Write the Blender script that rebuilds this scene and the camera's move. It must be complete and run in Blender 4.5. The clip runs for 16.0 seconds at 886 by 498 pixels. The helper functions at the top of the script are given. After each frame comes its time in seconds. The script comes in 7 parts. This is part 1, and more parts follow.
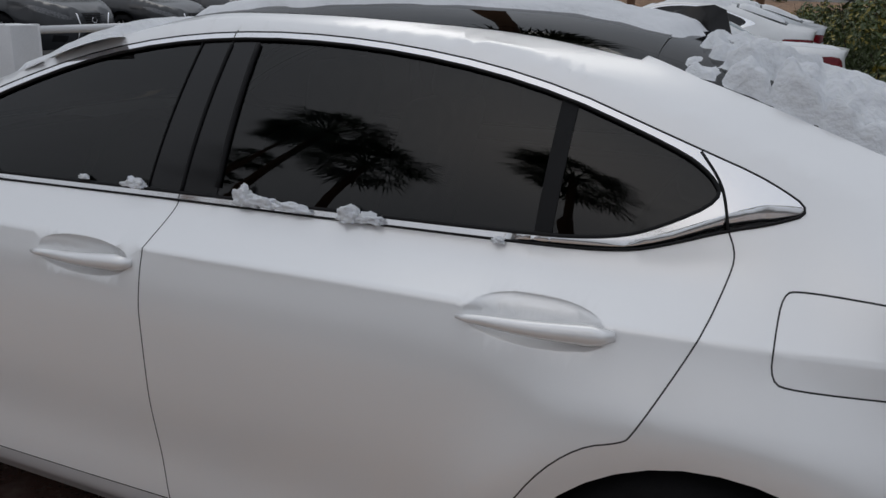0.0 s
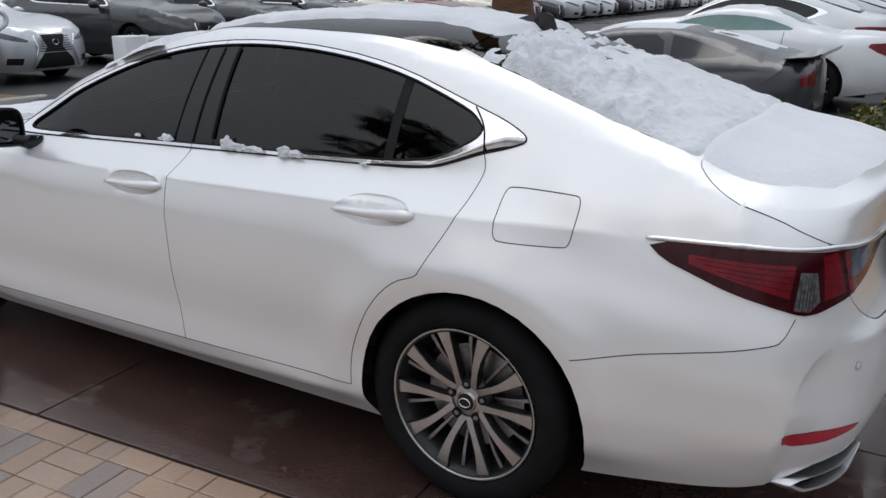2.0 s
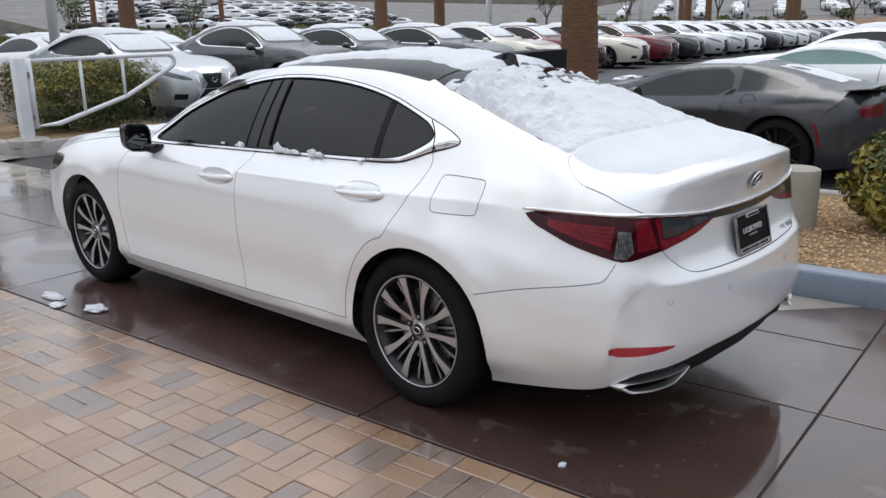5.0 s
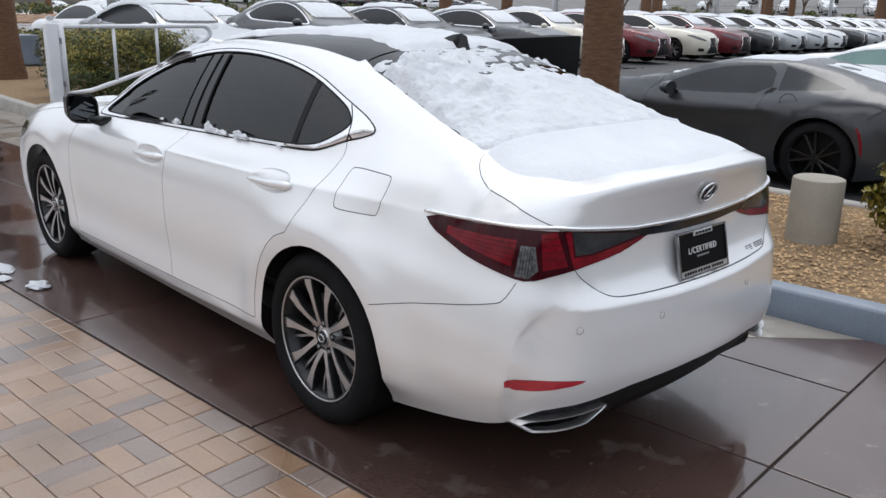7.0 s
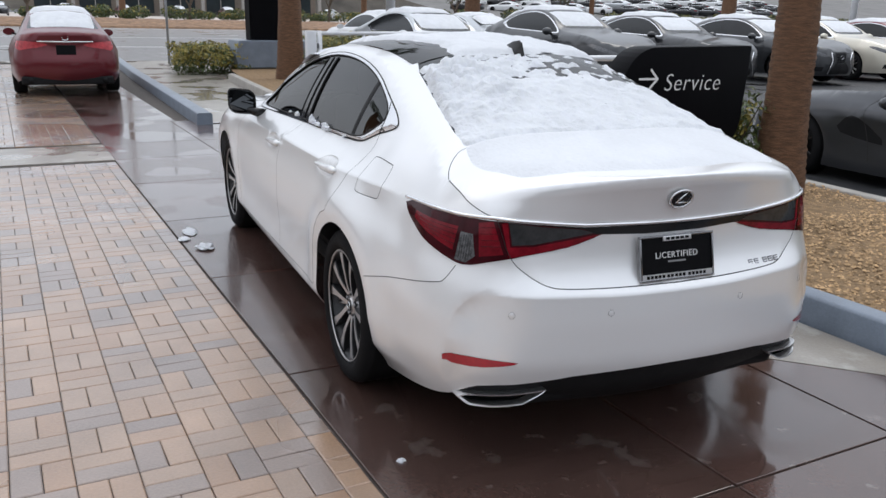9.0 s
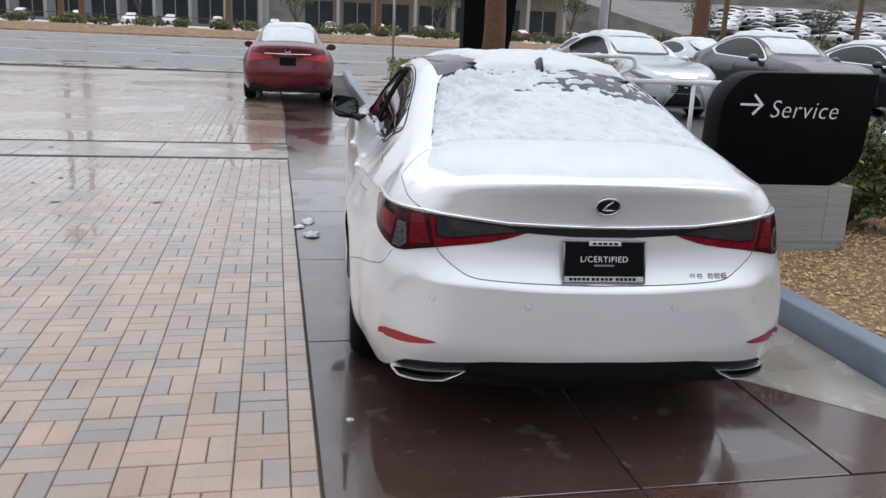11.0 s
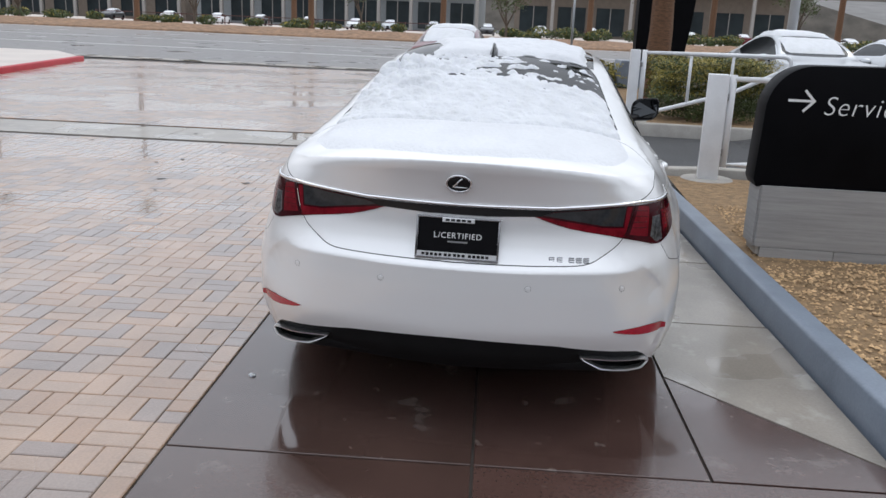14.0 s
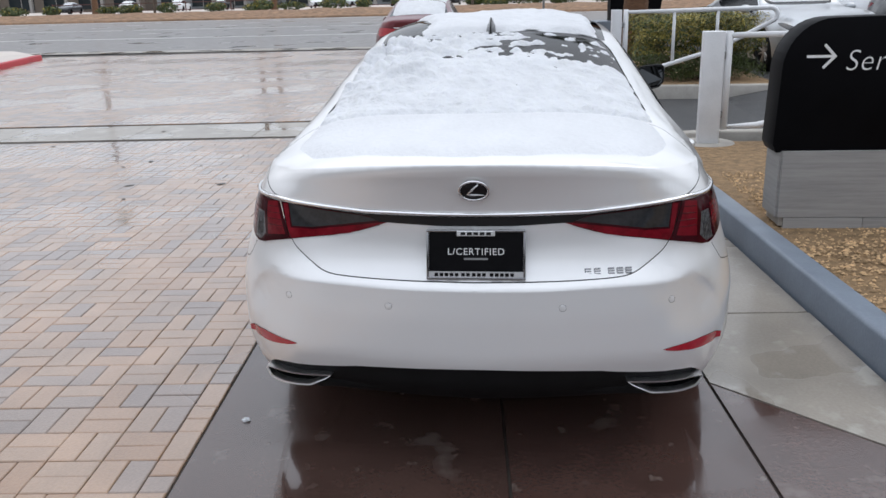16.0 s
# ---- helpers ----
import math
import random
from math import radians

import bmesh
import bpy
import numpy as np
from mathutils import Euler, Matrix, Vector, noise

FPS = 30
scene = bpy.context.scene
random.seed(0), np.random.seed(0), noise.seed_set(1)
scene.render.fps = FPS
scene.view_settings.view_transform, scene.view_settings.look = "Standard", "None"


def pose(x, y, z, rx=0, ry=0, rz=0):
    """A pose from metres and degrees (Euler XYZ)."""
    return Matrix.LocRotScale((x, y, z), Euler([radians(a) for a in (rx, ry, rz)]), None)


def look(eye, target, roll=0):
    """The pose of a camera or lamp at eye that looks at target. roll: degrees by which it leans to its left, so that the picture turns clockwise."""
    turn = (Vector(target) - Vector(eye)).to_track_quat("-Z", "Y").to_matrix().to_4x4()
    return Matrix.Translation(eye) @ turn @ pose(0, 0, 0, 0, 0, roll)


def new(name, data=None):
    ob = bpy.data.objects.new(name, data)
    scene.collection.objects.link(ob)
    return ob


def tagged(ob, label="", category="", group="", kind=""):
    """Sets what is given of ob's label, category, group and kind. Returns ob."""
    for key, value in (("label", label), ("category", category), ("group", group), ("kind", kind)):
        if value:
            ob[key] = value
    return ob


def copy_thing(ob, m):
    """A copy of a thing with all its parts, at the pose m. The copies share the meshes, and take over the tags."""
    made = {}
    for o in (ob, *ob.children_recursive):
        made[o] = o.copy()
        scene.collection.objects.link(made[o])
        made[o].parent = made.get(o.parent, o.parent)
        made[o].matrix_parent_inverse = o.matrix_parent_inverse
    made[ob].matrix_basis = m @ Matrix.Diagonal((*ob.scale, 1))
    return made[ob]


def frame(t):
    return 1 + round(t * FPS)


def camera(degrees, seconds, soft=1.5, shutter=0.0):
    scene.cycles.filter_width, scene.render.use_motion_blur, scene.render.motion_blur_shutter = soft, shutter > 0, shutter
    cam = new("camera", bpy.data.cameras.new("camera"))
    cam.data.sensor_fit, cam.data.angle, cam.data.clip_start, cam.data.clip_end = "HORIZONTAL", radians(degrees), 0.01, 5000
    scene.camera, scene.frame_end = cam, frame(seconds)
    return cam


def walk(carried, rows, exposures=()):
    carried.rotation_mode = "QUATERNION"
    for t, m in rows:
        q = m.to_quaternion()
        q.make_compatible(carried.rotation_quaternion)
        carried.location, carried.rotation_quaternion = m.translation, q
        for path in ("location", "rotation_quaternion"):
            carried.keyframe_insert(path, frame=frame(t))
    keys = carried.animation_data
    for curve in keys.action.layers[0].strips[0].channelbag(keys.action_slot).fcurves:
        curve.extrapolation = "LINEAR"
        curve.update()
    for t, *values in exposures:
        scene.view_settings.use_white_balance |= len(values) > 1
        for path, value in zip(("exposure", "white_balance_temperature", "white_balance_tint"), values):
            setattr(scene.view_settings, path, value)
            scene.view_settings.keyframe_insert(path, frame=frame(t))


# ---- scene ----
cam = camera(56.0, 16.0)
PATH = [
    (0, (0.07, -2.21, 1.445), (-0.684, -0.452, 0.859), 2.1),
    (0.5, (0.336, -2.339, 1.473), (-0.585, -0.653, 0.915), 1.4),
    (1, (0.62, -2.415, 1.499), (-0.333, -0.756, 0.917), 0.4),
    (1.5, (0.85, -2.647, 1.502), (-0.114, -0.997, 0.911), -0.4),
    (2, (1.126, -2.814, 1.519), (0.123, -1.189, 0.924), -0.0),
    (2.5, (1.371, -2.906, 1.532), (0.287, -1.337, 0.931), -0.1),
    (3, (1.545, -3.116, 1.53), (0.393, -1.583, 0.959), -0.2),
    (3.5, (1.74, -3.237, 1.552), (0.576, -1.699, 1.024), 0.6),
    (3.7, (1.812, -3.227, 1.546), (0.639, -1.694, 1.021), 0.8),
    (5.8, (2.525, -3.211, 1.557), (1.149, -1.852, 1.046), -0.8),
    (6, (2.55, -3.119, 1.535), (1.175, -1.762, 1.018), -0.1),
    (6.5, (2.488, -2.829, 1.546), (1.16, -1.429, 1.02), 0.9),
    (7, (2.446, -2.537, 1.526), (1.041, -1.223, 0.98), 1.3),
    (7.5, (2.558, -2.265, 1.54), (0.993, -1.152, 0.982), 1.7),
    (8, (2.791, -2.226, 1.53), (1.156, -1.22, 0.967), 1.7),
    (8.5, (3.042, -2.098, 1.552), (1.363, -1.17, 0.985), 2.0),
    (9, (3.267, -1.841, 1.547), (1.5, -1.078, 1.006), 1.3),
    (9.5, (3.482, -1.718, 1.522), (1.646, -1.114, 1.007), 1.3),
    (9.7, (3.561, -1.647, 1.55), (1.709, -1.094, 1.039), 2.0),
    (11.8, (3.965, -0.489, 1.553), (2.033, -0.378, 1.048), 0.9),
    (12, (3.988, -0.394, 1.54), (2.055, -0.304, 1.035), 0.6),
    (12.5, (4.043, -0.196, 1.535), (2.117, -0.193, 0.997), 1.3),
    (13, (3.925, 0.078, 1.518), (2.003, -0.036, 0.977), 1.7),
    (13.5, (3.931, 0.247, 1.53), (2.006, 0.056, 1.02), 1.0),
    (14, (3.998, 0.343, 1.517), (2.084, 0.09, 0.998), 2.4),
    (14.5, (3.882, 0.401, 1.522), (1.976, 0.104, 0.991), 2.3),
    (15, (3.684, 0.366, 1.525), (1.782, 0.076, 0.979), 1.2),
    (15.5, (3.609, 0.198, 1.533), (1.705, -0.017, 0.958), -0.6),
    (16, (3.527, 0.173, 1.538), (1.625, -0.035, 0.956), -1.5),
]
walk(cam, [(t, look(eye, target, roll)) for t, eye, target, roll in PATH],
     [(0.0, -0.92), (0.5, -0.86), (1.0, -0.68), (1.5, -0.46), (2.0, -0.30), (2.5, -0.18), (3.0, -0.04), (3.5, 0.06), (9.0, 0.10), (12.0, 0.12), (16.0, 0.10)])

# ---- light -------------------------------------------------------------------
world = bpy.data.worlds.new("overcast_sky")
scene.world = world
world.use_nodes = True
wn, wl = world.node_tree.nodes, world.node_tree.links
wn.clear()
sky = wn.new("ShaderNodeTexSky")
sky.sky_type, sky.sun_disc, sky.sun_elevation, sky.sun_rotation = "NISHITA", False, radians(48), radians(200)
sky.dust_density, sky.air_density = 4.0, 1.0
cloud = wn.new("ShaderNodeTexNoise")
cloud.inputs["Scale"].default_value, cloud.inputs["Detail"].default_value = 2.2, 5
ramp = wn.new("ShaderNodeValToRGB")
ramp.color_ramp.elements[0].position, ramp.color_ramp.elements[1].position = 0.32, 0.72
ramp.color_ramp.elements[0].color, ramp.color_ramp.elements[1].color = (7.3, 7.9, 8.9, 1), (9.6, 10.1, 11.0, 1)
blend = wn.new("ShaderNodeMix")
blend.data_type = "RGBA"
blend.inputs[0].default_value = 0.88
back = wn.new("ShaderNodeBackground")
back.inputs["Strength"].default_value = 0.111
wout = wn.new("ShaderNodeOutputWorld")
wl.new(cloud.outputs["Fac"], ramp.inputs[0])
wl.new(sky.outputs[0], blend.inputs[6])
wl.new(ramp.outputs[0], blend.inputs[7])
up = wn.new("ShaderNodeTexCoord")
axes = wn.new("ShaderNodeSeparateXYZ")
dome = wn.new("ShaderNodeMapRange")   # an overcast dome is brighter overhead than at the horizon
dome.inputs[1].default_value, dome.inputs[2].default_value, dome.inputs[3].default_value, dome.inputs[4].default_value = 0.0, 1.0, 0.55, 1.45
bright = wn.new("ShaderNodeMapRange")   # the cloud is thinner towards the road
bright.inputs[1].default_value, bright.inputs[2].default_value, bright.inputs[3].default_value, bright.inputs[4].default_value = 0.0, -1.0, 0.0, 0.13
both = wn.new("ShaderNodeMath")
grade = wn.new("ShaderNodeVectorMath")
grade.operation = "SCALE"
wl.new(up.outputs["Generated"], axes.inputs[0])
wl.new(axes.outputs[2], dome.inputs[0])
wl.new(blend.outputs[2], grade.inputs[0])
wl.new(axes.outputs[0], bright.inputs[0])
wl.new(dome.outputs[0], both.inputs[0])
wl.new(bright.outputs[0], both.inputs[1])
wl.new(both.outputs[0], grade.inputs[3])
wl.new(grade.outputs[0], back.inputs[0])
wl.new(back.outputs[0], wout.inputs[0])
sun = new("sun", bpy.data.lights.new("sun", "SUN"))
sun.data.energy, sun.data.angle, sun.data.color = 0.7, radians(30), (1.0, 0.96, 0.9)
sun.matrix_world = look((0, 0, 20), (6, -11, 0))

# ---- materials ----------------------------------------------------------------
def mat(name, color, rough=0.5, metal=0.0, var=0.12, scale=3.0, bump=0.0, bscale=80.0, coat=0.0, rand=0.0, spec=0.5, island=0.0, wear=0.0, rvar=0.0):
    """A surface with variation at two scales. rand: change of tone from object to object; rvar: change of roughness."""
    m = bpy.data.materials.new(name)
    m.use_nodes = True
    n, l = m.node_tree.nodes, m.node_tree.links
    b = n["Principled BSDF"]
    geo = n.new("ShaderNodeNewGeometry")
    big, fine = n.new("ShaderNodeTexNoise"), n.new("ShaderNodeTexNoise")
    for t, sc in ((big, scale), (fine, bscale)):
        t.inputs["Scale"].default_value, t.inputs["Detail"].default_value = sc, 4
        l.new(geo.outputs["Position"], t.inputs["Vector"])
    add = n.new("ShaderNodeMath")
    add.operation = "MULTIPLY_ADD"
    l.new(fine.outputs["Fac"], add.inputs[0])
    add.inputs[1].default_value = 0.5
    l.new(big.outputs["Fac"], add.inputs[2])
    last = add.outputs[0]
    if rand or island:
        info = n.new("ShaderNodeObjectInfo") if rand else geo
        r = n.new("ShaderNodeMath")
        r.operation = "MULTIPLY_ADD"
        l.new(info.outputs["Random"] if rand else geo.outputs["Random Per Island"], r.inputs[0])
        r.inputs[1].default_value = rand or island
        l.new(last, r.inputs[2])
        last = r.outputs[0]
    mapr = n.new("ShaderNodeMapRange")
    mapr.inputs[1].default_value, mapr.inputs[2].default_value = 0.5, 1.0 + (rand or island)
    mapr.inputs[3].default_value, mapr.inputs[4].default_value = 1 - var, 1 + var
    l.new(last, mapr.inputs[0])
    mul = n.new("ShaderNodeVectorMath")
    mul.operation = "SCALE"
    mul.inputs[0].default_value = color
    l.new(mapr.outputs[0], mul.inputs[3])
    l.new(mul.outputs[0], b.inputs["Base Color"])
    b.inputs["Metallic"].default_value, b.inputs["Roughness"].default_value = metal, rough
    b.inputs["Specular IOR Level"].default_value = spec
    b.inputs["Coat Weight"].default_value, b.inputs["Coat Roughness"].default_value = coat, 0.04
    if rvar:
        rr = n.new("ShaderNodeMapRange")
        rr.inputs[1].default_value, rr.inputs[2].default_value = 0.38, 0.62
        rr.inputs[3].default_value, rr.inputs[4].default_value = max(0.02, rough - rvar), min(1, rough + rvar)
        l.new(big.outputs["Fac"], rr.inputs[0])
        l.new(rr.outputs[0], b.inputs["Roughness"])
    if bump:
        bp = n.new("ShaderNodeBump")
        bp.inputs["Strength"].default_value, bp.inputs["Distance"].default_value = 1.0, bump
        l.new(fine.outputs["Fac"], bp.inputs["Height"])
        l.new(bp.outputs[0], b.inputs["Normal"])
    return m


def wet(name, tones, dry_rough, puddle, bump, bscale, rand=0.0, edge=0.06, pscale=0.55, coat=0.35, weave=None):
    """Wet paving: tones from object to object, and water lying in puddles that follow the ground."""
    m = mat(name, tones[0], dry_rough, var=0.22, scale=2.5, bump=bump, bscale=bscale)
    n, l = m.node_tree.nodes, m.node_tree.links
    b = n["Principled BSDF"]
    geo = next(x for x in n if x.type == "NEW_GEOMETRY")
    mul = next(x for x in n if x.type == "VECT_MATH")
    if len(tones) > 1:
        info = n.new("ShaderNodeObjectInfo")
        ramp = n.new("ShaderNodeValToRGB")
        ramp.color_ramp.interpolation = "CONSTANT"
        while len(ramp.color_ramp.elements) < len(tones):
            ramp.color_ramp.elements.new(0.5)
        for i, t in enumerate(tones):
            ramp.color_ramp.elements[i].position, ramp.color_ramp.elements[i].color = i / len(tones), (*t, 1)
        own = geo.outputs["Random Per Island"] if rand else info.outputs["Random"]
        l.new(own, ramp.inputs[0])
        if weave:   # two out of three pavers take the tone of their pair
            turn, cell, dice, pick, both = n.new("ShaderNodeMapping"), n.new("ShaderNodeVectorMath"), n.new("ShaderNodeTexWhiteNoise"), n.new("ShaderNodeMath"), n.new("ShaderNodeMix")
            turn.vector_type = "TEXTURE"
            turn.inputs["Location"].default_value, turn.inputs["Rotation"].default_value = weave[:2]
            turn.inputs["Scale"].default_value = (weave[2], weave[2], 50)
            cell.operation, pick.operation, pick.inputs[1].default_value = "FLOOR", "GREATER_THAN", 0.66
            apart = n.new("ShaderNodeMath")
            apart.operation = "FRACT"
            seven = n.new("ShaderNodeMath")
            seven.operation, seven.inputs[1].default_value = "MULTIPLY", 7.31
            l.new(geo.outputs["Position"], turn.inputs[0])
            l.new(turn.outputs[0], cell.inputs[0])
            l.new(cell.outputs[0], dice.inputs["Vector"])
            l.new(own, seven.inputs[0])
            l.new(seven.outputs[0], apart.inputs[0])
            l.new(apart.outputs[0], pick.inputs[0])
            l.new(pick.outputs[0], both.inputs[0])
            l.new(dice.outputs["Value"], both.inputs[2])
            l.new(own, both.inputs[3])
            l.new(both.outputs[0], ramp.inputs[0])
        l.new(ramp.outputs[0], mul.inputs[0])
    pn = n.new("ShaderNodeTexNoise")
    pn.inputs["Scale"].default_value, pn.inputs["Detail"].default_value, pn.inputs["Roughness"].default_value = pscale, 3, 0.45
    l.new(geo.outputs["Position"], pn.inputs["Vector"])
    pr = n.new("ShaderNodeMapRange")
    pr.inputs[1].default_value, pr.inputs[2].default_value = puddle, puddle + edge
    pr.inputs[3].default_value, pr.inputs[4].default_value = dry_rough, 0.03
    l.new(pn.outputs["Fac"], pr.inputs[0])
    l.new(pr.outputs[0], b.inputs["Roughness"])
    bp = next((x for x in n if x.type == "BUMP"), None)
    if bp:
        flat = n.new("ShaderNodeMapRange")
        flat.inputs[1].default_value, flat.inputs[2].default_value = puddle, puddle + edge
        flat.inputs[3].default_value, flat.inputs[4].default_value = 1.0, 0.05
        l.new(pn.outputs["Fac"], flat.inputs[0])
        l.new(flat.outputs[0], bp.inputs["Strength"])
    b.inputs["Specular IOR Level"].default_value = 0.5 if coat < 0.9 else 0.75
    b.inputs["Coat Weight"].default_value, b.inputs["Coat Roughness"].default_value = coat, 0.12 if coat < 0.9 else 0.22
    return m


def glass_mat(name, tint, gloss=0.02):
    """Tinted glass: what passes through is dyed, what is reflected is not."""
    m = bpy.data.materials.new(name)
    m.use_nodes = True
    n, l = m.node_tree.nodes, m.node_tree.links
    n.remove(n["Principled BSDF"])
    t, g, mix, fr = n.new("ShaderNodeBsdfTransparent"), n.new("ShaderNodeBsdfGlossy"), n.new("ShaderNodeMixShader"), n.new("ShaderNodeFresnel")
    t.inputs[0].default_value = (*tint, 1)
    g.inputs["Roughness"].default_value = gloss
    fr.inputs[0].default_value = 1.54
    l.new(fr.outputs[0], mix.inputs[0])
    l.new(t.outputs[0], mix.inputs[1])
    l.new(g.outputs[0], mix.inputs[2])
    l.new(mix.outputs[0], n["Material Output"].inputs[0])
    return m


def stretched(m, x, y, z):
    """Draws the fine grain of a material out along an axis."""
    n, l = m.node_tree.nodes, m.node_tree.links
    geo = next(q for q in n if q.type == "NEW_GEOMETRY")
    mp = n.new("ShaderNodeMapping")
    mp.inputs["Scale"].default_value = (x, y, z)
    l.new(geo.outputs["Position"], mp.inputs[0])
    for q in [q for q in n if q.type == "TEX_NOISE"]:
        l.new(mp.outputs[0], q.inputs["Vector"])
    return m


PAINT = mat("pearl_white_paint", (0.87, 0.87, 0.87), 0.30, 0.36, var=0.015, scale=1.5, coat=1.0, bscale=900)
PAINT.node_tree.nodes["Principled BSDF"].inputs["Coat Roughness"].default_value = 0.13
# dark colour that stands in for the shade down in the panel gaps
GAP_SHADE = mat("gap_shade", (0.035, 0.035, 0.035), 0.7, var=0.1)
CHROME = mat("chrome", (0.85, 0.85, 0.86), 0.09, 1.0, var=0.04, scale=6, rvar=0.05)
GLOSS_BLACK = mat("gloss_black", (0.008, 0.008, 0.009), 0.14, var=0.2, spec=0.4)
MATT_BLACK = mat("matt_black_plastic", (0.010, 0.010, 0.011), 0.6, var=0.25, scale=8, bump=0.0006, bscale=700, spec=0.2)
TYRE = mat("tyre_rubber", (0.011, 0.011, 0.012), 0.75, var=0.3, scale=9, bump=0.0008, bscale=350, spec=0.12)
ALLOY = mat("machined_alloy", (0.50, 0.49, 0.49), 0.30, 1.0, var=0.1, scale=30, bscale=300)
ALLOY_DARK = mat("dark_alloy", (0.035, 0.035, 0.037), 0.35, 0.5, var=0.2, scale=30)
GLASS = glass_mat("tinted_glass", (0.085, 0.097, 0.10), 0.004)
ROOF_GLASS = glass_mat("roof_glass", (0.03, 0.03, 0.03))
LENS_RED = mat("red_lens", (0.165, 0.006, 0.013), 0.12, var=0.35, scale=18, spec=0.3)
LENS_DARK = mat("smoked_red_lens", (0.040, 0.003, 0.006), 0.10, var=0.3, scale=14, spec=0.25)
LENS_SMOKE = mat("smoked_lens", (0.03, 0.031, 0.033), 0.07, var=0.25, scale=20, spec=0.45)
LENS_CLEAR = mat("clear_lens", (0.13, 0.132, 0.138), 0.15, 0.3, var=0.6, scale=70, spec=0.4)
REFLECTOR = mat("red_reflector", (0.42, 0.005, 0.02), 0.2, var=0.15, scale=90, coat=1.0)
SNOW = mat("snow", (0.70, 0.718, 0.745), 0.75, var=0.07, scale=9, bump=0.009, bscale=48)
SNOW_SOFT = mat("smooth_snow", (0.715, 0.73, 0.755), 0.75, var=0.05, scale=5, bump=0.003, bscale=60)
SNOW.node_tree.nodes["Principled BSDF"].inputs["Subsurface Weight"].default_value = 0.15
SNOW.node_tree.nodes["Principled BSDF"].inputs["Subsurface Radius"].default_value = (0.02, 0.02, 0.025)
WHITE_PRINT = mat("white_print", (0.8, 0.8, 0.8), 0.5, var=0.05)
BEIGE = mat("cream_upholstery", (0.30, 0.30, 0.30), 0.6, var=0.15, scale=12, bump=0.0006, bscale=400)
CABIN = mat("cabin_trim", (0.05, 0.05, 0.052), 0.6, var=0.2, scale=7)

# ---- surfaces of a car body -------------------------------------------------
def pchip_slopes(xk, yk):
    h, d = np.diff(xk, axis=-1), np.diff(yk, axis=-1) / np.diff(xk, axis=-1)
    m = np.zeros_like(yk)
    w1, w2 = 2 * h[..., 1:] + h[..., :-1], h[..., 1:] + 2 * h[..., :-1]
    same = d[..., 1:] * d[..., :-1] > 0
    safe = np.where(same, d[..., 1:] * d[..., :-1], 1.0)
    m[..., 1:-1] = np.where(same, (w1 + w2) * safe / np.where(same, w1 * d[..., 1:] + w2 * d[..., :-1], 1.0), 0.0)
    m[..., 0], m[..., -1] = d[..., 0], d[..., -1]
    return m


def pchip(xk, yk, x):
    """Smooth curves through knots, row by row: xk, yk (n, k) and x (n)."""
    m = pchip_slopes(xk, yk)
    n = len(x)
    i = np.clip((x[:, None] >= xk[:, 1:-1]).sum(1), 0, xk.shape[1] - 2)
    r = np.arange(n)
    x0, x1, y0, y1, m0, m1 = xk[r, i], xk[r, i + 1], yk[r, i], yk[r, i + 1], m[r, i], m[r, i + 1]
    h = x1 - x0
    t = (x - x0) / h
    inside = (2 * t**3 - 3 * t**2 + 1) * y0 + (t**3 - 2 * t**2 + t) * h * m0 + (3 * t**2 - 2 * t**3) * y1 + (t**3 - t**2) * h * m1
    return np.where(t < 0, y0 + m0 * h * t, np.where(t > 1, y1 + m1 * h * (t - 1), inside))


def curve1(xk, yk, x):
    x = np.atleast_1d(np.asarray(x, float))
    one = np.ones((len(x), 1))
    return pchip(one * np.asarray(xk, float), one * np.asarray(yk, float), x)


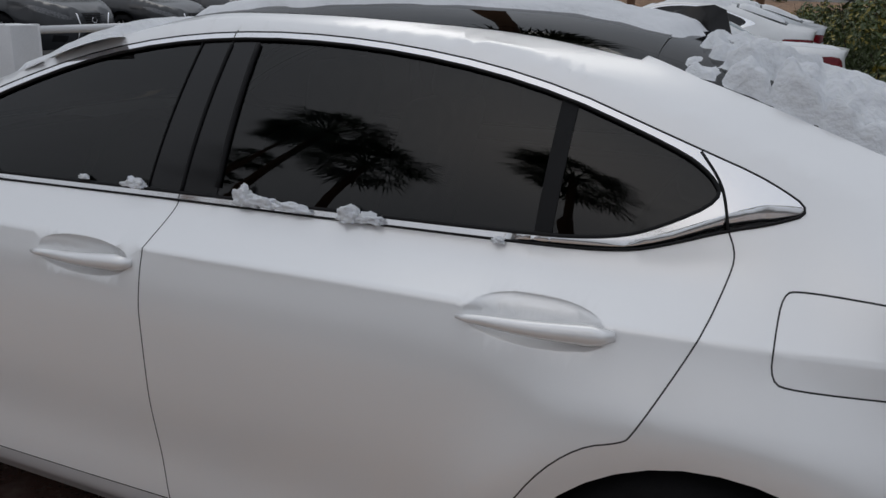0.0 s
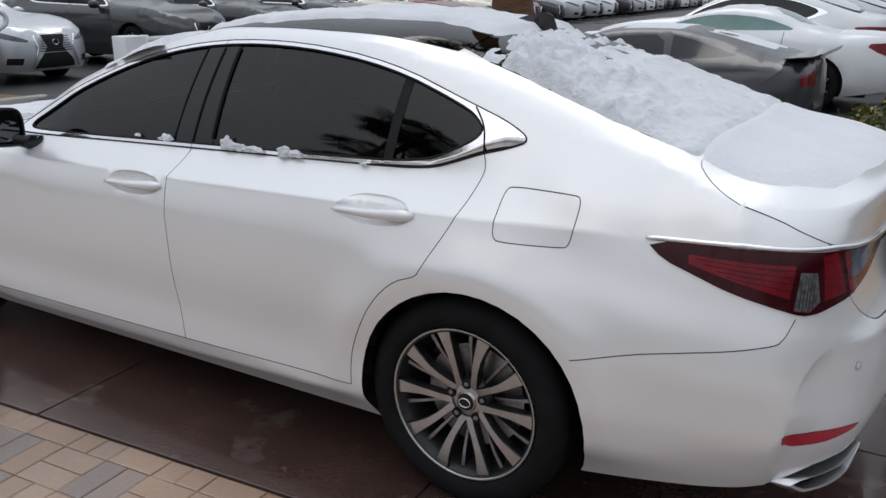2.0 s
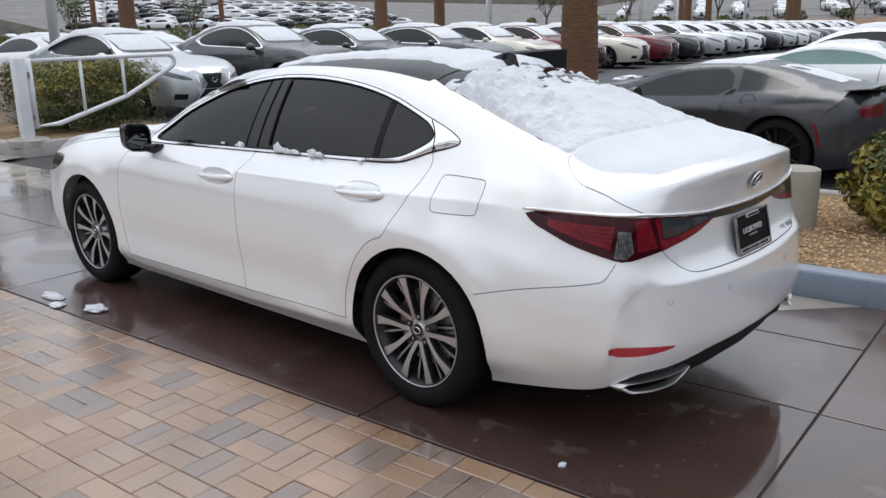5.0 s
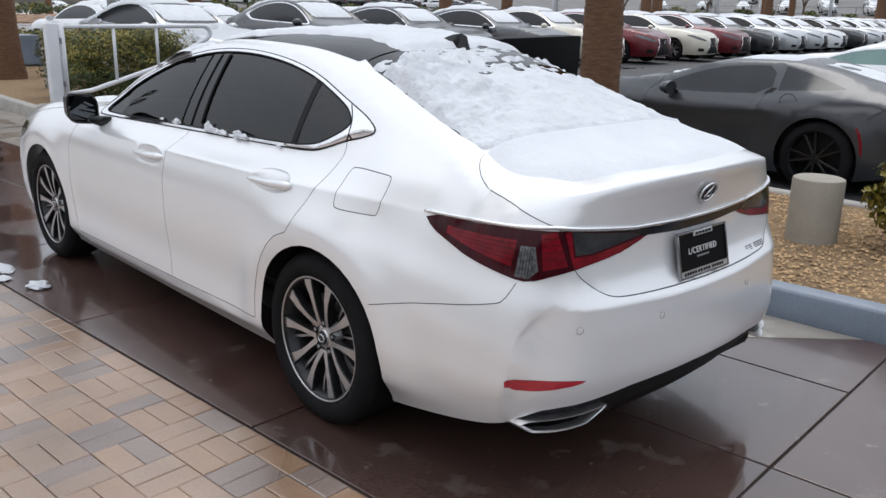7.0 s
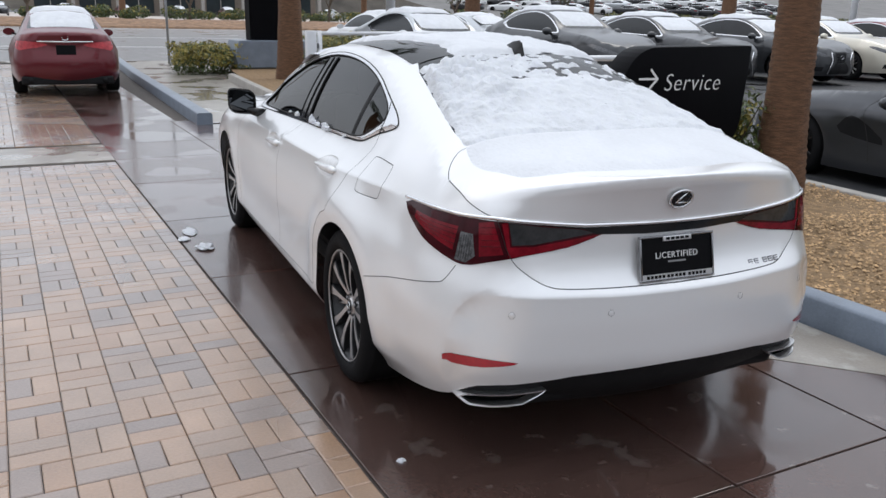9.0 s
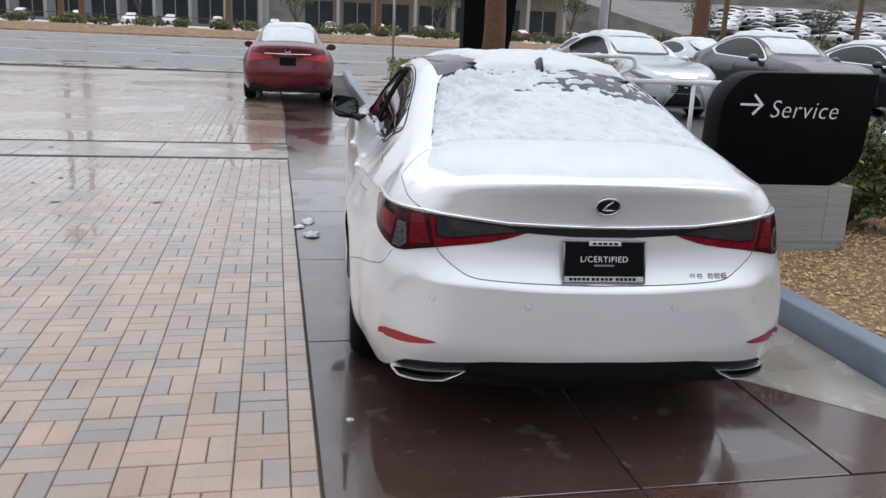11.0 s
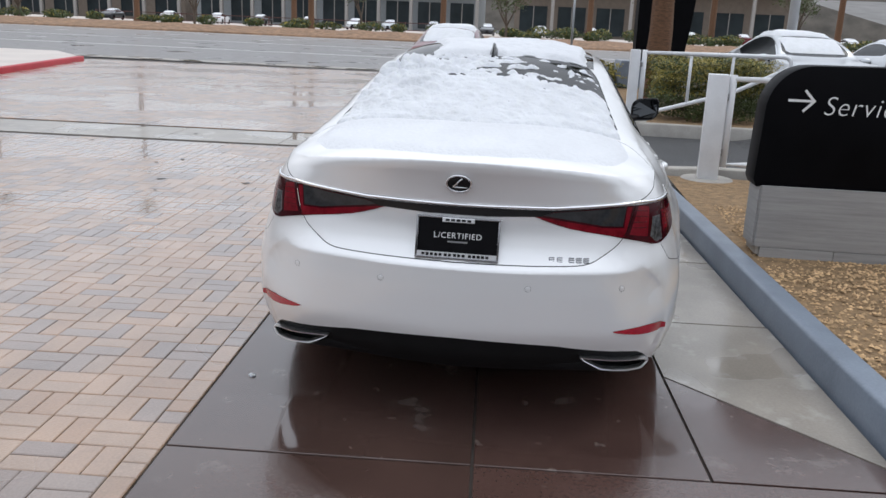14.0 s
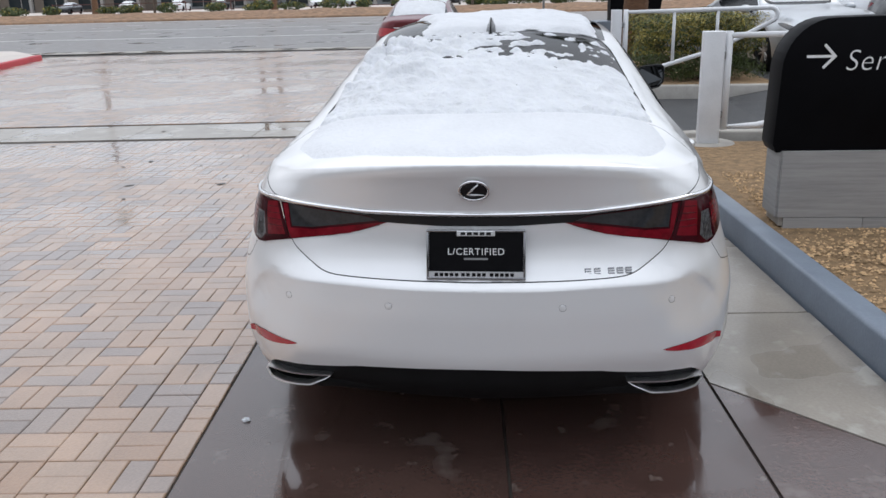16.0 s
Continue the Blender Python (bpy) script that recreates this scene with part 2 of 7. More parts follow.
class Shell:
    """Half a car body, its left: a side sheet over (s, z), s running round the plan from the nose to the tail, and a top sheet over (x, y).
    The car looks along -x, its rear axle stands over the origin."""

    def __init__(self, plan, sections, centre, flares=(), creases=(), dents=(), scoops=(), hips=()):
        px, py = np.array(plan, float).T
        ds = np.r_[0, np.cumsum(np.hypot(np.diff(px), np.diff(py)))]
        zero = np.interp(0.0, px, ds)
        self.sk, self.px, self.py = ds - zero, px, py
        self.s0, self.s1 = self.sk[0], self.sk[-1]
        self.flares, self.creases, self.dents, self.scoops, self.hips = flares, creases, dents, scoops, hips
        self.keys = np.array([k[0] for k in sections], float)
        self.zk = np.array([k[1] for k in sections], float)
        self.dk = np.array([k[2] for k in sections], float)
        for i, k in enumerate(sections):
            if len(k) == 3:
                self.dk[i] = abs(curve1(self.sk, self.py, k[0])[0]) - self.dk[i]
        self.cx, self.cz = np.array(centre, float).T
        s = np.linspace(self.s0, self.s1, 600)
        e = self.edge(s)
        self.ex, self.ey, self.ez = e.T

    def base(self, s):
        x, y = curve1(self.sk, self.px, s), curve1(self.sk, self.py, s)
        h = 0.02
        tx = curve1(self.sk, self.px, s + h) - curve1(self.sk, self.px, s - h)
        ty = curve1(self.sk, self.py, s + h) - curve1(self.sk, self.py, s - h)
        far = s > self.s1 - h
        tx, ty = np.where(far, 0.0, tx), np.where(far, 1.0, ty)
        near = s < self.s0 + h
        tx, ty = np.where(near, 0.0, tx), np.where(near, -1.0, ty)
        n = np.hypot(tx, ty)
        return x, y, ty / n, -tx / n

    def knots(self, s):
        k = len(self.zk[0])
        z = np.stack([curve1(self.keys, self.zk[:, i], s) for i in range(k)], 1)
        d = np.stack([curve1(self.keys, self.dk[:, i], s) for i in range(k)], 1)
        return z, d

    def edge(self, s):
        s = np.asarray(s, float)
        z, d = self.knots(s)
        x, y, nx, ny = self.base(s)
        return np.stack([x - d[:, -1] * nx, np.minimum(y - d[:, -1] * ny, 0.0), z[:, -1]], 1)

    def side(self, s, z, out=0.0):
        s, z = np.asarray(s, float), np.asarray(z, float)
        zk, dk = self.knots(s)
        d = pchip(zk, dk, z)
        if self.creases:   # the shoulder line is a sharp fold
            ls = np.array(self.creases[0][0], float)[:, 0]
            fold = np.clip((s - ls[0]) / 0.3, 0, 1) * np.clip((ls[-1] - s) / 0.35, 0, 1)
            d = d + fold * (np.where(z > zk[:, 6], pchip(zk[:, 6:], dk[:, 6:], z), pchip(zk[:, :7], dk[:, :7], z)) - d)
        tall = zk[:, -1] - zk[:, -2]
        t = np.clip((z - zk[:, -2]) / tall, 0, 1.2)
        bowed = dk[:, -2] + (dk[:, -1] - dk[:, -2]) * t - 0.08 * np.clip(tall - 0.12, 0, 1) * 4 * t * (1 - t)
        d = np.where(z > zk[:, -2], d + np.clip((tall - 0.10) / 0.10, 0, 1) * (bowed - d), d)
        x, y, nx, ny = self.base(s)
        for cx, cz, radius, high, wide in self.flares:
            r = np.hypot(s - cx, z - cz)
            up = np.clip((z - 0.22) / 0.2, 0, 1)
            d = d - high * up * np.exp(-(((r - radius) / wide) ** 2))
        for cs_, wide, cz_, tall_, high in self.hips:
            d = d - high * np.exp(-(((s - cs_) / wide) ** 2) - ((z - cz_) / tall_) ** 2)
        for line, high, wide, fade in self.creases:
            ls, lz = np.array(line, float).T
            ends = np.clip((s - ls[0]) / fade, 0, 1) * np.clip((ls[-1] - s) / fade, 0, 1)
            d = d - high * ends * np.exp(-np.abs(z - np.interp(s, ls, lz)) / wide)
        for cs_, cz_, a, b, deep in self.dents:
            d = d + deep * np.clip(1 - np.abs((s - cs_) / a) ** 2.8 - np.abs((z - cz_) / b) ** 2.2, 0, 1) ** 0.7
        for line, deep, soft, fade in self.scoops:
            q = np.stack([s, z], 1)
            dist, side_ = np.full(len(s), 9.0), np.ones(len(s))
            l_ = np.array(line, float)
            for a, b in zip(l_[:-1], l_[1:]):
                ab = b - a
                t = np.clip(((q - a) @ ab) / (ab @ ab), 0, 1)
                r = q - (a + t[:, None] * ab)
                dd = np.hypot(*r.T)
                cross = ab[0] * r[:, 1] - ab[1] * r[:, 0]
                near = dd < dist
                dist, side_ = np.where(near, dd, dist), np.where(near, np.sign(cross), side_)
            ends = np.clip(np.hypot(*(q - l_[0]).T) / 0.10, 0, 1) * np.clip(np.hypot(*(q - l_[-1]).T) / 0.17, 0, 1) ** 1.5
            d = d + ends * np.where(side_ < 0, deep * (1 - np.exp(-dist / soft)) * np.exp(-((dist / fade) ** 2)), 0.0) * np.clip((0.70 - z) / 0.06, 0, 1) * np.clip((1.20 - s) / 0.12, 0, 1)
        d = d - out
        return np.stack([x - d * nx, np.minimum(y - d * ny, 0.0), z], 1)

    def top(self, x, y, out=0.0):
        x, y = np.asarray(x, float), np.abs(np.asarray(y, float))
        zc = curve1(self.cx, self.cz, x)
        order = np.argsort(self.ex)
        ye = np.interp(x, self.ex[order], -self.ey[order])
        ze = np.interp(x, self.ex[order], self.ez[order])
        q = np.clip(y / np.maximum(ye, 1e-4), 0, 1)
        return np.stack([x, -y, zc - (zc - ze) * (0.35 * q**2 + 0.65 * q**5) + out], 1)


ES_PLAN = [(-3.90, 0), (-3.87, -0.32), (-3.78, -0.60), (-3.60, -0.80), (-3.38, -0.89), (-3.0, -0.93), (-2.0, -0.93), (-1.0, -0.93), (0.0, -0.93),
           (0.30, -0.915), (0.50, -0.898), (0.72, -0.860), (0.87, -0.806), (0.965, -0.724), (1.028, -0.60), (1.066, -0.37), (1.087, -0.15), (1.091, 0)]
ES_SECTIONS = [
    (-4.30, [.20, .28, .36, .46, .55, .62, .68, .72, .75], [.10, .02, .00, .01, .02, .03, .05, .08, .12], "d"),
    (-3.60, [.20, .29, .40, .52, .62, .70, .76, .81, .84], [.06, .02, .00, .00, .01, .03, .06, .10, .14], "d"),
    (-3.30, [.20, .30, .42, .55, .66, .75, .82, .87, .90], [.83, .87, .88, .89, .89, .87, .83, .78, .74]),
    (-2.87, [.20, .30, .42, .58, .72, .82, .88, .93, .955], [.86, .905, .905, .915, .91, .89, .85, .80, .76]),
    (-2.30, [.20, .30, .42, .58, .74, .83, .875, .955, .985], [.86, .912, .905, .912, .908, .890, .866, .78, .74]),
    (-1.90, [.20, .30, .42, .58, .74, .83, .880, .962, 1.185], [.86, .912, .905, .912, .908, .888, .866, .765, .645]),
    (-1.55, [.20, .30, .42, .58, .74, .83, .884, .965, 1.312], [.86, .912, .905, .912, .906, .887, .865, .758, .575]),
    (-1.20, [.20, .30, .42, .58, .74, .83, .888, .967, 1.37], [.86, .912, .905, .912, .906, .886, .864, .753, .54]),
    (-0.60, [.20, .30, .42, .58, .74, .84, .898, .972, 1.352], [.86, .914, .907, .914, .906, .884, .862, .752, .545]),
    (-0.20, [.21, .31, .43, .59, .75, .85, .902, .985, 1.262], [.86, .915, .908, .918, .908, .879, .857, .755, .59]),
    (0.10, [.23, .31, .44, .60, .75, .85, .906, 1.02, 1.168], [.86, .91, .908, .912, .897, .860, .838, .745, .635]),
    (0.30, [.24, .32, .45, .60, .74, .84, .910, 1.0, 1.118], [.84, .885, .892, .892, .876, .842, .822, .765, .65]),
    (0.50, [.24, .33, .45, .58, .70, .80, .90, .98, 1.075], [.823, .868, .878, .878, .860, .824, .792, .748, .67]),
    (0.75, [.24, .34, .44, .56, .68, .78, .88, .94, 1.006], [.07, .025, .00, .00, .02, .05, .075, .10, .14], "d"),
    (1.02, [.22, .34, .44, .56, .67, .76, .88, .935, 1.000], [.10, .025, .00, .01, .03, .055, .07, .085, .125], "d"),
    (1.25, [.21, .33, .44, .56, .665, .72, .86, .92, 1.020], [.13, .03, .00, .00, .015, .05, .075, .07, .07], "d"),
    (1.60, [.20, .32, .43, .55, .655, .695, .84, .905, 1.04], [.14, .03, .00, .00, .015, .055, .085, .08, .045], "d"),
    (1.83, [.20, .31, .42, .55, .655, .69, .84, .90, 1.045], [.14, .03, .00, .00, .015, .055, .085, .08, .035], "d"),
]
ES_CENTRE = [(-3.95, .66), (-3.75, .765), (-3.5, .85), (-3.0, .94), (-2.4, 1.0), (-2.2, 1.035), (-1.8, 1.225), (-1.45, 1.37), (-1.2, 1.418), (-0.9, 1.437),
             (-0.5, 1.425), (-0.15, 1.375), (0.2, 1.275), (0.55, 1.15), (0.65, 1.118), (0.85, 1.085), (1.05, 1.045)]
ES_FLARES = [(0.0, 0.335, 0.42, 0.022, 0.09), (-2.87, 0.335, 0.42, 0.018, 0.09)]

def aft(line):
    """Carries points of the tail, drawn for a narrower plan, round its fuller corner."""
    return [(float(a + np.interp(a, [.5, .8, 1.0, 1.22, 1.45, 1.9], [0, .008, .014, .02, .04, .04])), b) for a, b in line]


ES_CREASE = [(-2.35, .872), (-1.90, .880), (-1.21, .888), (-0.50, .899), (0.08, .906), (0.30, .910), (0.62, .922)]
ES_SHELF = aft([(1.02, .672), (1.10, .668), (1.23, .664), (1.45, .655), (1.95, .652)])
ES_SILL = [(-2.45, .226), (-1.18, .243), (-0.36, .285)]
ES_LIP = aft([(0.85, .965), (1.0, .972), (1.104, .984), (1.4, 1.006), (1.95, 1.016)])
ES_BLADE = aft([(.893, .506), (.896, .555), (.912, .602), (.952, .652), (1.02, .692), (1.11, .712)])
ES_CREASES = [(ES_CREASE, 0.005, 0.022, 0.5), (ES_SHELF, 0.008, 0.03, 0.12), (ES_SILL, 0.008, 0.03, 0.2), (ES_LIP, 0.003, 0.020, 0.15)]
ES_HANDLES = [(-0.325, .886), (-1.393, .849)]
ES_DENTS = [(hs, hz, 0.132, 0.040, 0.024) for hs, hz in ES_HANDLES]
ES_SCOOPS = [(ES_BLADE, 0.020, 0.028, 0.19)]
ES_HIPS = [(0.86, 0.24, 0.80, 0.34, 0.006)]

# ---- building tools -------------------------------------------------------------
from mathutils.geometry import delaunay_2d_cdt
from mathutils.kdtree import KDTree


def link_mesh(name, verts, faces, material, parent=None, label="", normals=None, smooth=False, mats=None, index=None):
    me = bpy.data.meshes.new(name)
    me.from_pydata([tuple(v) for v in verts], [], [tuple(f) for f in faces])
    for m in mats or [material]:
        me.materials.append(m)
    if index is not None:
        me.polygons.foreach_set("material_index", index)
    if smooth or normals is not None:
        me.polygons.foreach_set("use_smooth", [True] * len(me.polygons))
    me.update()
    if normals is not None:
        me.normals_split_custom_set_from_vertices([tuple(v) for v in normals])
    ob = new(name, me)
    if parent is not None:
        ob.parent = parent
    if label:
        tagged(ob, label=label)
    return ob


def part(name, bm, material, parent=None, label="", smooth=None):
    """Links a bmesh as one mesh object. smooth: the angle in degrees under which edges are shaded round."""
    me = bpy.data.meshes.new(name)
    if smooth is not None:
        for f in bm.faces:
            f.smooth = True
        for e in bm.edges:
            e.smooth = len(e.link_faces) == 2 and e.calc_face_angle(0) < radians(smooth)
    bm.to_mesh(me)
    bm.free()
    for m in material if isinstance(material, (list, tuple)) else [material]:
        me.materials.append(m)
    ob = new(name, me)
    if parent is not None:
        ob.parent = parent
    if label:
        tagged(ob, label=label)
    return ob


def thing(name, label, category, group="", kind="", at=None):
    ob = new(name)
    ob.empty_display_size = 0.2
    if at is not None:
        ob.matrix_world = at
    return tagged(ob, label, category, group, kind)


def add_box(bm, size, m=None, bevel=0.0, seg=2):
    r = bmesh.ops.create_cube(bm, size=1.0, matrix=(m or Matrix()) @ Matrix.Diagonal((*size, 1)))
    if bevel:
        es = list({e for v in r["verts"] for e in v.link_edges})
        bmesh.ops.bevel(bm, geom=es, offset=bevel, segments=seg, affect="EDGES", profile=0.5)
    return bm


def box(size, m=None, bevel=0.0, seg=2):
    return add_box(bmesh.new(), size, m, bevel, seg)


def add_tube(bm, pts, radius, sides=10, caps=True, closed=False):
    """A round bar through points; radius: one number or one for each point."""
    pts = [Vector(p) for p in pts]
    rad = radius if isinstance(radius, (list, tuple)) else [radius] * len(pts)
    rings, up = [], None
    for i, p in enumerate(pts):
        a = pts[i - 1] if i or closed else p
        b = pts[(i + 1) % len(pts)] if i < len(pts) - 1 or closed else p
        d = (b - a).normalized()
        if up is None:
            up = d.orthogonal().normalized()
        up = (up - d * up.dot(d)).normalized()
        side = d.cross(up)
        rings.append([bm.verts.new(p + (up * math.cos(q) + side * math.sin(q)) * rad[i]) for q in (2 * math.pi * k / sides for k in range(sides))])
    n = len(rings)
    for i in range(n if closed else n - 1):
        for k in range(sides):
            bm.faces.new((rings[i][k], rings[i][(k + 1) % sides], rings[(i + 1) % n][(k + 1) % sides], rings[(i + 1) % n][k]))
    if caps and not closed:
        bm.faces.new(rings[0][::-1])
        bm.faces.new(rings[-1])
    return bm


def tube(pts, radius, sides=10, closed=False):
    return add_tube(bmesh.new(), pts, radius, sides, closed=closed)


def lathe(profile, seg=32, axis="z"):
    """Turns (radius, height) pairs round an axis."""
    bm = bmesh.new()
    rows = []
    for r, h in profile:
        ring = []
        for k in range(seg if r > 1e-6 else 1):
            a = 2 * math.pi * k / seg
            c, s = r * math.cos(a), r * math.sin(a)
            ring.append(bm.verts.new({"z": (c, s, h), "y": (c, h, s), "x": (h, c, s)}[axis]))
        rows.append(ring)
    for a, b in zip(rows, rows[1:]):
        for k in range(seg):
            q = [a[k % len(a)], a[(k + 1) % len(a)], b[(k + 1) % len(b)], b[k % len(b)]]
            q = list(dict.fromkeys(q))
            if len(q) > 2:
                bm.faces.new(q)
    bmesh.ops.recalc_face_normals(bm, faces=bm.faces)
    return bm


def prism(outline, depth, m=None, bevel=0.0):
    """An outline in x and z, given depth along y."""
    bm = bmesh.new()
    n = len(outline)
    a = [bm.verts.new((x, -depth / 2, z)) for x, z in outline]
    b = [bm.verts.new((x, depth / 2, z)) for x, z in outline]
    bm.faces.new(a)
    bm.faces.new(b[::-1])
    for i in range(n):
        bm.faces.new((a[i], b[i], b[(i + 1) % n], a[(i + 1) % n]))
    bmesh.ops.recalc_face_normals(bm, faces=bm.faces)
    if bevel:
        bmesh.ops.bevel(bm, geom=list(bm.edges), offset=bevel, segments=2, affect="EDGES", profile=0.5)
    if m:
        bm.transform(m)
    return bm


def resample(pts, step, closed=False):
    pts = [np.array(p, float) for p in pts]
    if closed:
        pts = pts + [pts[0]]
    out = []
    for a, b in zip(pts, pts[1:]):
        k = max(1, int(math.ceil(np.hypot(*(b - a)) / step)))
        out += [a + (b - a) * i / k for i in range(k)]
    if not closed:
        out.append(pts[-1])
    return np.array(out)


def smooth_line(pts, rounds=2, closed=False):
    """Rounds the corners of a line off."""
    p = np.array(pts, float)
    for _ in range(rounds):
        if closed:
            q = np.roll(p, -1, 0)
            p = np.stack([0.75 * p + 0.25 * q, 0.25 * p + 0.75 * q], 1).reshape(-1, 2)
        else:
            a, b = p[:-1], p[1:]
            p = np.vstack([p[:1], np.stack([0.75 * a + 0.25 * b, 0.25 * a + 0.75 * b], 1).reshape(-1, 2)[1:-1], p[-1:]])
    return p


def shifted(pts, w, closed=False):
    """A line moved to its left by w."""
    p = np.array(pts, float)
    if closed:
        t = np.roll(p, -1, 0) - np.roll(p, 1, 0)
    else:
        t = np.gradient(p, axis=0)
    t /= np.maximum(np.hypot(*t.T), 1e-9)[:, None]
    return p + w * np.stack([-t[:, 1], t[:, 0]], 1)


def within(poly, pts):
    """Which points lie in a polygon."""
    p, q = np.array(poly, float), np.asarray(pts, float)
    inside = np.zeros(len(q), bool)
    x, y = q.T
    for a, b in zip(p, np.roll(p, -1, 0)):
        if a[1] == b[1]:
            continue
        cross = ((a[1] > y) != (b[1] > y)) & (x < (b[0] - a[0]) * (y - a[1]) / (b[1] - a[1]) + a[0])
        inside ^= cross
    return inside


def line_distance(line, pts):
    q = np.asarray(pts, float)
    best = np.full(len(q), 9.0)
    for a, b in zip(line[:-1], line[1:]):
        ab = b - a
        t = np.clip(((q - a) @ ab) / max(ab @ ab, 1e-12), 0, 1)
        best = np.minimum(best, np.hypot(*(q - (a + t[:, None] * ab)).T))
    return best


def sheet(border, step, lines, gaps=(), gap=0.002, fine=None):
    """A triangulated sheet in two dimensions, with edges along every line and a narrow strip along every gap.
    Gives points, triangles, and for each triangle whether it lies in a gap, and which points lie on a gap's middle."""
    fine = fine or step * 0.5
    pts, edges = [], []

    def add(line, closed):
        k = len(pts)
        pts.extend(map(tuple, line))
        edges.extend((k + i, k + i + 1) for i in range(len(line) - 1))
        if closed:
            edges.append((k + len(line) - 1, k))

    add(border, True)
    for line, closed in lines:
        add(resample(line, fine, closed), closed)
    mids = []
    for line, closed in gaps:
        r = resample(line, fine, closed)
        for w in (-gap, 0, gap):
            add(shifted(r, w, closed), closed)
        mids.append(np.vstack([r, r[:1]]) if closed else r)
    tree = KDTree(len(pts))
    for i, p in enumerate(pts):
        tree.insert((*p, 0), i)
    tree.balance()
    lo, hi = np.min(border, 0), np.max(border, 0)
    gx, gy = np.meshgrid(np.arange(lo[0] + step / 2, hi[0], step), np.arange(lo[1] + step / 2, hi[1], step))
    grid = np.stack([gx.ravel(), gy.ravel()], 1)
    grid[:, 0] += (np.round((grid[:, 1] - lo[1]) / step).astype(int) % 2) * step * 0.5
    grid = grid[within(border, grid)]
    grid = [g for g in grid if tree.find((*g, 0))[2] > step * 0.5]
    pts.extend(map(tuple, grid))
    v, _, f, orig, _, _ = delaunay_2d_cdt([Vector(p) for p in pts], edges, [], 0, 1e-6)
    v = np.array([tuple(p) for p in v])
    f = np.array([t for t in f if len(t) == 3])
    c = v[f].mean(1)
    keep = within(border, c)
    f, c = f[keep], c[keep]
    e1, e2 = v[f[:, 1]] - v[f[:, 0]], v[f[:, 2]] - v[f[:, 0]]
    area = e1[:, 0] * e2[:, 1] - e1[:, 1] * e2[:, 0]
    f[area < 0] = f[area < 0][:, ::-1]
    in_gap, mid = np.zeros(len(f), bool), np.zeros(len(v), bool)
    for r in mids:
        in_gap |= line_distance(r, c) < gap * 0.99
        mid |= line_distance(r, v) < gap * 0.2
    first = [min(o) if o else -1 for o in orig]
    return v, f, c, in_gap, mid, np.array(first)


def vertex_normals(v, f):
    n = np.zeros_like(v)
    fn = np.cross(v[f[:, 1]] - v[f[:, 0]], v[f[:, 2]] - v[f[:, 0]])
    for k in range(3):
        np.add.at(n, f[:, k], fn)
    return n / np.maximum(np.linalg.norm(n, axis=1), 1e-12)[:, None]


def submesh(v, n, f):
    """The points that some triangles use, their normals, and the triangles renumbered."""
    used, back = np.unique(f, return_inverse=True)
    return v[used], n[used], back.reshape(f.shape)


def both_halves(v, n, f):
    flip = np.array([1, -1, 1])
    return np.vstack([v, v * flip]), np.vstack([n, n * flip]), np.vstack([f, f[:, ::-1] + len(v)])

# ---- the white sedan --------------------------------------------------------------
def circle(cx, cz, r, n=40, a0=0.0, a1=360.0):
    return [(cx + r * math.cos(radians(a0 + (a1 - a0) * i / n)), cz + r * math.sin(radians(a0 + (a1 - a0) * i / n))) for i in range(n + (a1 - a0 < 360))]


def two_sheets(shell, side_lines, side_gaps, top_lines, top_gaps, step, gap, floor_line):
    """The side and the top of a shell as one set of points, joined along the shell's edge."""
    n_edge = int((shell.s1 - shell.s0) / (step * 0.7))
    se = np.linspace(shell.s0, shell.s1, n_edge)
    edge = shell.edge(se)
    low = np.interp(se, *np.array(floor_line).T)
    right = np.linspace(low[-1], edge[-1, 2], 14)[1:-1]
    left = np.linspace(edge[0, 2], low[0], 10)[1:-1]
    border = np.vstack([np.stack([se[::-1], edge[::-1, 2]], 1), np.stack([np.full(len(left), se[0]), left], 1), np.stack([se, low], 1), np.stack([np.full(len(right), se[-1]), right], 1)])
    v, f, c, g, mid, first = sheet(border, step, side_lines, side_gaps, gap)
    p = shell.side(v[:, 0], v[:, 1])
    n_s = len(p)
    on_edge = {n_edge - 1 - o: i for i, o in enumerate(first) if 0 <= o < n_edge}
    mid_c = np.stack([np.linspace(edge[-1, 0], edge[0, 0], int(5 / step)), np.zeros(int(5 / step))], 1)[1:-1]
    border2 = np.vstack([np.stack([edge[:, 0], -edge[:, 1]], 1), mid_c])
    v2, f2, c2, g2, mid2, first2 = sheet(border2, step, top_lines, top_gaps, gap)
    p2 = shell.top(v2[:, 0], v2[:, 1])
    remap = np.arange(len(v2)) + n_s
    for i, o in enumerate(first2):
        if 0 <= o < n_edge:
            p2[i] = edge[o]
            if o in on_edge:
                remap[i] = on_edge[o]
                p[on_edge[o]] = edge[o]
    pts = np.vstack([p, p2])
    ft = remap[f2][:, ::-1]
    tri = np.vstack([f, ft])
    nor = vertex_normals(pts, tri)
    centre = np.abs(pts[:, 1]) < 2e-4
    nor[centre, 1] = 0
    nor /= np.maximum(np.linalg.norm(nor, axis=1), 1e-9)[:, None]
    sunk = np.r_[mid, mid2]
    shown = pts - nor * (sunk * gap * 2.5)[:, None]
    return shown, nor, f, c, g, ft, c2, g2


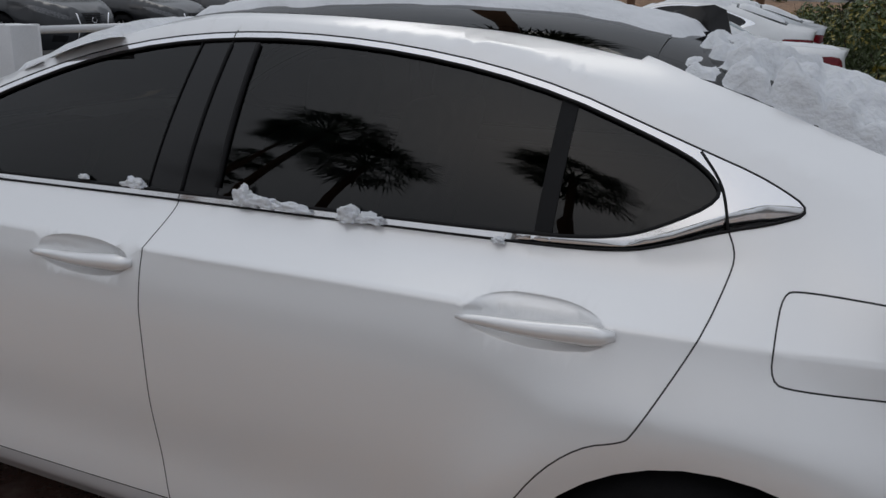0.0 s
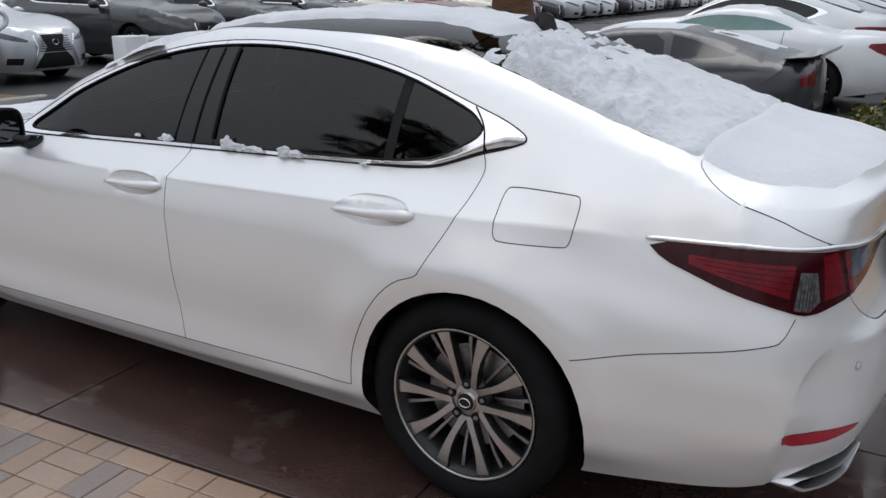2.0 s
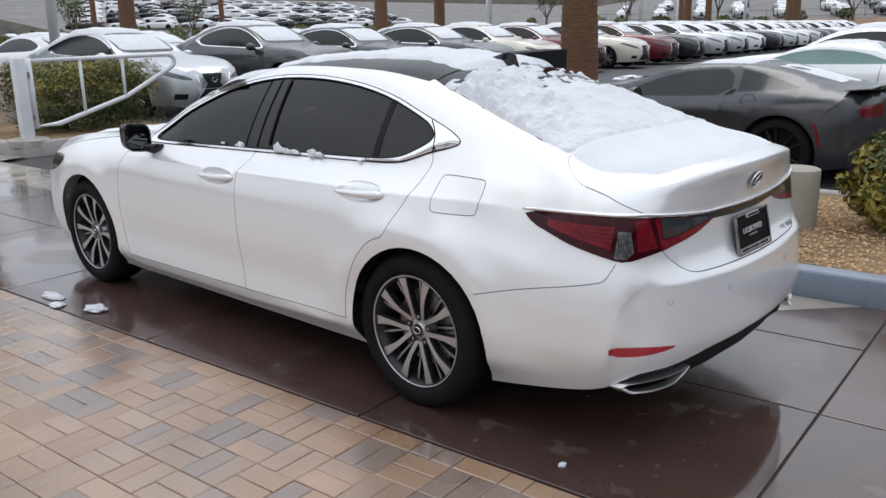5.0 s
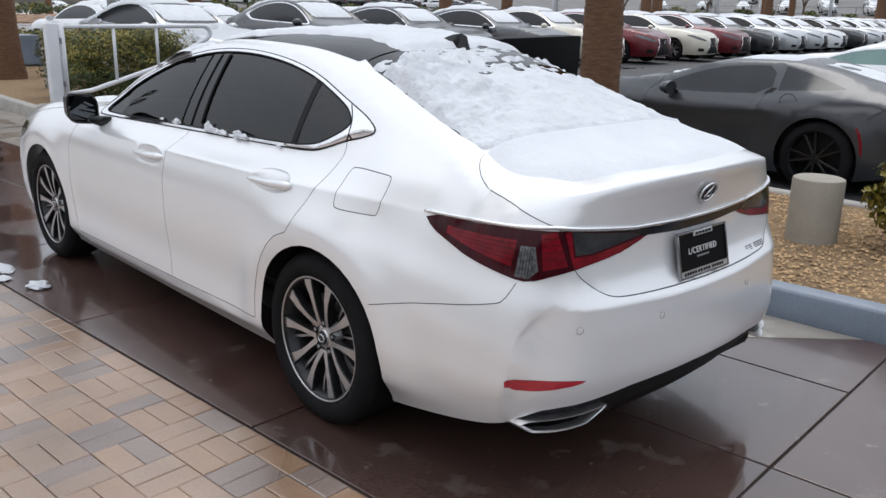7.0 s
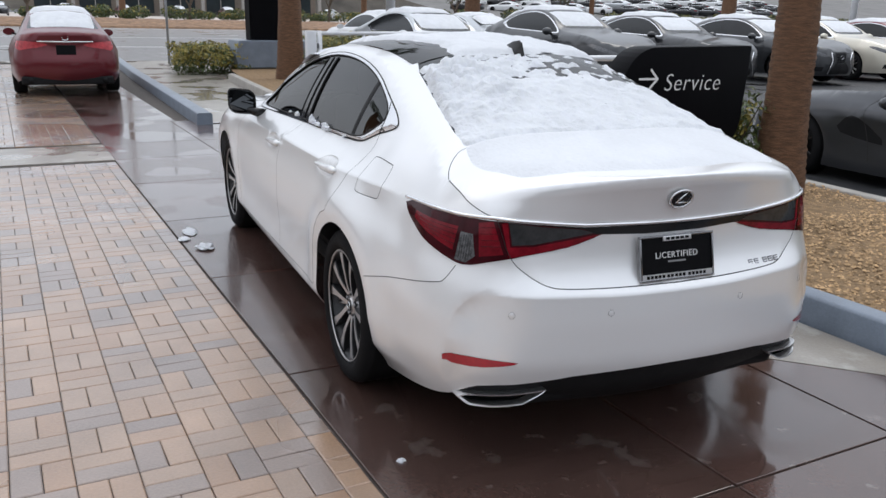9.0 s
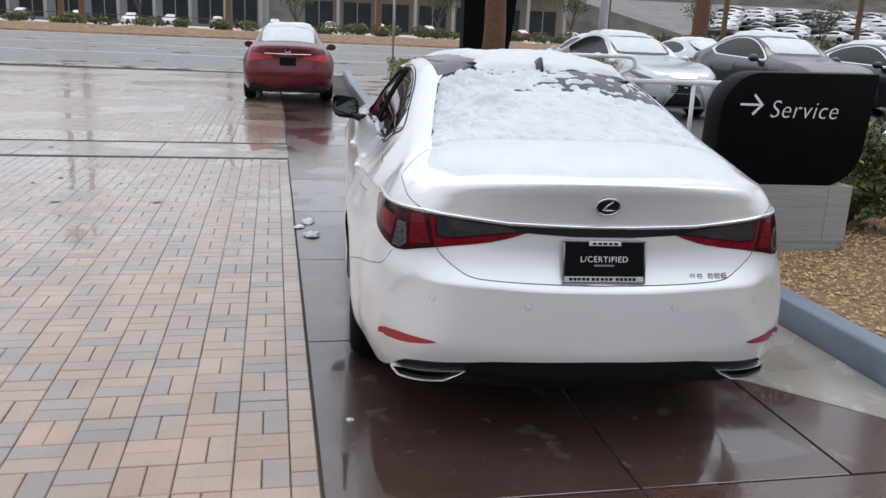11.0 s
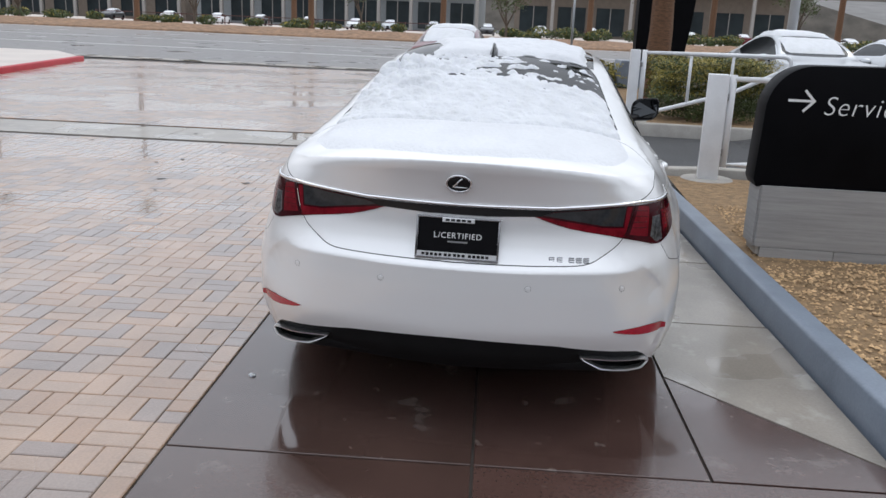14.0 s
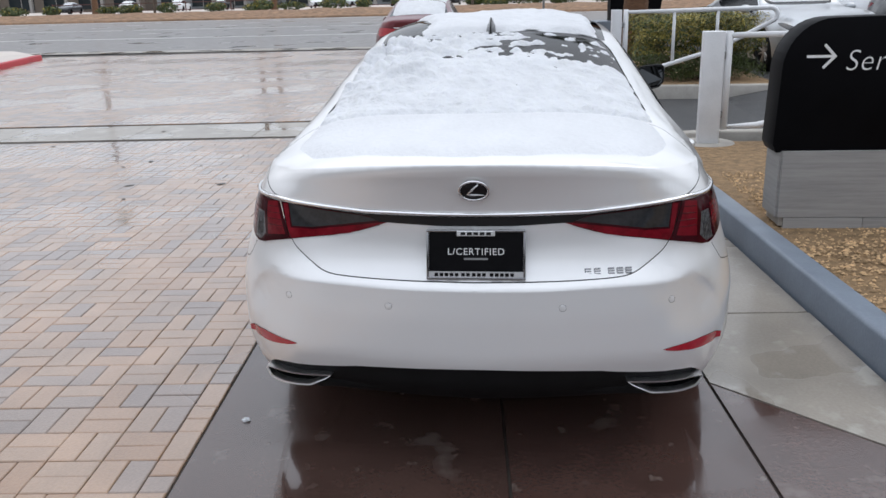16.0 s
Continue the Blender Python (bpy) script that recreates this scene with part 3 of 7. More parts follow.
sedan_shell = Shell(ES_PLAN, ES_SECTIONS, ES_CENTRE, ES_FLARES, ES_CREASES, ES_DENTS, ES_SCOOPS, ES_HIPS)
REAR_AXLE, FRONT_AXLE, HUB = 0.0, -2.87, 0.335
rear_arch, front_arch = circle(0.025, 0.335, 0.37), circle(-2.845, 0.335, 0.378)
# side lines, in (s, z)
dlo = smooth_line([(-2.26, .955), (-2.10, 1.055), (-1.90, 1.162), (-1.55, 1.290), (-1.20, 1.347), (-0.82, 1.347), (-0.44, 1.298), (-0.12, 1.196), (0.04, 1.146), (0.118, 1.108),
                   (0.05, 1.084), (-0.03, 1.066), (-0.12, 1.032), (-0.20, 1.008), (-0.38, .996), (-1.22, .974), (-2.08, .951)], 2, True)
dlo_in = smooth_line([(-2.18, .975), (-2.06, 1.048), (-1.88, 1.151), (-1.545, 1.276), (-1.20, 1.332), (-0.82, 1.332), (-0.445, 1.284), (-0.14, 1.188), (-0.07, 1.15), (-0.045, 1.112),
                      (-0.14, 1.058), (-0.22, 1.028), (-0.38, 1.012), (-1.22, .990), (-2.06, .966)], 2, True)
gap_doors = smooth_line([(-1.216, .974), (-1.224, .90), (-1.222, .83), (-1.202, .66), (-1.190, .486), (-1.157, .32), (-1.152, .302)], 2)
gap_rear = smooth_line([(-0.028, 1.066), (-0.008, 1.03), (-0.014, .99), (-0.04, .905), (-0.122, .745), (-0.135, .728), (-0.21, .703), (-0.29, .622), (-0.36, .487), (-0.382, .40), (-0.383, .322)], 2)
gap_front = smooth_line([(-2.20, .953), (-2.27, .945), (-2.35, .885), (-2.40, .80), (-2.40, .534), (-2.345, .30), (-2.33, .283)], 2)
gap_sill = smooth_line([(-2.33, .283), (-1.152, .300), (-0.383, .322)], 1)
gap_b = [(-1.216, .974), (-1.180, 1.347)]
fuel_door = smooth_line([(.078, .925), (.080, .860), (.118, .853), (.285, .858), (.303, .866), (.312, .925), (.314, .985), (.29, .992), (.11, .992), (.082, .985)], 2, True)
gap_bumper = smooth_line([(.345, .575), (.592, .638), (.84, .686), (.868, .696), (.908, .752)], 1)
lamp = smooth_line([(.503, .904), (.555, .862), (.64, .836), (.72, .808), (.88, .765), (.935, .756), (1.03, .775), (1.10, .787), (1.29, .811), (1.405, .852), (1.36, .873), (1.20, .896), (1.03, .910), (.74, .913)], 1, True)
chrome_bar = [(.500, .909), (.74, .9145), (1.03, .9125), (1.20, .899), (1.36, .8795), (1.60, .874), (1.90, .873), (1.90, .886), (1.60, .887), (1.36, .894), (1.20, .910), (1.03, .9245), (.74, .9245)]
black_bar = [(1.20, .896), (1.36, .8775), (1.60, .872), (1.90, .871), (1.90, .842), (1.60, .842), (1.405, .852), (1.36, .873)]
gap_lid = smooth_line([(.745, 1.006), (.79, .995), (.84, .981), (.895, .964), (.993, .930), (1.045, .919), (1.062, .880), (1.097, .785), (1.173, .727), (1.235, .692), (1.30, .683), (1.47, .675), (1.85, .672)], 2)
white_foot = smooth_line([(.20, .165), (.33, .187), (.60, .232), (.875, .279), (.95, .325), (1.02, .352), (1.25, .366), (1.346, .378), (1.90, .390)], 1)
reflector_l = smooth_line([(.880, .458), (1.0, .454), (1.142, .446), (1.116, .436), (1.0, .419), (.883, .421)], 1, True)
lamp_clear = [(.905, .865), (.955, .862), (.968, .790), (.935, .766), (.888, .772)]
lamp_seam = [(1.045, .915), (1.062, .880), (1.097, .785)]
lamp_smoke = [(1.092, .905), (1.20, .890), (1.33, .872), (1.375, .858), (1.18, .829), (1.106, .830)]
lamp_red_i = [(1.066, .90), (1.088, .905), (1.100, .824), (1.18, .822), (1.375, .850), (1.402, .852), (1.29, .813), (1.10, .789), (1.094, .792)]
lamp_red_c = [(.975, .90), (1.035, .905), (1.075, .80), (.985, .79)]
lamp_red_l = [(.62, .884), (.89, .88), (.875, .80), (.72, .838), (.62, .862)]
pane_f = [(-1.255, 1.40), (-1.318, .93)]
pane_r = [(-1.108, 1.40), (-1.118, .93)]
bar_q1, bar_q2 = [(-0.375, 1.40), (-0.375, .93)], [(-0.340, 1.40), (-0.340, .93)]
hood_line = smooth_line([(-3.42, .80), (-3.1, .885), (-2.7, .945), (-2.36, .968), (-2.2, 1.0)], 2)
head_lamp = smooth_line([(-3.10, .80), (-3.22, .715), (-3.55, .66), (-3.95, .60), (-3.95, .66), (-3.6, .755), (-3.3, .81)], 1, True)
grille = [(-4.5, .24), (-4.05, .24), (-4.12, .42), (-4.20, .52), (-4.10, .70), (-4.5, .71)]
lamp, gap_lid, white_foot, reflector_l = (np.array(aft(q)) for q in (lamp, gap_lid, white_foot, reflector_l))
lamp[:, 0] += 0.028 * np.clip((lamp[:, 0] - 1.12) / 0.3, 0, 1)   # the lamps' inner tips reach well into the lid
chrome_bar, black_bar, lamp_clear, lamp_red_c, lamp_red_l = (aft(q) for q in (chrome_bar, black_bar, lamp_clear, lamp_red_c, lamp_red_l))
lamp_smoke, lamp_red_i = ([(a + 0.028 * min(1, max(0, (a - 1.12) / 0.3)), b) for a, b in aft(q)] for q in (lamp_smoke, lamp_red_i))
# top lines, in (x, -y)
screen = smooth_line([(-2.19, -.5), (-2.19, .35), (-2.10, .62), (-1.80, .565), (-1.46, .475), (-1.44, .30), (-1.44, -.5)], 1, True)
roof_pane = smooth_line([(-1.41, -.5), (-1.41, .44), (-1.38, .485), (-0.9, .495), (-0.30, .492), (-0.235, .490), (-0.233, .3), (-0.233, -.5)], 1, True)
rear_pane = smooth_line([(-0.227, -.5), (-0.227, .42), (-0.222, .490), (0.15, .545), (0.545, .598), (0.57, .52), (0.60, .30), (0.615, -.5)], 1, True)
gap_lid_top = smooth_line([(.625, -.01), (.613, .30), (.570, .575), (.566, .618), (.60, .660), (.645, .694), (.70, .718)], 1)

fold_s = np.linspace(-2.34, 0.61, 180)
fold_z = sedan_shell.knots(fold_s)[0][:, 6]
fold_lines = [(np.stack([fold_s, fold_z + q], 1)[k], False) for q in (-0.007, 0.0, 0.007) for k in (fold_s < -1.536, (fold_s > -1.25) & (fold_s < -0.468), fold_s > -0.182)]
trim_ridge = [(-0.40, 1.004), (-0.20, 1.018), (-0.12, 1.046), (-0.03, 1.088), (0.03, 1.108), (0.105, 1.109)]
def beside(line, q):
    """The line moved sideways by q."""
    l_ = smooth_line(line, 3)
    d_ = np.gradient(l_, axis=0)
    d_ /= np.linalg.norm(d_, axis=1)[:, None]
    return l_ + q * np.stack([d_[:, 1], -d_[:, 0]], 1)


soft_lines = [(beside(l_, q), False) for l_, qs in ((ES_BLADE, (0.008, 0.018, 0.032, 0.05, 0.075)), (ES_SHELF, (-0.02, -0.009, 0.009, 0.02, 0.04)), (ES_LIP, (-0.012, 0.008, 0.018, 0.032, 0.05)), (ES_SILL, (-0.012, 0.012))) for q in qs]
soft_lines += [(beside(trim_ridge, q), False) for q in (-0.006, 0.006, 0.014)]
tail_edge = np.stack([sedan_shell.ex, -sedan_shell.ey], 1)[sedan_shell.ex > 0.80]   # finer rows where the deck rolls over to the tail
tail_dir = np.gradient(tail_edge, axis=0)
tail_dir /= np.maximum(np.linalg.norm(tail_dir, axis=1), 1e-9)[:, None]
lip_lines = []
for q in (0.008, 0.018, 0.03, 0.045, 0.062, 0.082, 0.105):
    l_ = tail_edge + q * np.stack([tail_dir[:, 1], -tail_dir[:, 0]], 1)
    l_ = l_[(l_[:, 1] > 0.012) & (l_[:, 0] > 0.80)]
    lip_lines.append((np.vstack([l_[::4], (l_[-1, 0], 0.004)]), False))
SF = [(-4.6, .20), (-3.6, .20), (-3.1, .195), (-2.4, .185), (-0.4, .20), (.33, .18), (.60, .224), (.875, .268), (.95, .262), (1.05, .235), (1.9, .20)]
pts, nor, fs, cs, gs, ft, ct, gt = two_sheets(
    sedan_shell,
    [(dlo_in, True), (rear_arch, True), (front_arch, True), (lamp, True), (chrome_bar, True), (black_bar, True), (white_foot, False), (reflector_l, True),
     (lamp_clear, True), (lamp_red_i, True), (lamp_smoke, True), (lamp_red_c, True), (lamp_red_l, True), (pane_f, False), (pane_r, False), (bar_q1, False), (bar_q2, False), (head_lamp, True), (grille, True), *fold_lines, *soft_lines, (trim_ridge, False), (ES_SHELF, False), (ES_SILL, False), (ES_LIP, False), (ES_BLADE, False)]
    + [([(hs + q * 0.140 * math.cos(a), hz + q * 0.040 * math.sin(a)) for a in np.linspace(0, 6.2832, 52, False)], True) for hs, hz in ES_HANDLES for q in (0.3, 0.55, 0.75, 0.88, 0.96, 1.0, 1.05)],
    [(gap_doors, False), (gap_rear, False), (gap_front, False), (gap_sill, False), (gap_b, False), (dlo, True), (fuel_door, True), (gap_bumper, False), (gap_lid, False), (hood_line, False)],
    [(screen, True), (roof_pane, True), (rear_pane, True), *lip_lines], [(gap_lid_top, False)], 0.026, 0.0015, SF)

seam_k = {"body": 0}
cls = np.array(["body"] * len(fs), dtype=object)


def claim(name, poly, only=None):
    hit = within(poly, cs)
    if only is not None:
        hit &= only
    cls[hit] = name


rear_side = cs[:, 0] > 0.3
lid_poly = [tuple(p) for p in gap_lid] + [(1.95, .672), (1.95, 1.3), (.755, 1.3)]
bumper_poly = [(.30, .10)] + [(.30, .565)] + [tuple(p) for p in gap_bumper] + [tuple(p) for p in lamp[::-1] if p[1] < .80 and p[0] > .9 and p[0] < 1.11][::1] + aft([(1.097, .785)]) + [tuple(p) for p in gap_lid if p[0] > 1.12] + [(1.95, .672), (1.95, .10)]
below_foot = (cs[:, 0] > .2) & (cs[:, 1] < np.interp(cs[:, 0], white_foot[:, 0], white_foot[:, 1]))
door_f = [tuple(p) for p in gap_front] + [tuple(p) for p in gap_sill if p[0] < -1.153] + [tuple(p) for p in gap_doors[::-1]] + [tuple(p) for p in gap_b] + [(-1.18, 1.36), (-2.4, 1.0)]
door_r = [tuple(p) for p in gap_doors] + [tuple(p) for p in gap_sill if p[0] > -1.151] + [tuple(p) for p in gap_rear[::-1]] + [(-.03, 1.07), (-1.2, 1.07)]
claim("rear_bumper", bumper_poly)
claim("trunk_lid", lid_poly)
claim("front_door", door_f)
claim("rear_door", door_r)
claim("fuel_door", fuel_door)
claim("trim", dlo)
inner = within(dlo_in, cs)
cls[inner] = "pillar_cover"
xp = lambda line, z: np.interp(z, [line[1][1], line[0][1]], [line[1][0], line[0][0]])
cls[inner & (cs[:, 0] < xp(pane_f, cs[:, 1]))] = "front_pane"
cls[inner & (cs[:, 0] > xp(pane_r, cs[:, 1])) & (cs[:, 0] < -0.375)] = "rear_pane"
cls[inner & (cs[:, 0] > -0.340)] = "quarter_pane"
for name, poly in (("lamp_dark", lamp), ("lamp_red", lamp_red_i), ("lamp_red", lamp_red_l), ("lamp_red", lamp_red_c), ("lamp_clear", lamp_clear), ("lamp_smoke", lamp_smoke), ("black_bar", black_bar), ("chrome_bar", chrome_bar),
                   ("reflector", reflector_l), ("headlamp", head_lamp), ("grille", grille)):
    claim(name, poly)
cls[below_foot] = "valance"
cls[gs] = "gap_shade"
claim("hole", rear_arch)
claim("hole", front_arch)
clt = np.array(["body"] * len(ft), dtype=object)
clt[ct[:, 0] > np.interp(ct[:, 1], gap_lid_top[:, 1], gap_lid_top[:, 0])] = "trunk_lid"
for name, poly in (("windscreen", screen), ("roof_panel", roof_pane), ("back_window", rear_pane)):
    clt[within(poly, ct)] = name
clt[(clt == "body") & (ct[:, 0] > -0.27) & (ct[:, 0] < -0.19) & (ct[:, 1] < 0.472)] = "roof_panel"
clt[gt] = "gap_shade"

sedan = thing("sedan", "pearl white four-door sedan dusted with snow on wet brown paving", "car")
tris, tags = np.vstack([fs, ft]), np.r_[cls, clt]


def skin(tag, name, material, parent=None, label="", halves="both", sink=0.0):
    """Parts of the skin: both halves in one mesh, or one mesh for the left and one for the right."""
    sel = tris[tags == tag]
    if not len(sel):
        return []
    v, n, f = submesh(pts, nor, sel)
    v = v - n * sink
    if halves == "both":
        v, n, f = both_halves(v, n, f)
        return [link_mesh(name, v, f, material, parent or sedan, label, n)]
    flip = np.array([1, -1, 1])
    return [link_mesh(name, v, f, material, parent or sedan, label, n), link_mesh(name, v * flip, f[:, ::-1], material, parent or sedan, label, n * flip)]


skin("body", "body", PAINT)
trunk_lid = skin("trunk_lid", "trunk_lid", PAINT)[0]
skin("rear_bumper", "rear_bumper", PAINT)
skin("gap_shade", "panel_gap", GAP_SHADE, label="narrow gaps between the panels, coloured dark for the shade in them")
front_doors = skin("front_door", "front_door", PAINT, halves="two")
rear_doors = skin("rear_door", "rear_door", PAINT, halves="two")
skin("fuel_door", "fuel_door", PAINT, halves="two")
tv, tn, tf = submesh(pts, nor, tris[tags == "trim"])
ts = tv[:, 0]
below = np.where((ts > -0.42), np.maximum(0, np.interp(ts, *np.array(trim_ridge).T) - tv[:, 2]), 0) * (tv[:, 2] < 1.115)
tv = tv + tn * 0.003 - tn * (np.minimum(below, 0.05) * 0.85)[:, None]
tn = vertex_normals(tv, tf)
for sgn in (1, -1):
    fl = np.array([1, sgn, 1])
    trim_o = link_mesh("window_trim", tv * fl, tf if sgn > 0 else tf[:, ::-1], CHROME, sedan, "polished chrome window surround", tn * fl)
    for line, rad, closed in (([(-0.098, 1.186), (-0.048, 1.135), (-0.028, 1.066)], 0.0032, None), (dlo, 0.0028, True), (dlo_in, 0.0042, True), (pane_r, 0.0065, False), (pane_f, 0.0022, False), (gap_b, 0.004, False)):
        q = np.array(line, float)
        if closed is None:
            q = smooth_line(line, 3)
        elif not closed:
            k_ = np.linspace(0, 1, 24)[:, None]
            q = q[0] * (1 - k_) + q[-1] * k_
            q = q[within(dlo_in, q)]
        sp = sedan_shell.side(q[:, 0], q[:, 1], 0.0 if closed is False else 0.002)
        part("window_seal", tube([tuple(p_) for p_ in sp * fl], rad, 6, bool(closed)), MATT_BLACK, trim_o, "black rubber seal", smooth=60)
mid_pillar = tags == "pillar_cover"
far_bar = mid_pillar & (np.r_[cs[:, 0], np.full(len(ct), -9.0)] > -0.6)
tags[far_bar] = "window_bar"
skin("pillar_cover", "pillar_cover", GLOSS_BLACK, halves="two", label="gloss black pillar cover", sink=0.002)
skin("window_bar", "window_bar", MATT_BLACK, halves="two", label="black bar before the quarter window", sink=0.002)
for tag, nm in (("front_pane", "front_window"), ("rear_pane", "rear_window"), ("quarter_pane", "quarter_window")):
    skin(tag, nm, GLASS, halves="two", label="dark tinted side window", sink=0.004)
skin("windscreen", "windscreen", GLASS, label="tinted windscreen")
skin("roof_panel", "roof_panel", ROOF_GLASS, label="black glass roof panel", sink=-0.001)
skin("back_window", "back_window", ROOF_GLASS, label="dark back window under snow", sink=0.002)
skin("chrome_bar", "bar_bed", GLOSS_BLACK, trunk_lid, "black bed of the chrome bar", sink=-0.001)
bar_s = np.linspace(.505, sedan_shell.s1, 70)
bar_p = sedan_shell.side(bar_s, np.interp(bar_s, [q[0] for q in aft([(k_, 0) for k_ in (.500, .74, 1.03, 1.20, 1.36, 1.60, 1.90)])], [.910, .9195, .9185, .9045, .8868, .8805, .8795]), 0.003)
bar_p = np.vstack([bar_p[:-1], bar_p[::-1] * np.array([1, -1, 1])])
part("chrome_bar", tube([tuple(p_) for p_ in bar_p], 0.0068, 10), CHROME, trunk_lid, "slim chrome bar across the tail", smooth=60)
skin("black_bar", "black_bar", GLOSS_BLACK, trunk_lid, "gloss black strip under the chrome bar", sink=-0.002)
skin("valance", "rear_valance", MATT_BLACK, label="matt black lower valance", sink=0.012)
tails = skin("lamp_dark", "tail_lamp", LENS_DARK, halves="two", label="smoked dark red tail lamp", sink=-0.003)
for tag, nm, m_, lb in (("lamp_red", "red_lens", LENS_RED, "glowless bright red lens"), ("lamp_clear", "clear_lens", LENS_CLEAR, "clear ribbed lens"), ("lamp_smoke", "smoked_lens", LENS_SMOKE, "grey smoked lens")):
    two = tris[tags == tag]
    v, n, f = submesh(pts, nor, two)
    for k, sgn in enumerate((1, -1)):
        fl = np.array([1, sgn, 1])
        link_mesh(nm, (v + n * 0.003) * fl, f if sgn > 0 else f[:, ::-1], m_, tails[k], lb, n * fl)
for k, sgn in enumerate((1, -1)):
    for a0, a1 in (((.64, .877), (.893, .869)), ((.665, .866), (.889, .853)), ((.69, .855), (.885, .837)), ((.715, .844), (.881, .821)), ((.985, .885), (1.055, .889)), ((.987, .865), (1.062, .868)), ((.988, .845), (1.069, .846)), ((.989, .825), (1.076, .826))):
        a0, a1 = aft((a0, a1))
        k_ = np.linspace(0, 1, 8)
        rp = sedan_shell.side(a0[0] + (a1[0] - a0[0]) * k_, a0[1] + (a1[1] - a0[1]) * k_, 0.0032) * np.array([1, sgn, 1])
        part("lens_rib", tube([tuple(p_) for p_ in rp], 0.0009, 5), LENS_DARK, tails[k], "fine dark rib in the lens", smooth=60)
    for q in range(5):
        rp = sedan_shell.side(np.array([.923, .915]) + 0.010 * q, np.array([.858, .778]), 0.0032) * np.array([1, sgn, 1])
        part("lens_rib", tube([tuple(p_) for p_ in rp], 0.0011, 5), LENS_SMOKE, tails[k], "fine upright rib in the clear lens", smooth=60)
skin("reflector", "rear_reflector", REFLECTOR, halves="two", label="red bumper reflector", sink=-0.002)
skin("headlamp", "headlamp", LENS_SMOKE, halves="two", label="clear headlamp", sink=-0.002)
skin("grille", "grille", MATT_BLACK, sink=0.01)

def on_side(shell, s, z, out=0.0, sgn=1):
    p = shell.side([s], [z], out)[0]
    return Vector((p[0], p[1] * sgn, p[2]))


def make_wheel(parent, m, radius=0.335, rim=0.243, width=0.235, bright=ALLOY, dark=ALLOY_DARK, name="wheel"):
    """A wheel whose outer face looks along -y."""
    h = width / 2
    barrel = part(name, lathe([(rim - 0.012, -h + 0.012), (rim, -h + 0.006), (rim + 0.004, -h + 0.014), (rim - 0.012, -h + 0.03), (rim - 0.03, -h + 0.07), (rim - 0.035, h - 0.02), (rim, h - 0.005)], 48, "y"), dark, parent, smooth=40)
    part("rim_lip", tube([((rim - 0.003) * math.cos(a), -h + 0.011, (rim - 0.003) * math.sin(a)) for a in np.linspace(0, 6.2832, 64, False)], 0.0055, 6, True), bright, barrel, smooth=60)
    barrel.matrix_local = m
    t = lathe([(rim + 0.001, -h + 0.016), (rim + 0.008, -h + 0.002), (rim + 0.035, -h - 0.006), (radius - 0.03, -h), (radius - 0.012, -h + 0.014), (radius - 0.002, -h + 0.036)]
              + [(radius - (0.008 if k % 2 else 0.0), -h + 0.045 + (width - 0.09) * k / 8) for k in range(9)]
              + [(radius - 0.012, h - 0.014), (rim + 0.035, h + 0.006), (rim, h - 0.01)], 56, "y")
    part("tyre", t, TYRE, barrel, "black rubber tyre", smooth=50)
    part("brake_disc", lathe([(0.0, -0.02), (rim * 0.68, -0.02), (rim * 0.68, 0.0), (0.0, 0.0)], 32, "y"), mat_steel, barrel, "grey steel brake disc", smooth=30)
    part("wheel_back", lathe([(0.0, 0.05), (rim - 0.03, 0.05)], 32, "y"), MATT_BLACK, barrel)

    def spoke(path, widths, y0, y1, deep, material):
        """A spoke along (angle, radius) stations, its face machined and its flanks dark."""
        bm = bmesh.new()
        rows = []
        for q, ((ang, r), w) in enumerate(zip(path, widths)):
            a = q / (len(path) - 1)
            y = y0 + (y1 - y0) * math.sin(a * math.pi / 2)
            c_, s_ = math.cos(radians(ang)), math.sin(radians(ang))
            rows.append([bm.verts.new((x_ * c_ + r * s_, y_, r * c_ - x_ * s_)) for x_, y_ in ((-w * 0.8, y + deep), (-w, y + 0.004), (-w * 0.86, y), (w * 0.86, y), (w, y + 0.004), (w * 0.8, y + deep))])
        for a, b in zip(rows, rows[1:]):
            for k in range(5):
                f = bm.faces.new((a[k], a[k + 1], b[k + 1], b[k]))
                f.material_index = 0 if k == 2 else 1
        bmesh.ops.recalc_face_normals(bm, faces=bm.faces)
        me = bpy.data.meshes.new("spoke")
        bm.to_mesh(me)
        bm.free()
        me.materials.append(material)
        me.materials.append(dark)
        return me

    reach = rim - 0.008
    pairs = []
    for sg in (-1, 1):   # two broad spokes stride over each wheel nut
        pairs.append(spoke([(sg * 27, 0.050), (sg * 21, 0.080), (sg * 17.5, 0.115), (sg * 16.5, 0.155), (sg * 17, 0.200), (sg * 17.5, reach)],
                           [0.014, 0.0115, 0.0115, 0.0135, 0.0190, 0.0255], -h + 0.040, -h + 0.017, 0.036, bright))
    thin = spoke([(0, 0.085), (0, 0.13), (0, 0.18), (0, reach)], [0.004, 0.0048, 0.0058, 0.0075], -h + 0.066, -h + 0.042, 0.03, mat_steel)
    for k in range(5):
        for me, turn in ((pairs[0], 0.0), (pairs[1], 0.0), (thin, 3.0), (thin, 39.0)):
            o = new("spoke", me)
            o.parent = barrel
            o.matrix_local = pose(0, 0, 0, 0, 72 * k + turn, 0)
    part("hub", lathe([(0.0, -h + 0.034), (0.03, -h + 0.034), (0.034, -h + 0.040), (0.062, -h + 0.046), (0.075, -h + 0.075)], 32, "y"), bright, barrel, smooth=40)
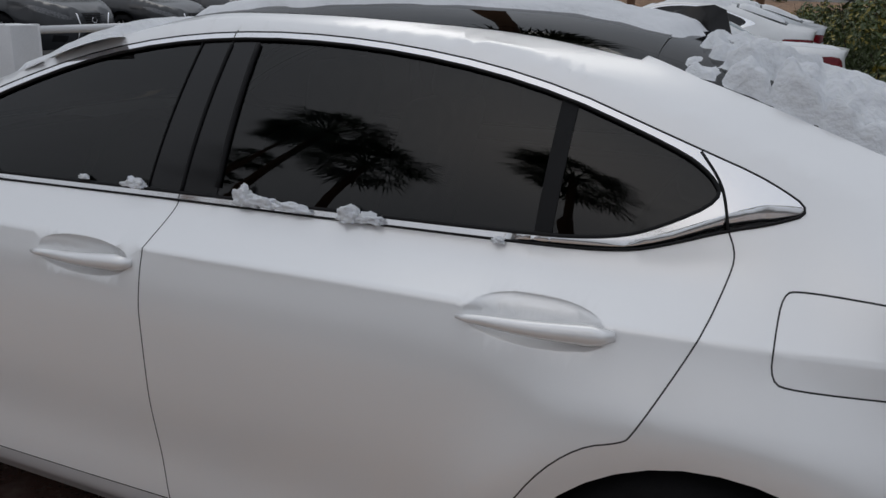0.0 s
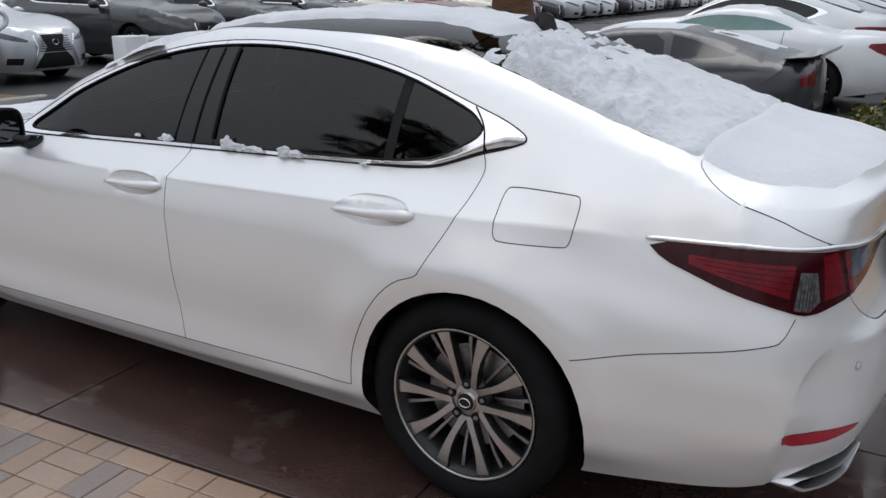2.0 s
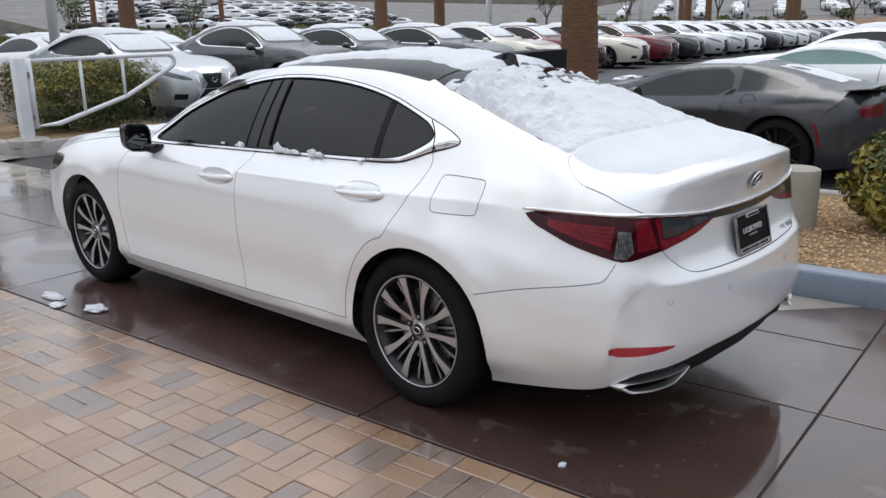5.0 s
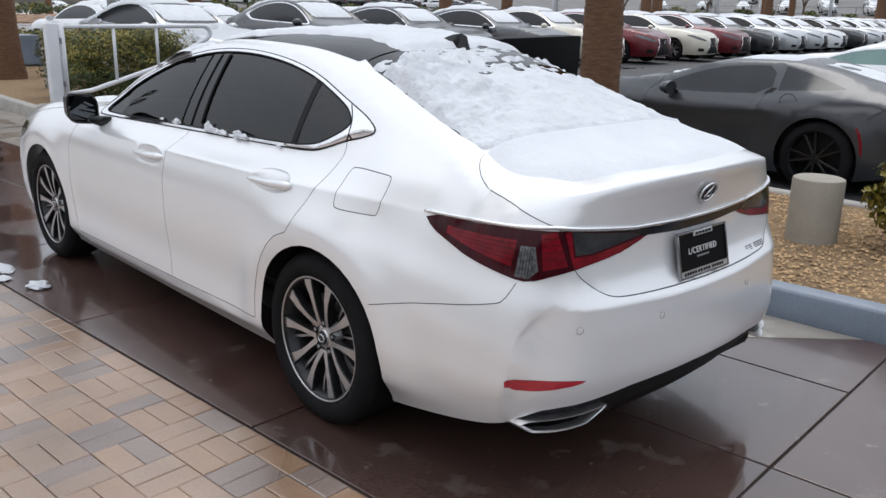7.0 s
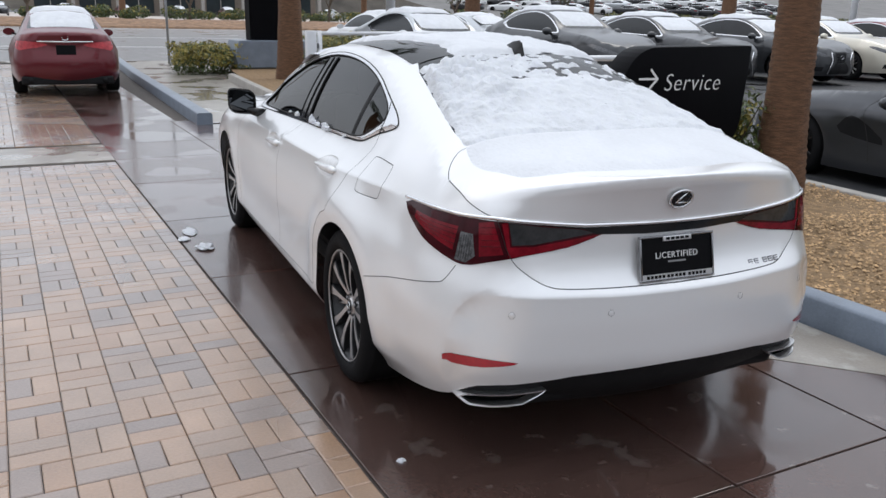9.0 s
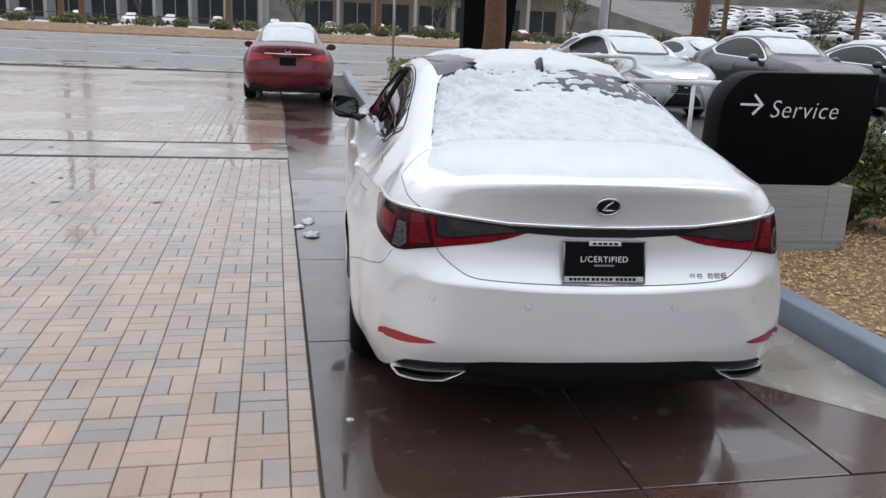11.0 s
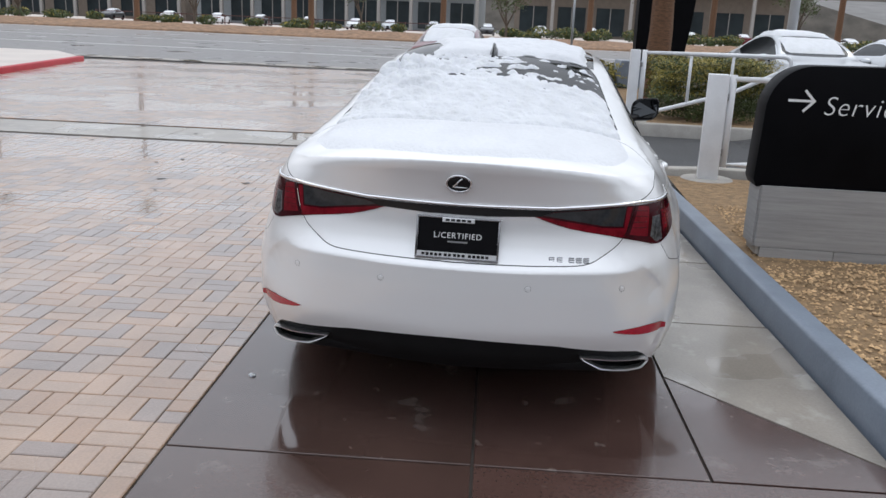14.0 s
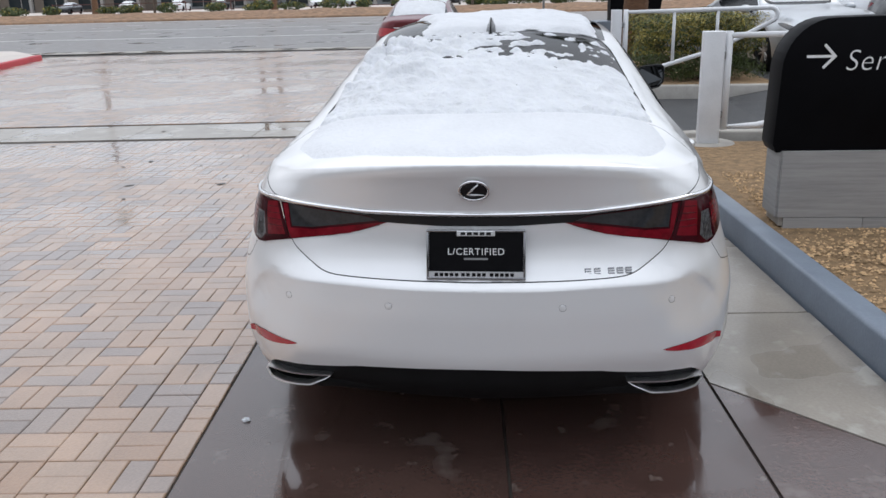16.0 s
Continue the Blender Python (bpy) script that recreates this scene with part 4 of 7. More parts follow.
    cap = part("hub_cap", lathe([(0.0, -h + 0.029), (0.026, -h + 0.030), (0.029, -h + 0.036)], 28, "y"), GLOSS_BLACK, barrel, "black hub cap with a chrome mark", smooth=40)
    part("cap_ring", tube([(0.019 * math.cos(a), -h + 0.028, 0.014 * math.sin(a)) for a in np.linspace(0, 6.283, 24, False)], 0.0022, 6, True), CHROME, barrel, smooth=60)
    for k in range(5):
        a = radians(90 - 72 * k)
        nut = lathe([(0.0, -h + 0.036), (0.007, -h + 0.036), (0.0095, -h + 0.041), (0.0095, -h + 0.075)], 6, "y")
        part("lug_nut", nut, mat_steel, barrel).location = (0.057 * math.cos(a), 0, 0.057 * math.sin(a))
        # a flat black disc paints the shade of the nut's recess
        part("nut_hole", lathe([(0.0, -h + 0.0385), (0.0165, -h + 0.0385)], 16, "y"), MATT_BLACK, barrel).location = (0.057 * math.cos(a), 0, 0.057 * math.sin(a))
    return barrel


mat_steel = mat("brake_steel", (0.32, 0.32, 0.33), 0.35, 0.9, var=0.2, scale=40)
for x in (REAR_AXLE, FRONT_AXLE):
    make_wheel(sedan, pose(x, -0.778, HUB))
    make_wheel(sedan, pose(x, 0.778, HUB, 0, 0, 180))
    for sgn in (-1, 1):
        bm = bmesh.new()
        arc = [(math.cos(a), math.sin(a)) for a in np.linspace(radians(-10), radians(190), 26)]
        outer = [bm.verts.new((x + 0.02 + 0.385 * c, sgn * 0.835, HUB + 0.385 * s)) for c, s in arc]
        innr = [bm.verts.new((x + 0.02 + 0.385 * c, sgn * 0.56, HUB + 0.385 * s)) for c, s in arc]
        for k in range(len(arc) - 1):
            bm.faces.new((outer[k], outer[k + 1], innr[k + 1], innr[k]))
        bm.faces.new(innr)
        part("wheel_housing", bm, MATT_BLACK, sedan, smooth=60)
part("underbody", box((4.1, 1.34, 0.14), pose(-1.46, 0, 0.27), 0.03), MATT_BLACK, sedan)

mat_mirror = mat("mirror_glass", (0.07, 0.075, 0.08), 0.03, 1.0, var=0.02)
# handles, mirrors and small fittings
for sgn, doors in ((1, 0), (-1, 1)):
    for s0, s1, z0, z1, door in ((-0.470, -0.178, .878, .890, rear_doors[doors]), (-1.538, -1.246, .841, .853, front_doors[doors])):
        bm = bmesh.new()
        line, rad = [], []
        for k in range(15):
            a = k / 14
            out = 0.002 + 0.030 * math.sin(math.pi * min(1, a * 0.97 + 0.03)) ** 0.6
            line.append(on_side(sedan_shell, s0 + (s1 - s0) * a, z0 + (z1 - z0) * a - 0.004 * math.sin(math.pi * a), out, sgn))
            rad.append(0.004 + 0.0175 * (a ** 0.6 if a < 0.88 else 0.93 * (1 - (a - 0.88) * 6)))
        add_tube(bm, line, rad, 14)
        part("door_handle", bm, PAINT, door, "pearl white pull handle", smooth=60)
    bm = bmesh.new()
    rows = []
    for x_, k in ((-2.165, 0.02), (-2.158, 0.62), (-2.13, 0.92), (-2.085, 1.0), (-2.055, 1.0)):
        rows.append([bm.verts.new((x_ + (0.03 * c if k > .9 else 0) , sgn * (-0.943 - 0.088 * k * (abs(c) ** 0.5) * math.copysign(1, c) + 0.012), 1.000 + 0.074 * k * (abs(s_) ** 0.5) * math.copysign(1, s_) + 0.022 * k * c)) for c, s_ in ((math.cos(a), math.sin(a)) for a in np.linspace(0, 6.2832, 28, False))])
    for a, b in zip(rows, rows[1:]):
        for k in range(28):
            f = bm.faces.new((a[k], a[(k + 1) % 28], b[(k + 1) % 28], b[k]))
    bm.faces.new(rows[0])
    bmesh.ops.recalc_face_normals(bm, faces=bm.faces)
    mirror = part("mirror", bm, GLOSS_BLACK, sedan, "gloss black door mirror housing", smooth=50)
    shell_part = mirror
    bm = bmesh.new()
    rim_pts = [v.co.copy() for v in shell_part.data.vertices[-28:]]
    mid_pt = sum(rim_pts, Vector()) / 28
    fvs = [bm.verts.new(mid_pt + (p - mid_pt) * 0.93 + Vector((-0.006 + 0.08 * (p.z - mid_pt.z), 0, 0))) for p in rim_pts]
    bm.faces.new(fvs)
    part("mirror_glass", bm, mat_mirror, mirror, "mirror glass")
    part("mirror_rim", tube([mid_pt + (p - mid_pt) * 0.985 for p in rim_pts], 0.006, 6, True), GLOSS_BLACK, mirror, smooth=60)
    part("mirror_foot", tube([(-2.06, sgn * -0.79, 0.915), (-2.09, sgn * -0.86, 0.935), (-2.11, sgn * -0.92, 0.955)], [0.035, 0.026, 0.03], 12), GLOSS_BLACK, mirror, smooth=60)

# tail: number plate, emblem, badge, sensors, exhausts
def tail_frame(y, z, out=0.0):
    """A pose on the tail whose z looks out of the panel and whose y looks up it."""
    order = np.argsort(sedan_shell.py)
    s_ = float(np.interp(-abs(y), sedan_shell.py[sedan_shell.px > 0.8], sedan_shell.sk[sedan_shell.px > 0.8]))
    p, q, r = on_side(sedan_shell, s_, z), on_side(sedan_shell, s_, z + 0.02), on_side(sedan_shell, min(s_ + 0.02, sedan_shell.s1), z)
    flip = 1 if y <= 0 else -1
    for v in (p, q, r):
        v.y *= flip
    up = (q - p).normalized()
    across = (r - p).normalized() * flip if (r - p).length > 1e-5 else Vector((0, 1, 0))
    n = across.cross(up).normalized()
    across = up.cross(n)
    m = Matrix((across, up, n)).transposed().to_4x4()
    m.translation = p + n * out
    return m


def lettering(text, size, material, parent, m, name="lettering", label="", depth=0.0008, space=1.0, lean=0.0, thin=0.0):
    cu = bpy.data.curves.new(name, "FONT")
    cu.body, cu.size, cu.extrude, cu.align_x, cu.align_y, cu.space_character, cu.shear, cu.offset = text, size, depth, "CENTER", "CENTER", space, lean, -thin
    tmp = new("tmp", cu)
    me = bpy.data.meshes.new_from_object(tmp.evaluated_get(bpy.context.evaluated_depsgraph_get()))
    bpy.data.objects.remove(tmp)
    me.materials.clear()
    me.materials.append(material)
    ob = new(name, me)
    if parent is not None:
        ob.parent = parent
    ob.matrix_local = m
    if label:
        tagged(ob, label=label)
    return ob


BADGE = mat("dark_chrome", (0.30, 0.30, 0.31), 0.2, 1.0, var=0.1)
BADGE_BRIGHT = mat("satin_chrome", (0.74, 0.74, 0.75), 0.36, 1.0, var=0.08, scale=12)
PLATE_BLACK = mat("plate_black", (0.005, 0.005, 0.006), 0.45, var=0.2, scale=20, spec=0.08)
pm = Matrix.Translation((1.036, 0.004, 0.7585)) @ Matrix(((0.0, -0.205, 0.979), (1.0, 0.0, 0.0), (0.0, 0.979, 0.205))).to_4x4()
plate = part("number_plate", box((0.296, 0.146, 0.004), None, 0.0015), PLATE_BLACK, sedan, "black plate in a chrome holder")
plate.matrix_local = pm
bm = bmesh.new()
for sx, sy, w, h in ((0, 0.0745, 0.312, 0.008), (0, -0.0745, 0.312, 0.008), (-0.152, 0, 0.007, 0.142), (0.152, 0, 0.007, 0.142)):
    add_box(bm, (w, h, 0.012), pose(sx, sy, 0.003), 0.002)
part("plate_holder", bm, BADGE, plate, "dark chrome plate holder", smooth=40)
lettering("L/CERTIFIED", 0.0300, WHITE_PRINT, plate, pose(0, 0.008, 0.0025), label="white capital letters", space=1.12)
part("printed_bar", box((0.075, 0.006, 0.001), pose(0, -0.014, 0.0027)), mat("grey_print", (0.25, 0.25, 0.25), 0.5), plate)
part("printed_bar", box((0.120, 0.017, 0.006), pose(0, 0.066, 0.007), 0.002), BADGE_BRIGHT, plate)
for k in range(5):
    part("printed_bar", box((0.015, 0.009, 0.002), pose(-0.040 + 0.020 * k, 0.066, 0.0098)), GLOSS_BLACK, plate)
part("printed_bar", box((0.296, 0.020, 0.003), pose(0, -0.0635, 0.005)), BADGE_BRIGHT, plate)
for k, w in enumerate((5, 2, 3, 5)):
    x0 = (-0.132, -0.048, -0.014, 0.042)[k]
    for j in range(w):
        part("printed_bar", box((0.0115, 0.0105, 0.002), pose(x0 + 0.0075 + 0.0160 * j, -0.0635, 0.0062)), GLOSS_BLACK, plate)

em = tail_frame(0, 0.966, 0.006)
emblem = part("emblem", lathe([(0.0, 0.004), (0.030, 0.003), (0.034, 0.0)], 36), GLOSS_BLACK, trunk_lid, "oval chrome-rimmed black emblem", smooth=40)
emblem.matrix_local = em @ Matrix.Diagonal((1.35, 0.98, 1, 1))
part("emblem_ring", tube([(0.0455 * math.cos(a), 0.0335 * math.sin(a), 0.004) for a in np.linspace(0, 6.2832, 40, False)], 0.0042, 8, True), CHROME, trunk_lid, smooth=60).matrix_local = em
part("emblem_stroke", tube([(0.014, 0.024, 0.006), (-0.004, 0.006, 0.006), (-0.020, -0.012, 0.006), (0.0, -0.0135, 0.006), (0.030, -0.0135, 0.006)], [0.002, 0.0035, 0.004, 0.0035, 0.002], 8), CHROME, trunk_lid, smooth=60).matrix_local = em
badge = part("badge", box((0.001, 0.001, 0.001)), BADGE, trunk_lid, "chrome badge of plain strokes")
badge.matrix_local = tail_frame(0.43, 0.702, 0.003)
for k, x in enumerate((-0.072, -0.043, 0.0, 0.027, 0.054)):
    bm = bmesh.new()
    for y_ in (-0.008, 0.0, 0.008):
        add_box(bm, (0.020, 0.0045, 0.004), pose(x, y_, 0), 0.0008)
    add_box(bm, (0.0035, 0.018, 0.003), pose(x - 0.009, 0, 0.0001), 0.0008)
    part("badge_stroke", bm, BADGE, badge)
for y, z in ((-0.62, .607), (0.62, .607), (-0.275, .597), (0.275, .597)):
    o = part("parking_sensor", lathe([(0.0, 0.0004), (0.0095, 0.0004), (0.0105, 0.0)], 20), PAINT, sedan, "round parking sensor", smooth=40)
    o.matrix_local = tail_frame(y, z, 0.0006)
    part("sensor_ring", tube([(0.0112 * math.cos(a), 0.0112 * math.sin(a), 0) for a in np.linspace(0, 6.28, 20, False)], 0.0004, 5, True), GAP_SHADE, o)
for sgn in (1, -1):
    corners = [(a, b - 0.009) for a, b in aft([(.925, .303), (.950, .316), (.985, .323), (1.10, .333), (1.245, .344), (1.225, .327), (1.165, .294), (1.05, .282), (.965, .281)])]
    outline = smooth_line(resample(corners, 0.02, True), 1, True)
    pts_o = [on_side(sedan_shell, a, 0.34, 0.007, sgn) for a, b in outline]
    for p_, (a, b) in zip(pts_o, outline):
        p_.z = b
    mid_pt = sum(pts_o, Vector()) / len(pts_o)
    n_o = len(pts_o)
    rings = [[mid_pt + Vector(((p - mid_pt).x * wide + dx, (p - mid_pt).y * wide, (p - mid_pt).z * tall)) for p in pts_o]
             for wide, tall, dx in ((1, 1, -0.05), (1, 1, -0.004), (0.985, 0.95, 0.005), (0.915, 0.76, 0.005), (0.905, 0.73, -0.003), (0.90, 0.72, -0.030))]
    bm = bmesh.new()
    vr = [[bm.verts.new(p) for p in ring] for ring in rings]
    for a_, b_ in zip(vr, vr[1:]):
        for k in range(n_o):
            bm.faces.new((a_[k], a_[(k + 1) % n_o], b_[(k + 1) % n_o], b_[k]))
    bmesh.ops.recalc_face_normals(bm, faces=bm.faces)
    ex = part("exhaust_finisher", bm, BADGE_BRIGHT, sedan, "brushed chrome trapezoid exhaust finisher", smooth=35)
    bm = bmesh.new()
    a_ = [bm.verts.new(p) for p in rings[-1]]
    b_ = [bm.verts.new(mid_pt + (p - mid_pt) * 0.72 + Vector((-0.07, 0.02 * sgn, 0))) for p in pts_o]
    for k in range(n_o):
        bm.faces.new((a_[k], a_[(k + 1) % n_o], b_[(k + 1) % n_o], b_[k]))
    bm.faces.new(b_)
    bmesh.ops.recalc_face_normals(bm, faces=bm.faces)
    part("exhaust_opening", bm, MATT_BLACK, ex, smooth=60)
diff = part("diffuser", box((0.10, 1.15, 0.10), pose(0.93, 0, 0.30), 0.03), MATT_BLACK, sedan)
bm = bmesh.new()
fin_rows = []
for a, h, w in ((0.0, 0.002, 0.034), (0.3, 0.022, 0.032), (0.6, 0.050, 0.026), (0.85, 0.066, 0.016), (1.0, 0.060, 0.006)):
    x = -0.35 + 0.20 * a
    zb = float(sedan_shell.top([x], [0])[0, 2])
    fin_rows.append([bm.verts.new((x + 0.02 * (1 - q) * a, sg * w * (1 - q * 0.8), zb - 0.004 + h * q)) for sg, q in ((-1, 0), (-1, .6), (-1, 1), (1, 1), (1, .6), (1, 0))])
for a, b in zip(fin_rows, fin_rows[1:]):
    for k in range(5):
        bm.faces.new((a[k], a[k + 1], b[k + 1], b[k]))
bm.faces.new(fin_rows[-1])
bmesh.ops.recalc_face_normals(bm, faces=bm.faces)
part("antenna_fin", bm, GLOSS_BLACK, sedan, "black shark-fin aerial", smooth=50)

# cabin
def seat(x, y, rz=0):
    base = part("seat", box((0.50, 0.50, 0.16), pose(x, y, 0.55, 0, -6, 0), 0.05, 3), BEIGE, sedan, "cream seat", smooth=60)
    part("seat_back", box((0.13, 0.48, 0.58), pose(x + 0.30, y, 0.84, 0, 14, 0), 0.05, 3), BEIGE, base, smooth=60)
    part("headrest", box((0.10, 0.26, 0.17), pose(x + 0.40, y, 1.20, 0, 8, 0), 0.04, 3), BEIGE, base, smooth=60)


seat(-1.40, -0.37)
seat(-1.40, 0.37)
bench = part("rear_bench", box((0.52, 1.26, 0.18), pose(-0.58, 0, 0.56, 0, -6, 0), 0.05, 3), BEIGE, sedan, "cream rear bench", smooth=60)
part("bench_back", box((0.14, 1.22, 0.52), pose(-0.24, 0, 0.80, 0, 24, 0), 0.05, 3), BEIGE, bench, smooth=60)
for y in (-0.38, 0.38):
    part("headrest", box((0.10, 0.26, 0.15), pose(-0.10, y, 1.12, 0, 14, 0), 0.04, 3), BEIGE, bench, smooth=60)
part("parcel_shelf", box((0.60, 1.2, 0.03), pose(0.26, 0, 1.02, 0, -4, 0), 0.01), CABIN, sedan)
part("dashboard", box((0.48, 1.38, 0.30), pose(-2.0, 0, 0.83, 0, 8, 0), 0.08, 3), CABIN, sedan, smooth=60)
part("cabin_floor", box((2.6, 1.4, 0.06), pose(-1.1, 0, 0.38)), CABIN, sedan)
part("steering_wheel", tube([(-1.72 + 0.06 * math.sin(a), -0.37 + 0.18 * math.cos(a), 0.92 + 0.17 * math.sin(a)) for a in np.linspace(0, 6.28, 28, False)], 0.014, 8, True), CABIN, sedan, smooth=60)
for sgn in (1, -1):
    for x0, x1 in ((-2.15, -1.24), (-1.2, -0.1)):
        part("door_card", box((x1 - x0, 0.06, 0.55), pose((x0 + x1) / 2, -0.70 * sgn, 0.66), 0.02), CABIN, sedan)

# ---- the other cars ------------------------------------------------------------------
def paint(name, color, metal=0.35, rough=0.3):
    return mat(name, color, rough, metal, var=0.06, scale=2, coat=0.5, bscale=600)


SILVER, GREY, BLACK, CREAM, RED, WHITE = (paint("silver_paint", (0.50, 0.52, 0.54), 0.6), paint("grey_paint", (0.032, 0.034, 0.038), 0.3, 0.3), paint("black_paint", (0.012, 0.013, 0.016), 0.2),
                                          paint("cream_paint", (0.62, 0.58, 0.49), 0.2), paint("red_paint", (0.12, 0.006, 0.012), 0.35), paint("white_paint", (0.74, 0.75, 0.76), 0.0))
COUPE_GREY = mat("soft_grey_paint", (0.052, 0.054, 0.060), 0.30, 0.45, var=0.06, scale=2, coat=0.3)
FAR_GLASS = mat("dark_car_glass", (0.014, 0.016, 0.018), 0.16, var=0.2, spec=0.35)
GREEN_GLASS = mat("green_car_glass", (0.10, 0.20, 0.18), 0.06, var=0.2, coat=0.5)


def plain_wheel(parent, m, radius, rim, width, metal):
    h = width / 2
    w = part("wheel", lathe([(rim, -h + 0.01), (rim + 0.004, -h - 0.004), (radius - 0.03, -h), (radius, -h + 0.03), (radius, h - 0.03), (radius - 0.03, h), (rim, h)], 24, "y"), TYRE, parent, smooth=50)
    w.matrix_local = m
    part("rim_dish", lathe([(0.0, 0.03), (rim - 0.02, 0.03), (rim - 0.012, -h + 0.016), (rim + 0.001, -h + 0.01)], 24, "y"), MATT_BLACK, w, smooth=50)
    bm = lathe([(0.0, -h + 0.014), (0.045, -h + 0.018), (0.065, -h + 0.05)], 16, "y")
    for k in range(10):
        add_box(bm, (0.026, 0.03, rim - 0.045), pose(0, 0, 0, 0, 36 * k + (5 if k % 2 else -5), 0) @ pose(0, -h + 0.035, 0.04 + (rim - 0.045) / 2), 0.004, 1)
    part("rim", bm, metal, w, "spoked alloy rim")
    return w


def plain_car(name, label, shell, lines, body_paint, axle, wheel=(0.33, 0.235, 0.22, 0.79), step=0.085, snow="", glass=FAR_GLASS, metal=ALLOY, front=True, group=""):
    """A car in the same manner with fewer lines: a dict of closed lines on the side and on the top."""
    root = thing(name, label, "car", group)
    sides = [(p, True) for k, p in lines["side"]] + [(circle(0.0, 0.335, wheel[0] + 0.045, 28), True), (circle(axle, 0.335, wheel[0] + 0.045, 28), True)]
    tops = [(p, True) for k, p in lines["top"]]
    pts_, nor_, fs_, cs_, gs_, ft_, ct_, gt_ = two_sheets(shell, sides, [(g_, False) for g_ in lines["gaps"]], tops, [], step, 0.004, lines["floor"])
    c1, c2 = np.array(["body"] * len(fs_), dtype=object), np.array(["body"] * len(ft_), dtype=object)
    for k, p in lines["side"]:
        c1[within(p, cs_)] = k
    c1[gs_] = "gap_shade"
    for a in (0.0, axle):
        c1[within(circle(a, 0.335, wheel[0] + 0.045, 28), cs_)] = "hole"
    for k, p in lines["top"]:
        c2[within(p, ct_)] = k
    t_, g_ = np.vstack([fs_, ft_]), np.r_[c1, c2]
    look_up = {"body": body_paint, "gap_shade": GAP_SHADE, "side_window": glass, "windscreen": glass, "back_window": glass, "tail_lamp": LENS_RED, "headlamp": LENS_CLEAR, "grille": MATT_BLACK,
               "trim": CHROME, "chrome_strip": CHROME, "lower_grille": MATT_BLACK, "air_intake": MATT_BLACK, "valance": MATT_BLACK, "marker_lamp": LENS_RED, "inner_lamp": LENS_RED, "side_vent": MATT_BLACK, "quarter_window": glass}
    flip = np.array([1, -1, 1])
    for k in dict.fromkeys(g_):
        if k == "hole":
            continue
        v, n, f = submesh(pts_, nor_, t_[g_ == k])
        if k in ("body", "windscreen", "back_window", "grille", "lower_grille", "gap_shade", "chrome_strip", "valance"):
            v, n, f = both_halves(v, n, f)
            link_mesh({"gap_shade": "panel_gap"}.get(k, k), v, f, look_up[k], root, "", n)
        else:
            link_mesh(k, v, f, look_up[k], root, "", n)
            link_mesh(k, v * flip, f[:, ::-1], look_up[k], root, "", n * flip)
    if snow:
        grid_snow(root, shell, snow)
    for x in (0.0, axle):
        plain_wheel(root, pose(x, -wheel[3], wheel[0]), *wheel[:3], metal)
        plain_wheel(root, pose(x, wheel[3], wheel[0], 0, 0, 180), *wheel[:3], metal)
    part("underbody", box((abs(axle) + 1.3, 1.5, 0.2), pose(axle / 2, 0, 0.28), 0.03), MATT_BLACK, root)
    for x in (0.0, axle):
        part("wheel_housing", box((0.84, 1.66, 0.42), pose(x, 0, 0.46), 0.05), MATT_BLACK, root)
    for sgn in (-1, 1):
        mx, my, mz = lines["mirror"]
        o = part("mirror", lathe([(0.0, -0.10), (0.055, -0.085), (0.075, -0.02), (0.07, 0.01), (0.0, 0.012)], 14, "x"), body_paint, root, smooth=60)
        o.matrix_local = pose(mx, sgn * (my + 0.11), mz) @ Matrix.Diagonal((1, 1.5, 0.95, 1))
        part("mirror_foot", tube([(mx, sgn * (my - 0.02), mz - 0.05), (mx, sgn * (my + 0.06), mz - 0.02)], 0.02, 6), MATT_BLACK, root)
    return root


def grid_snow(root, shell, where):
    """A layer of snow on the top of a car, over stretches of x, each with its half width and thickness."""
    for x0, x1, half, thick in where:
        verts, faces = [], []
        nx, ny = max(4, int((x1 - x0) / 0.07)), max(4, int(2 * half / 0.08))
        k0 = len(verts)
        xs, ys = np.linspace(x0, x1, nx + 1), np.linspace(-half, half, ny + 1)
        X, Y = np.meshgrid(xs, ys, indexing="ij")
        top = shell.top(X.ravel(), Y.ravel())
        for i, (x, y, z) in enumerate(zip(X.ravel(), Y.ravel(), top[:, 2])):
            a, b = (x - x0) / (x1 - x0), abs(y) / half
            edge = min(1, a * 8, (1 - a) * 8, (1 - b) * 6)
            nz = noise.noise((x * 4, y * 4, 3.1))
            verts.append((x, y, z - 0.006 + max(0, edge) ** 0.5 * thick * (1 + 0.45 * nz)))
        for i in range(nx):
            for j in range(ny):
                a = k0 + i * (ny + 1) + j
                faces.append((a, a + ny + 1, a + ny + 2, a + 1))
        link_mesh("snow_layer", verts, faces, SNOW, root, "thin white snow layer", smooth=True)


lot_lines = {
    "side": [("trim", dlo[::2]), ("side_window", dlo_in[::2]), ("tail_lamp", lamp), ("headlamp", smooth_line([(-3.28, .79), (-3.45, .735), (-3.85, .625), (-4.10, .60), (-4.05, .65), (-3.7, .745), (-3.45, .80)], 1, True)),
             ("grille", [(-4.9, .46), (-4.30, .46), (-4.36, .54), (-4.28, .70), (-4.9, .71)]), ("lower_grille", [(-4.9, .24), (-4.12, .24), (-4.20, .36), (-4.30, .455), (-4.9, .455)]),
             ("air_intake", [(-3.95, .30), (-3.72, .31), (-3.75, .40), (-3.98, .39)])],
    "top": [("windscreen", screen), ("back_window", rear_pane)],
    "gaps": [gap_doors[::2], gap_front[::2]], "floor": SF, "mirror": (-2.02, 0.82, 0.985)}
lot_shell = Shell(ES_PLAN, ES_SECTIONS, ES_CENTRE, ES_FLARES)
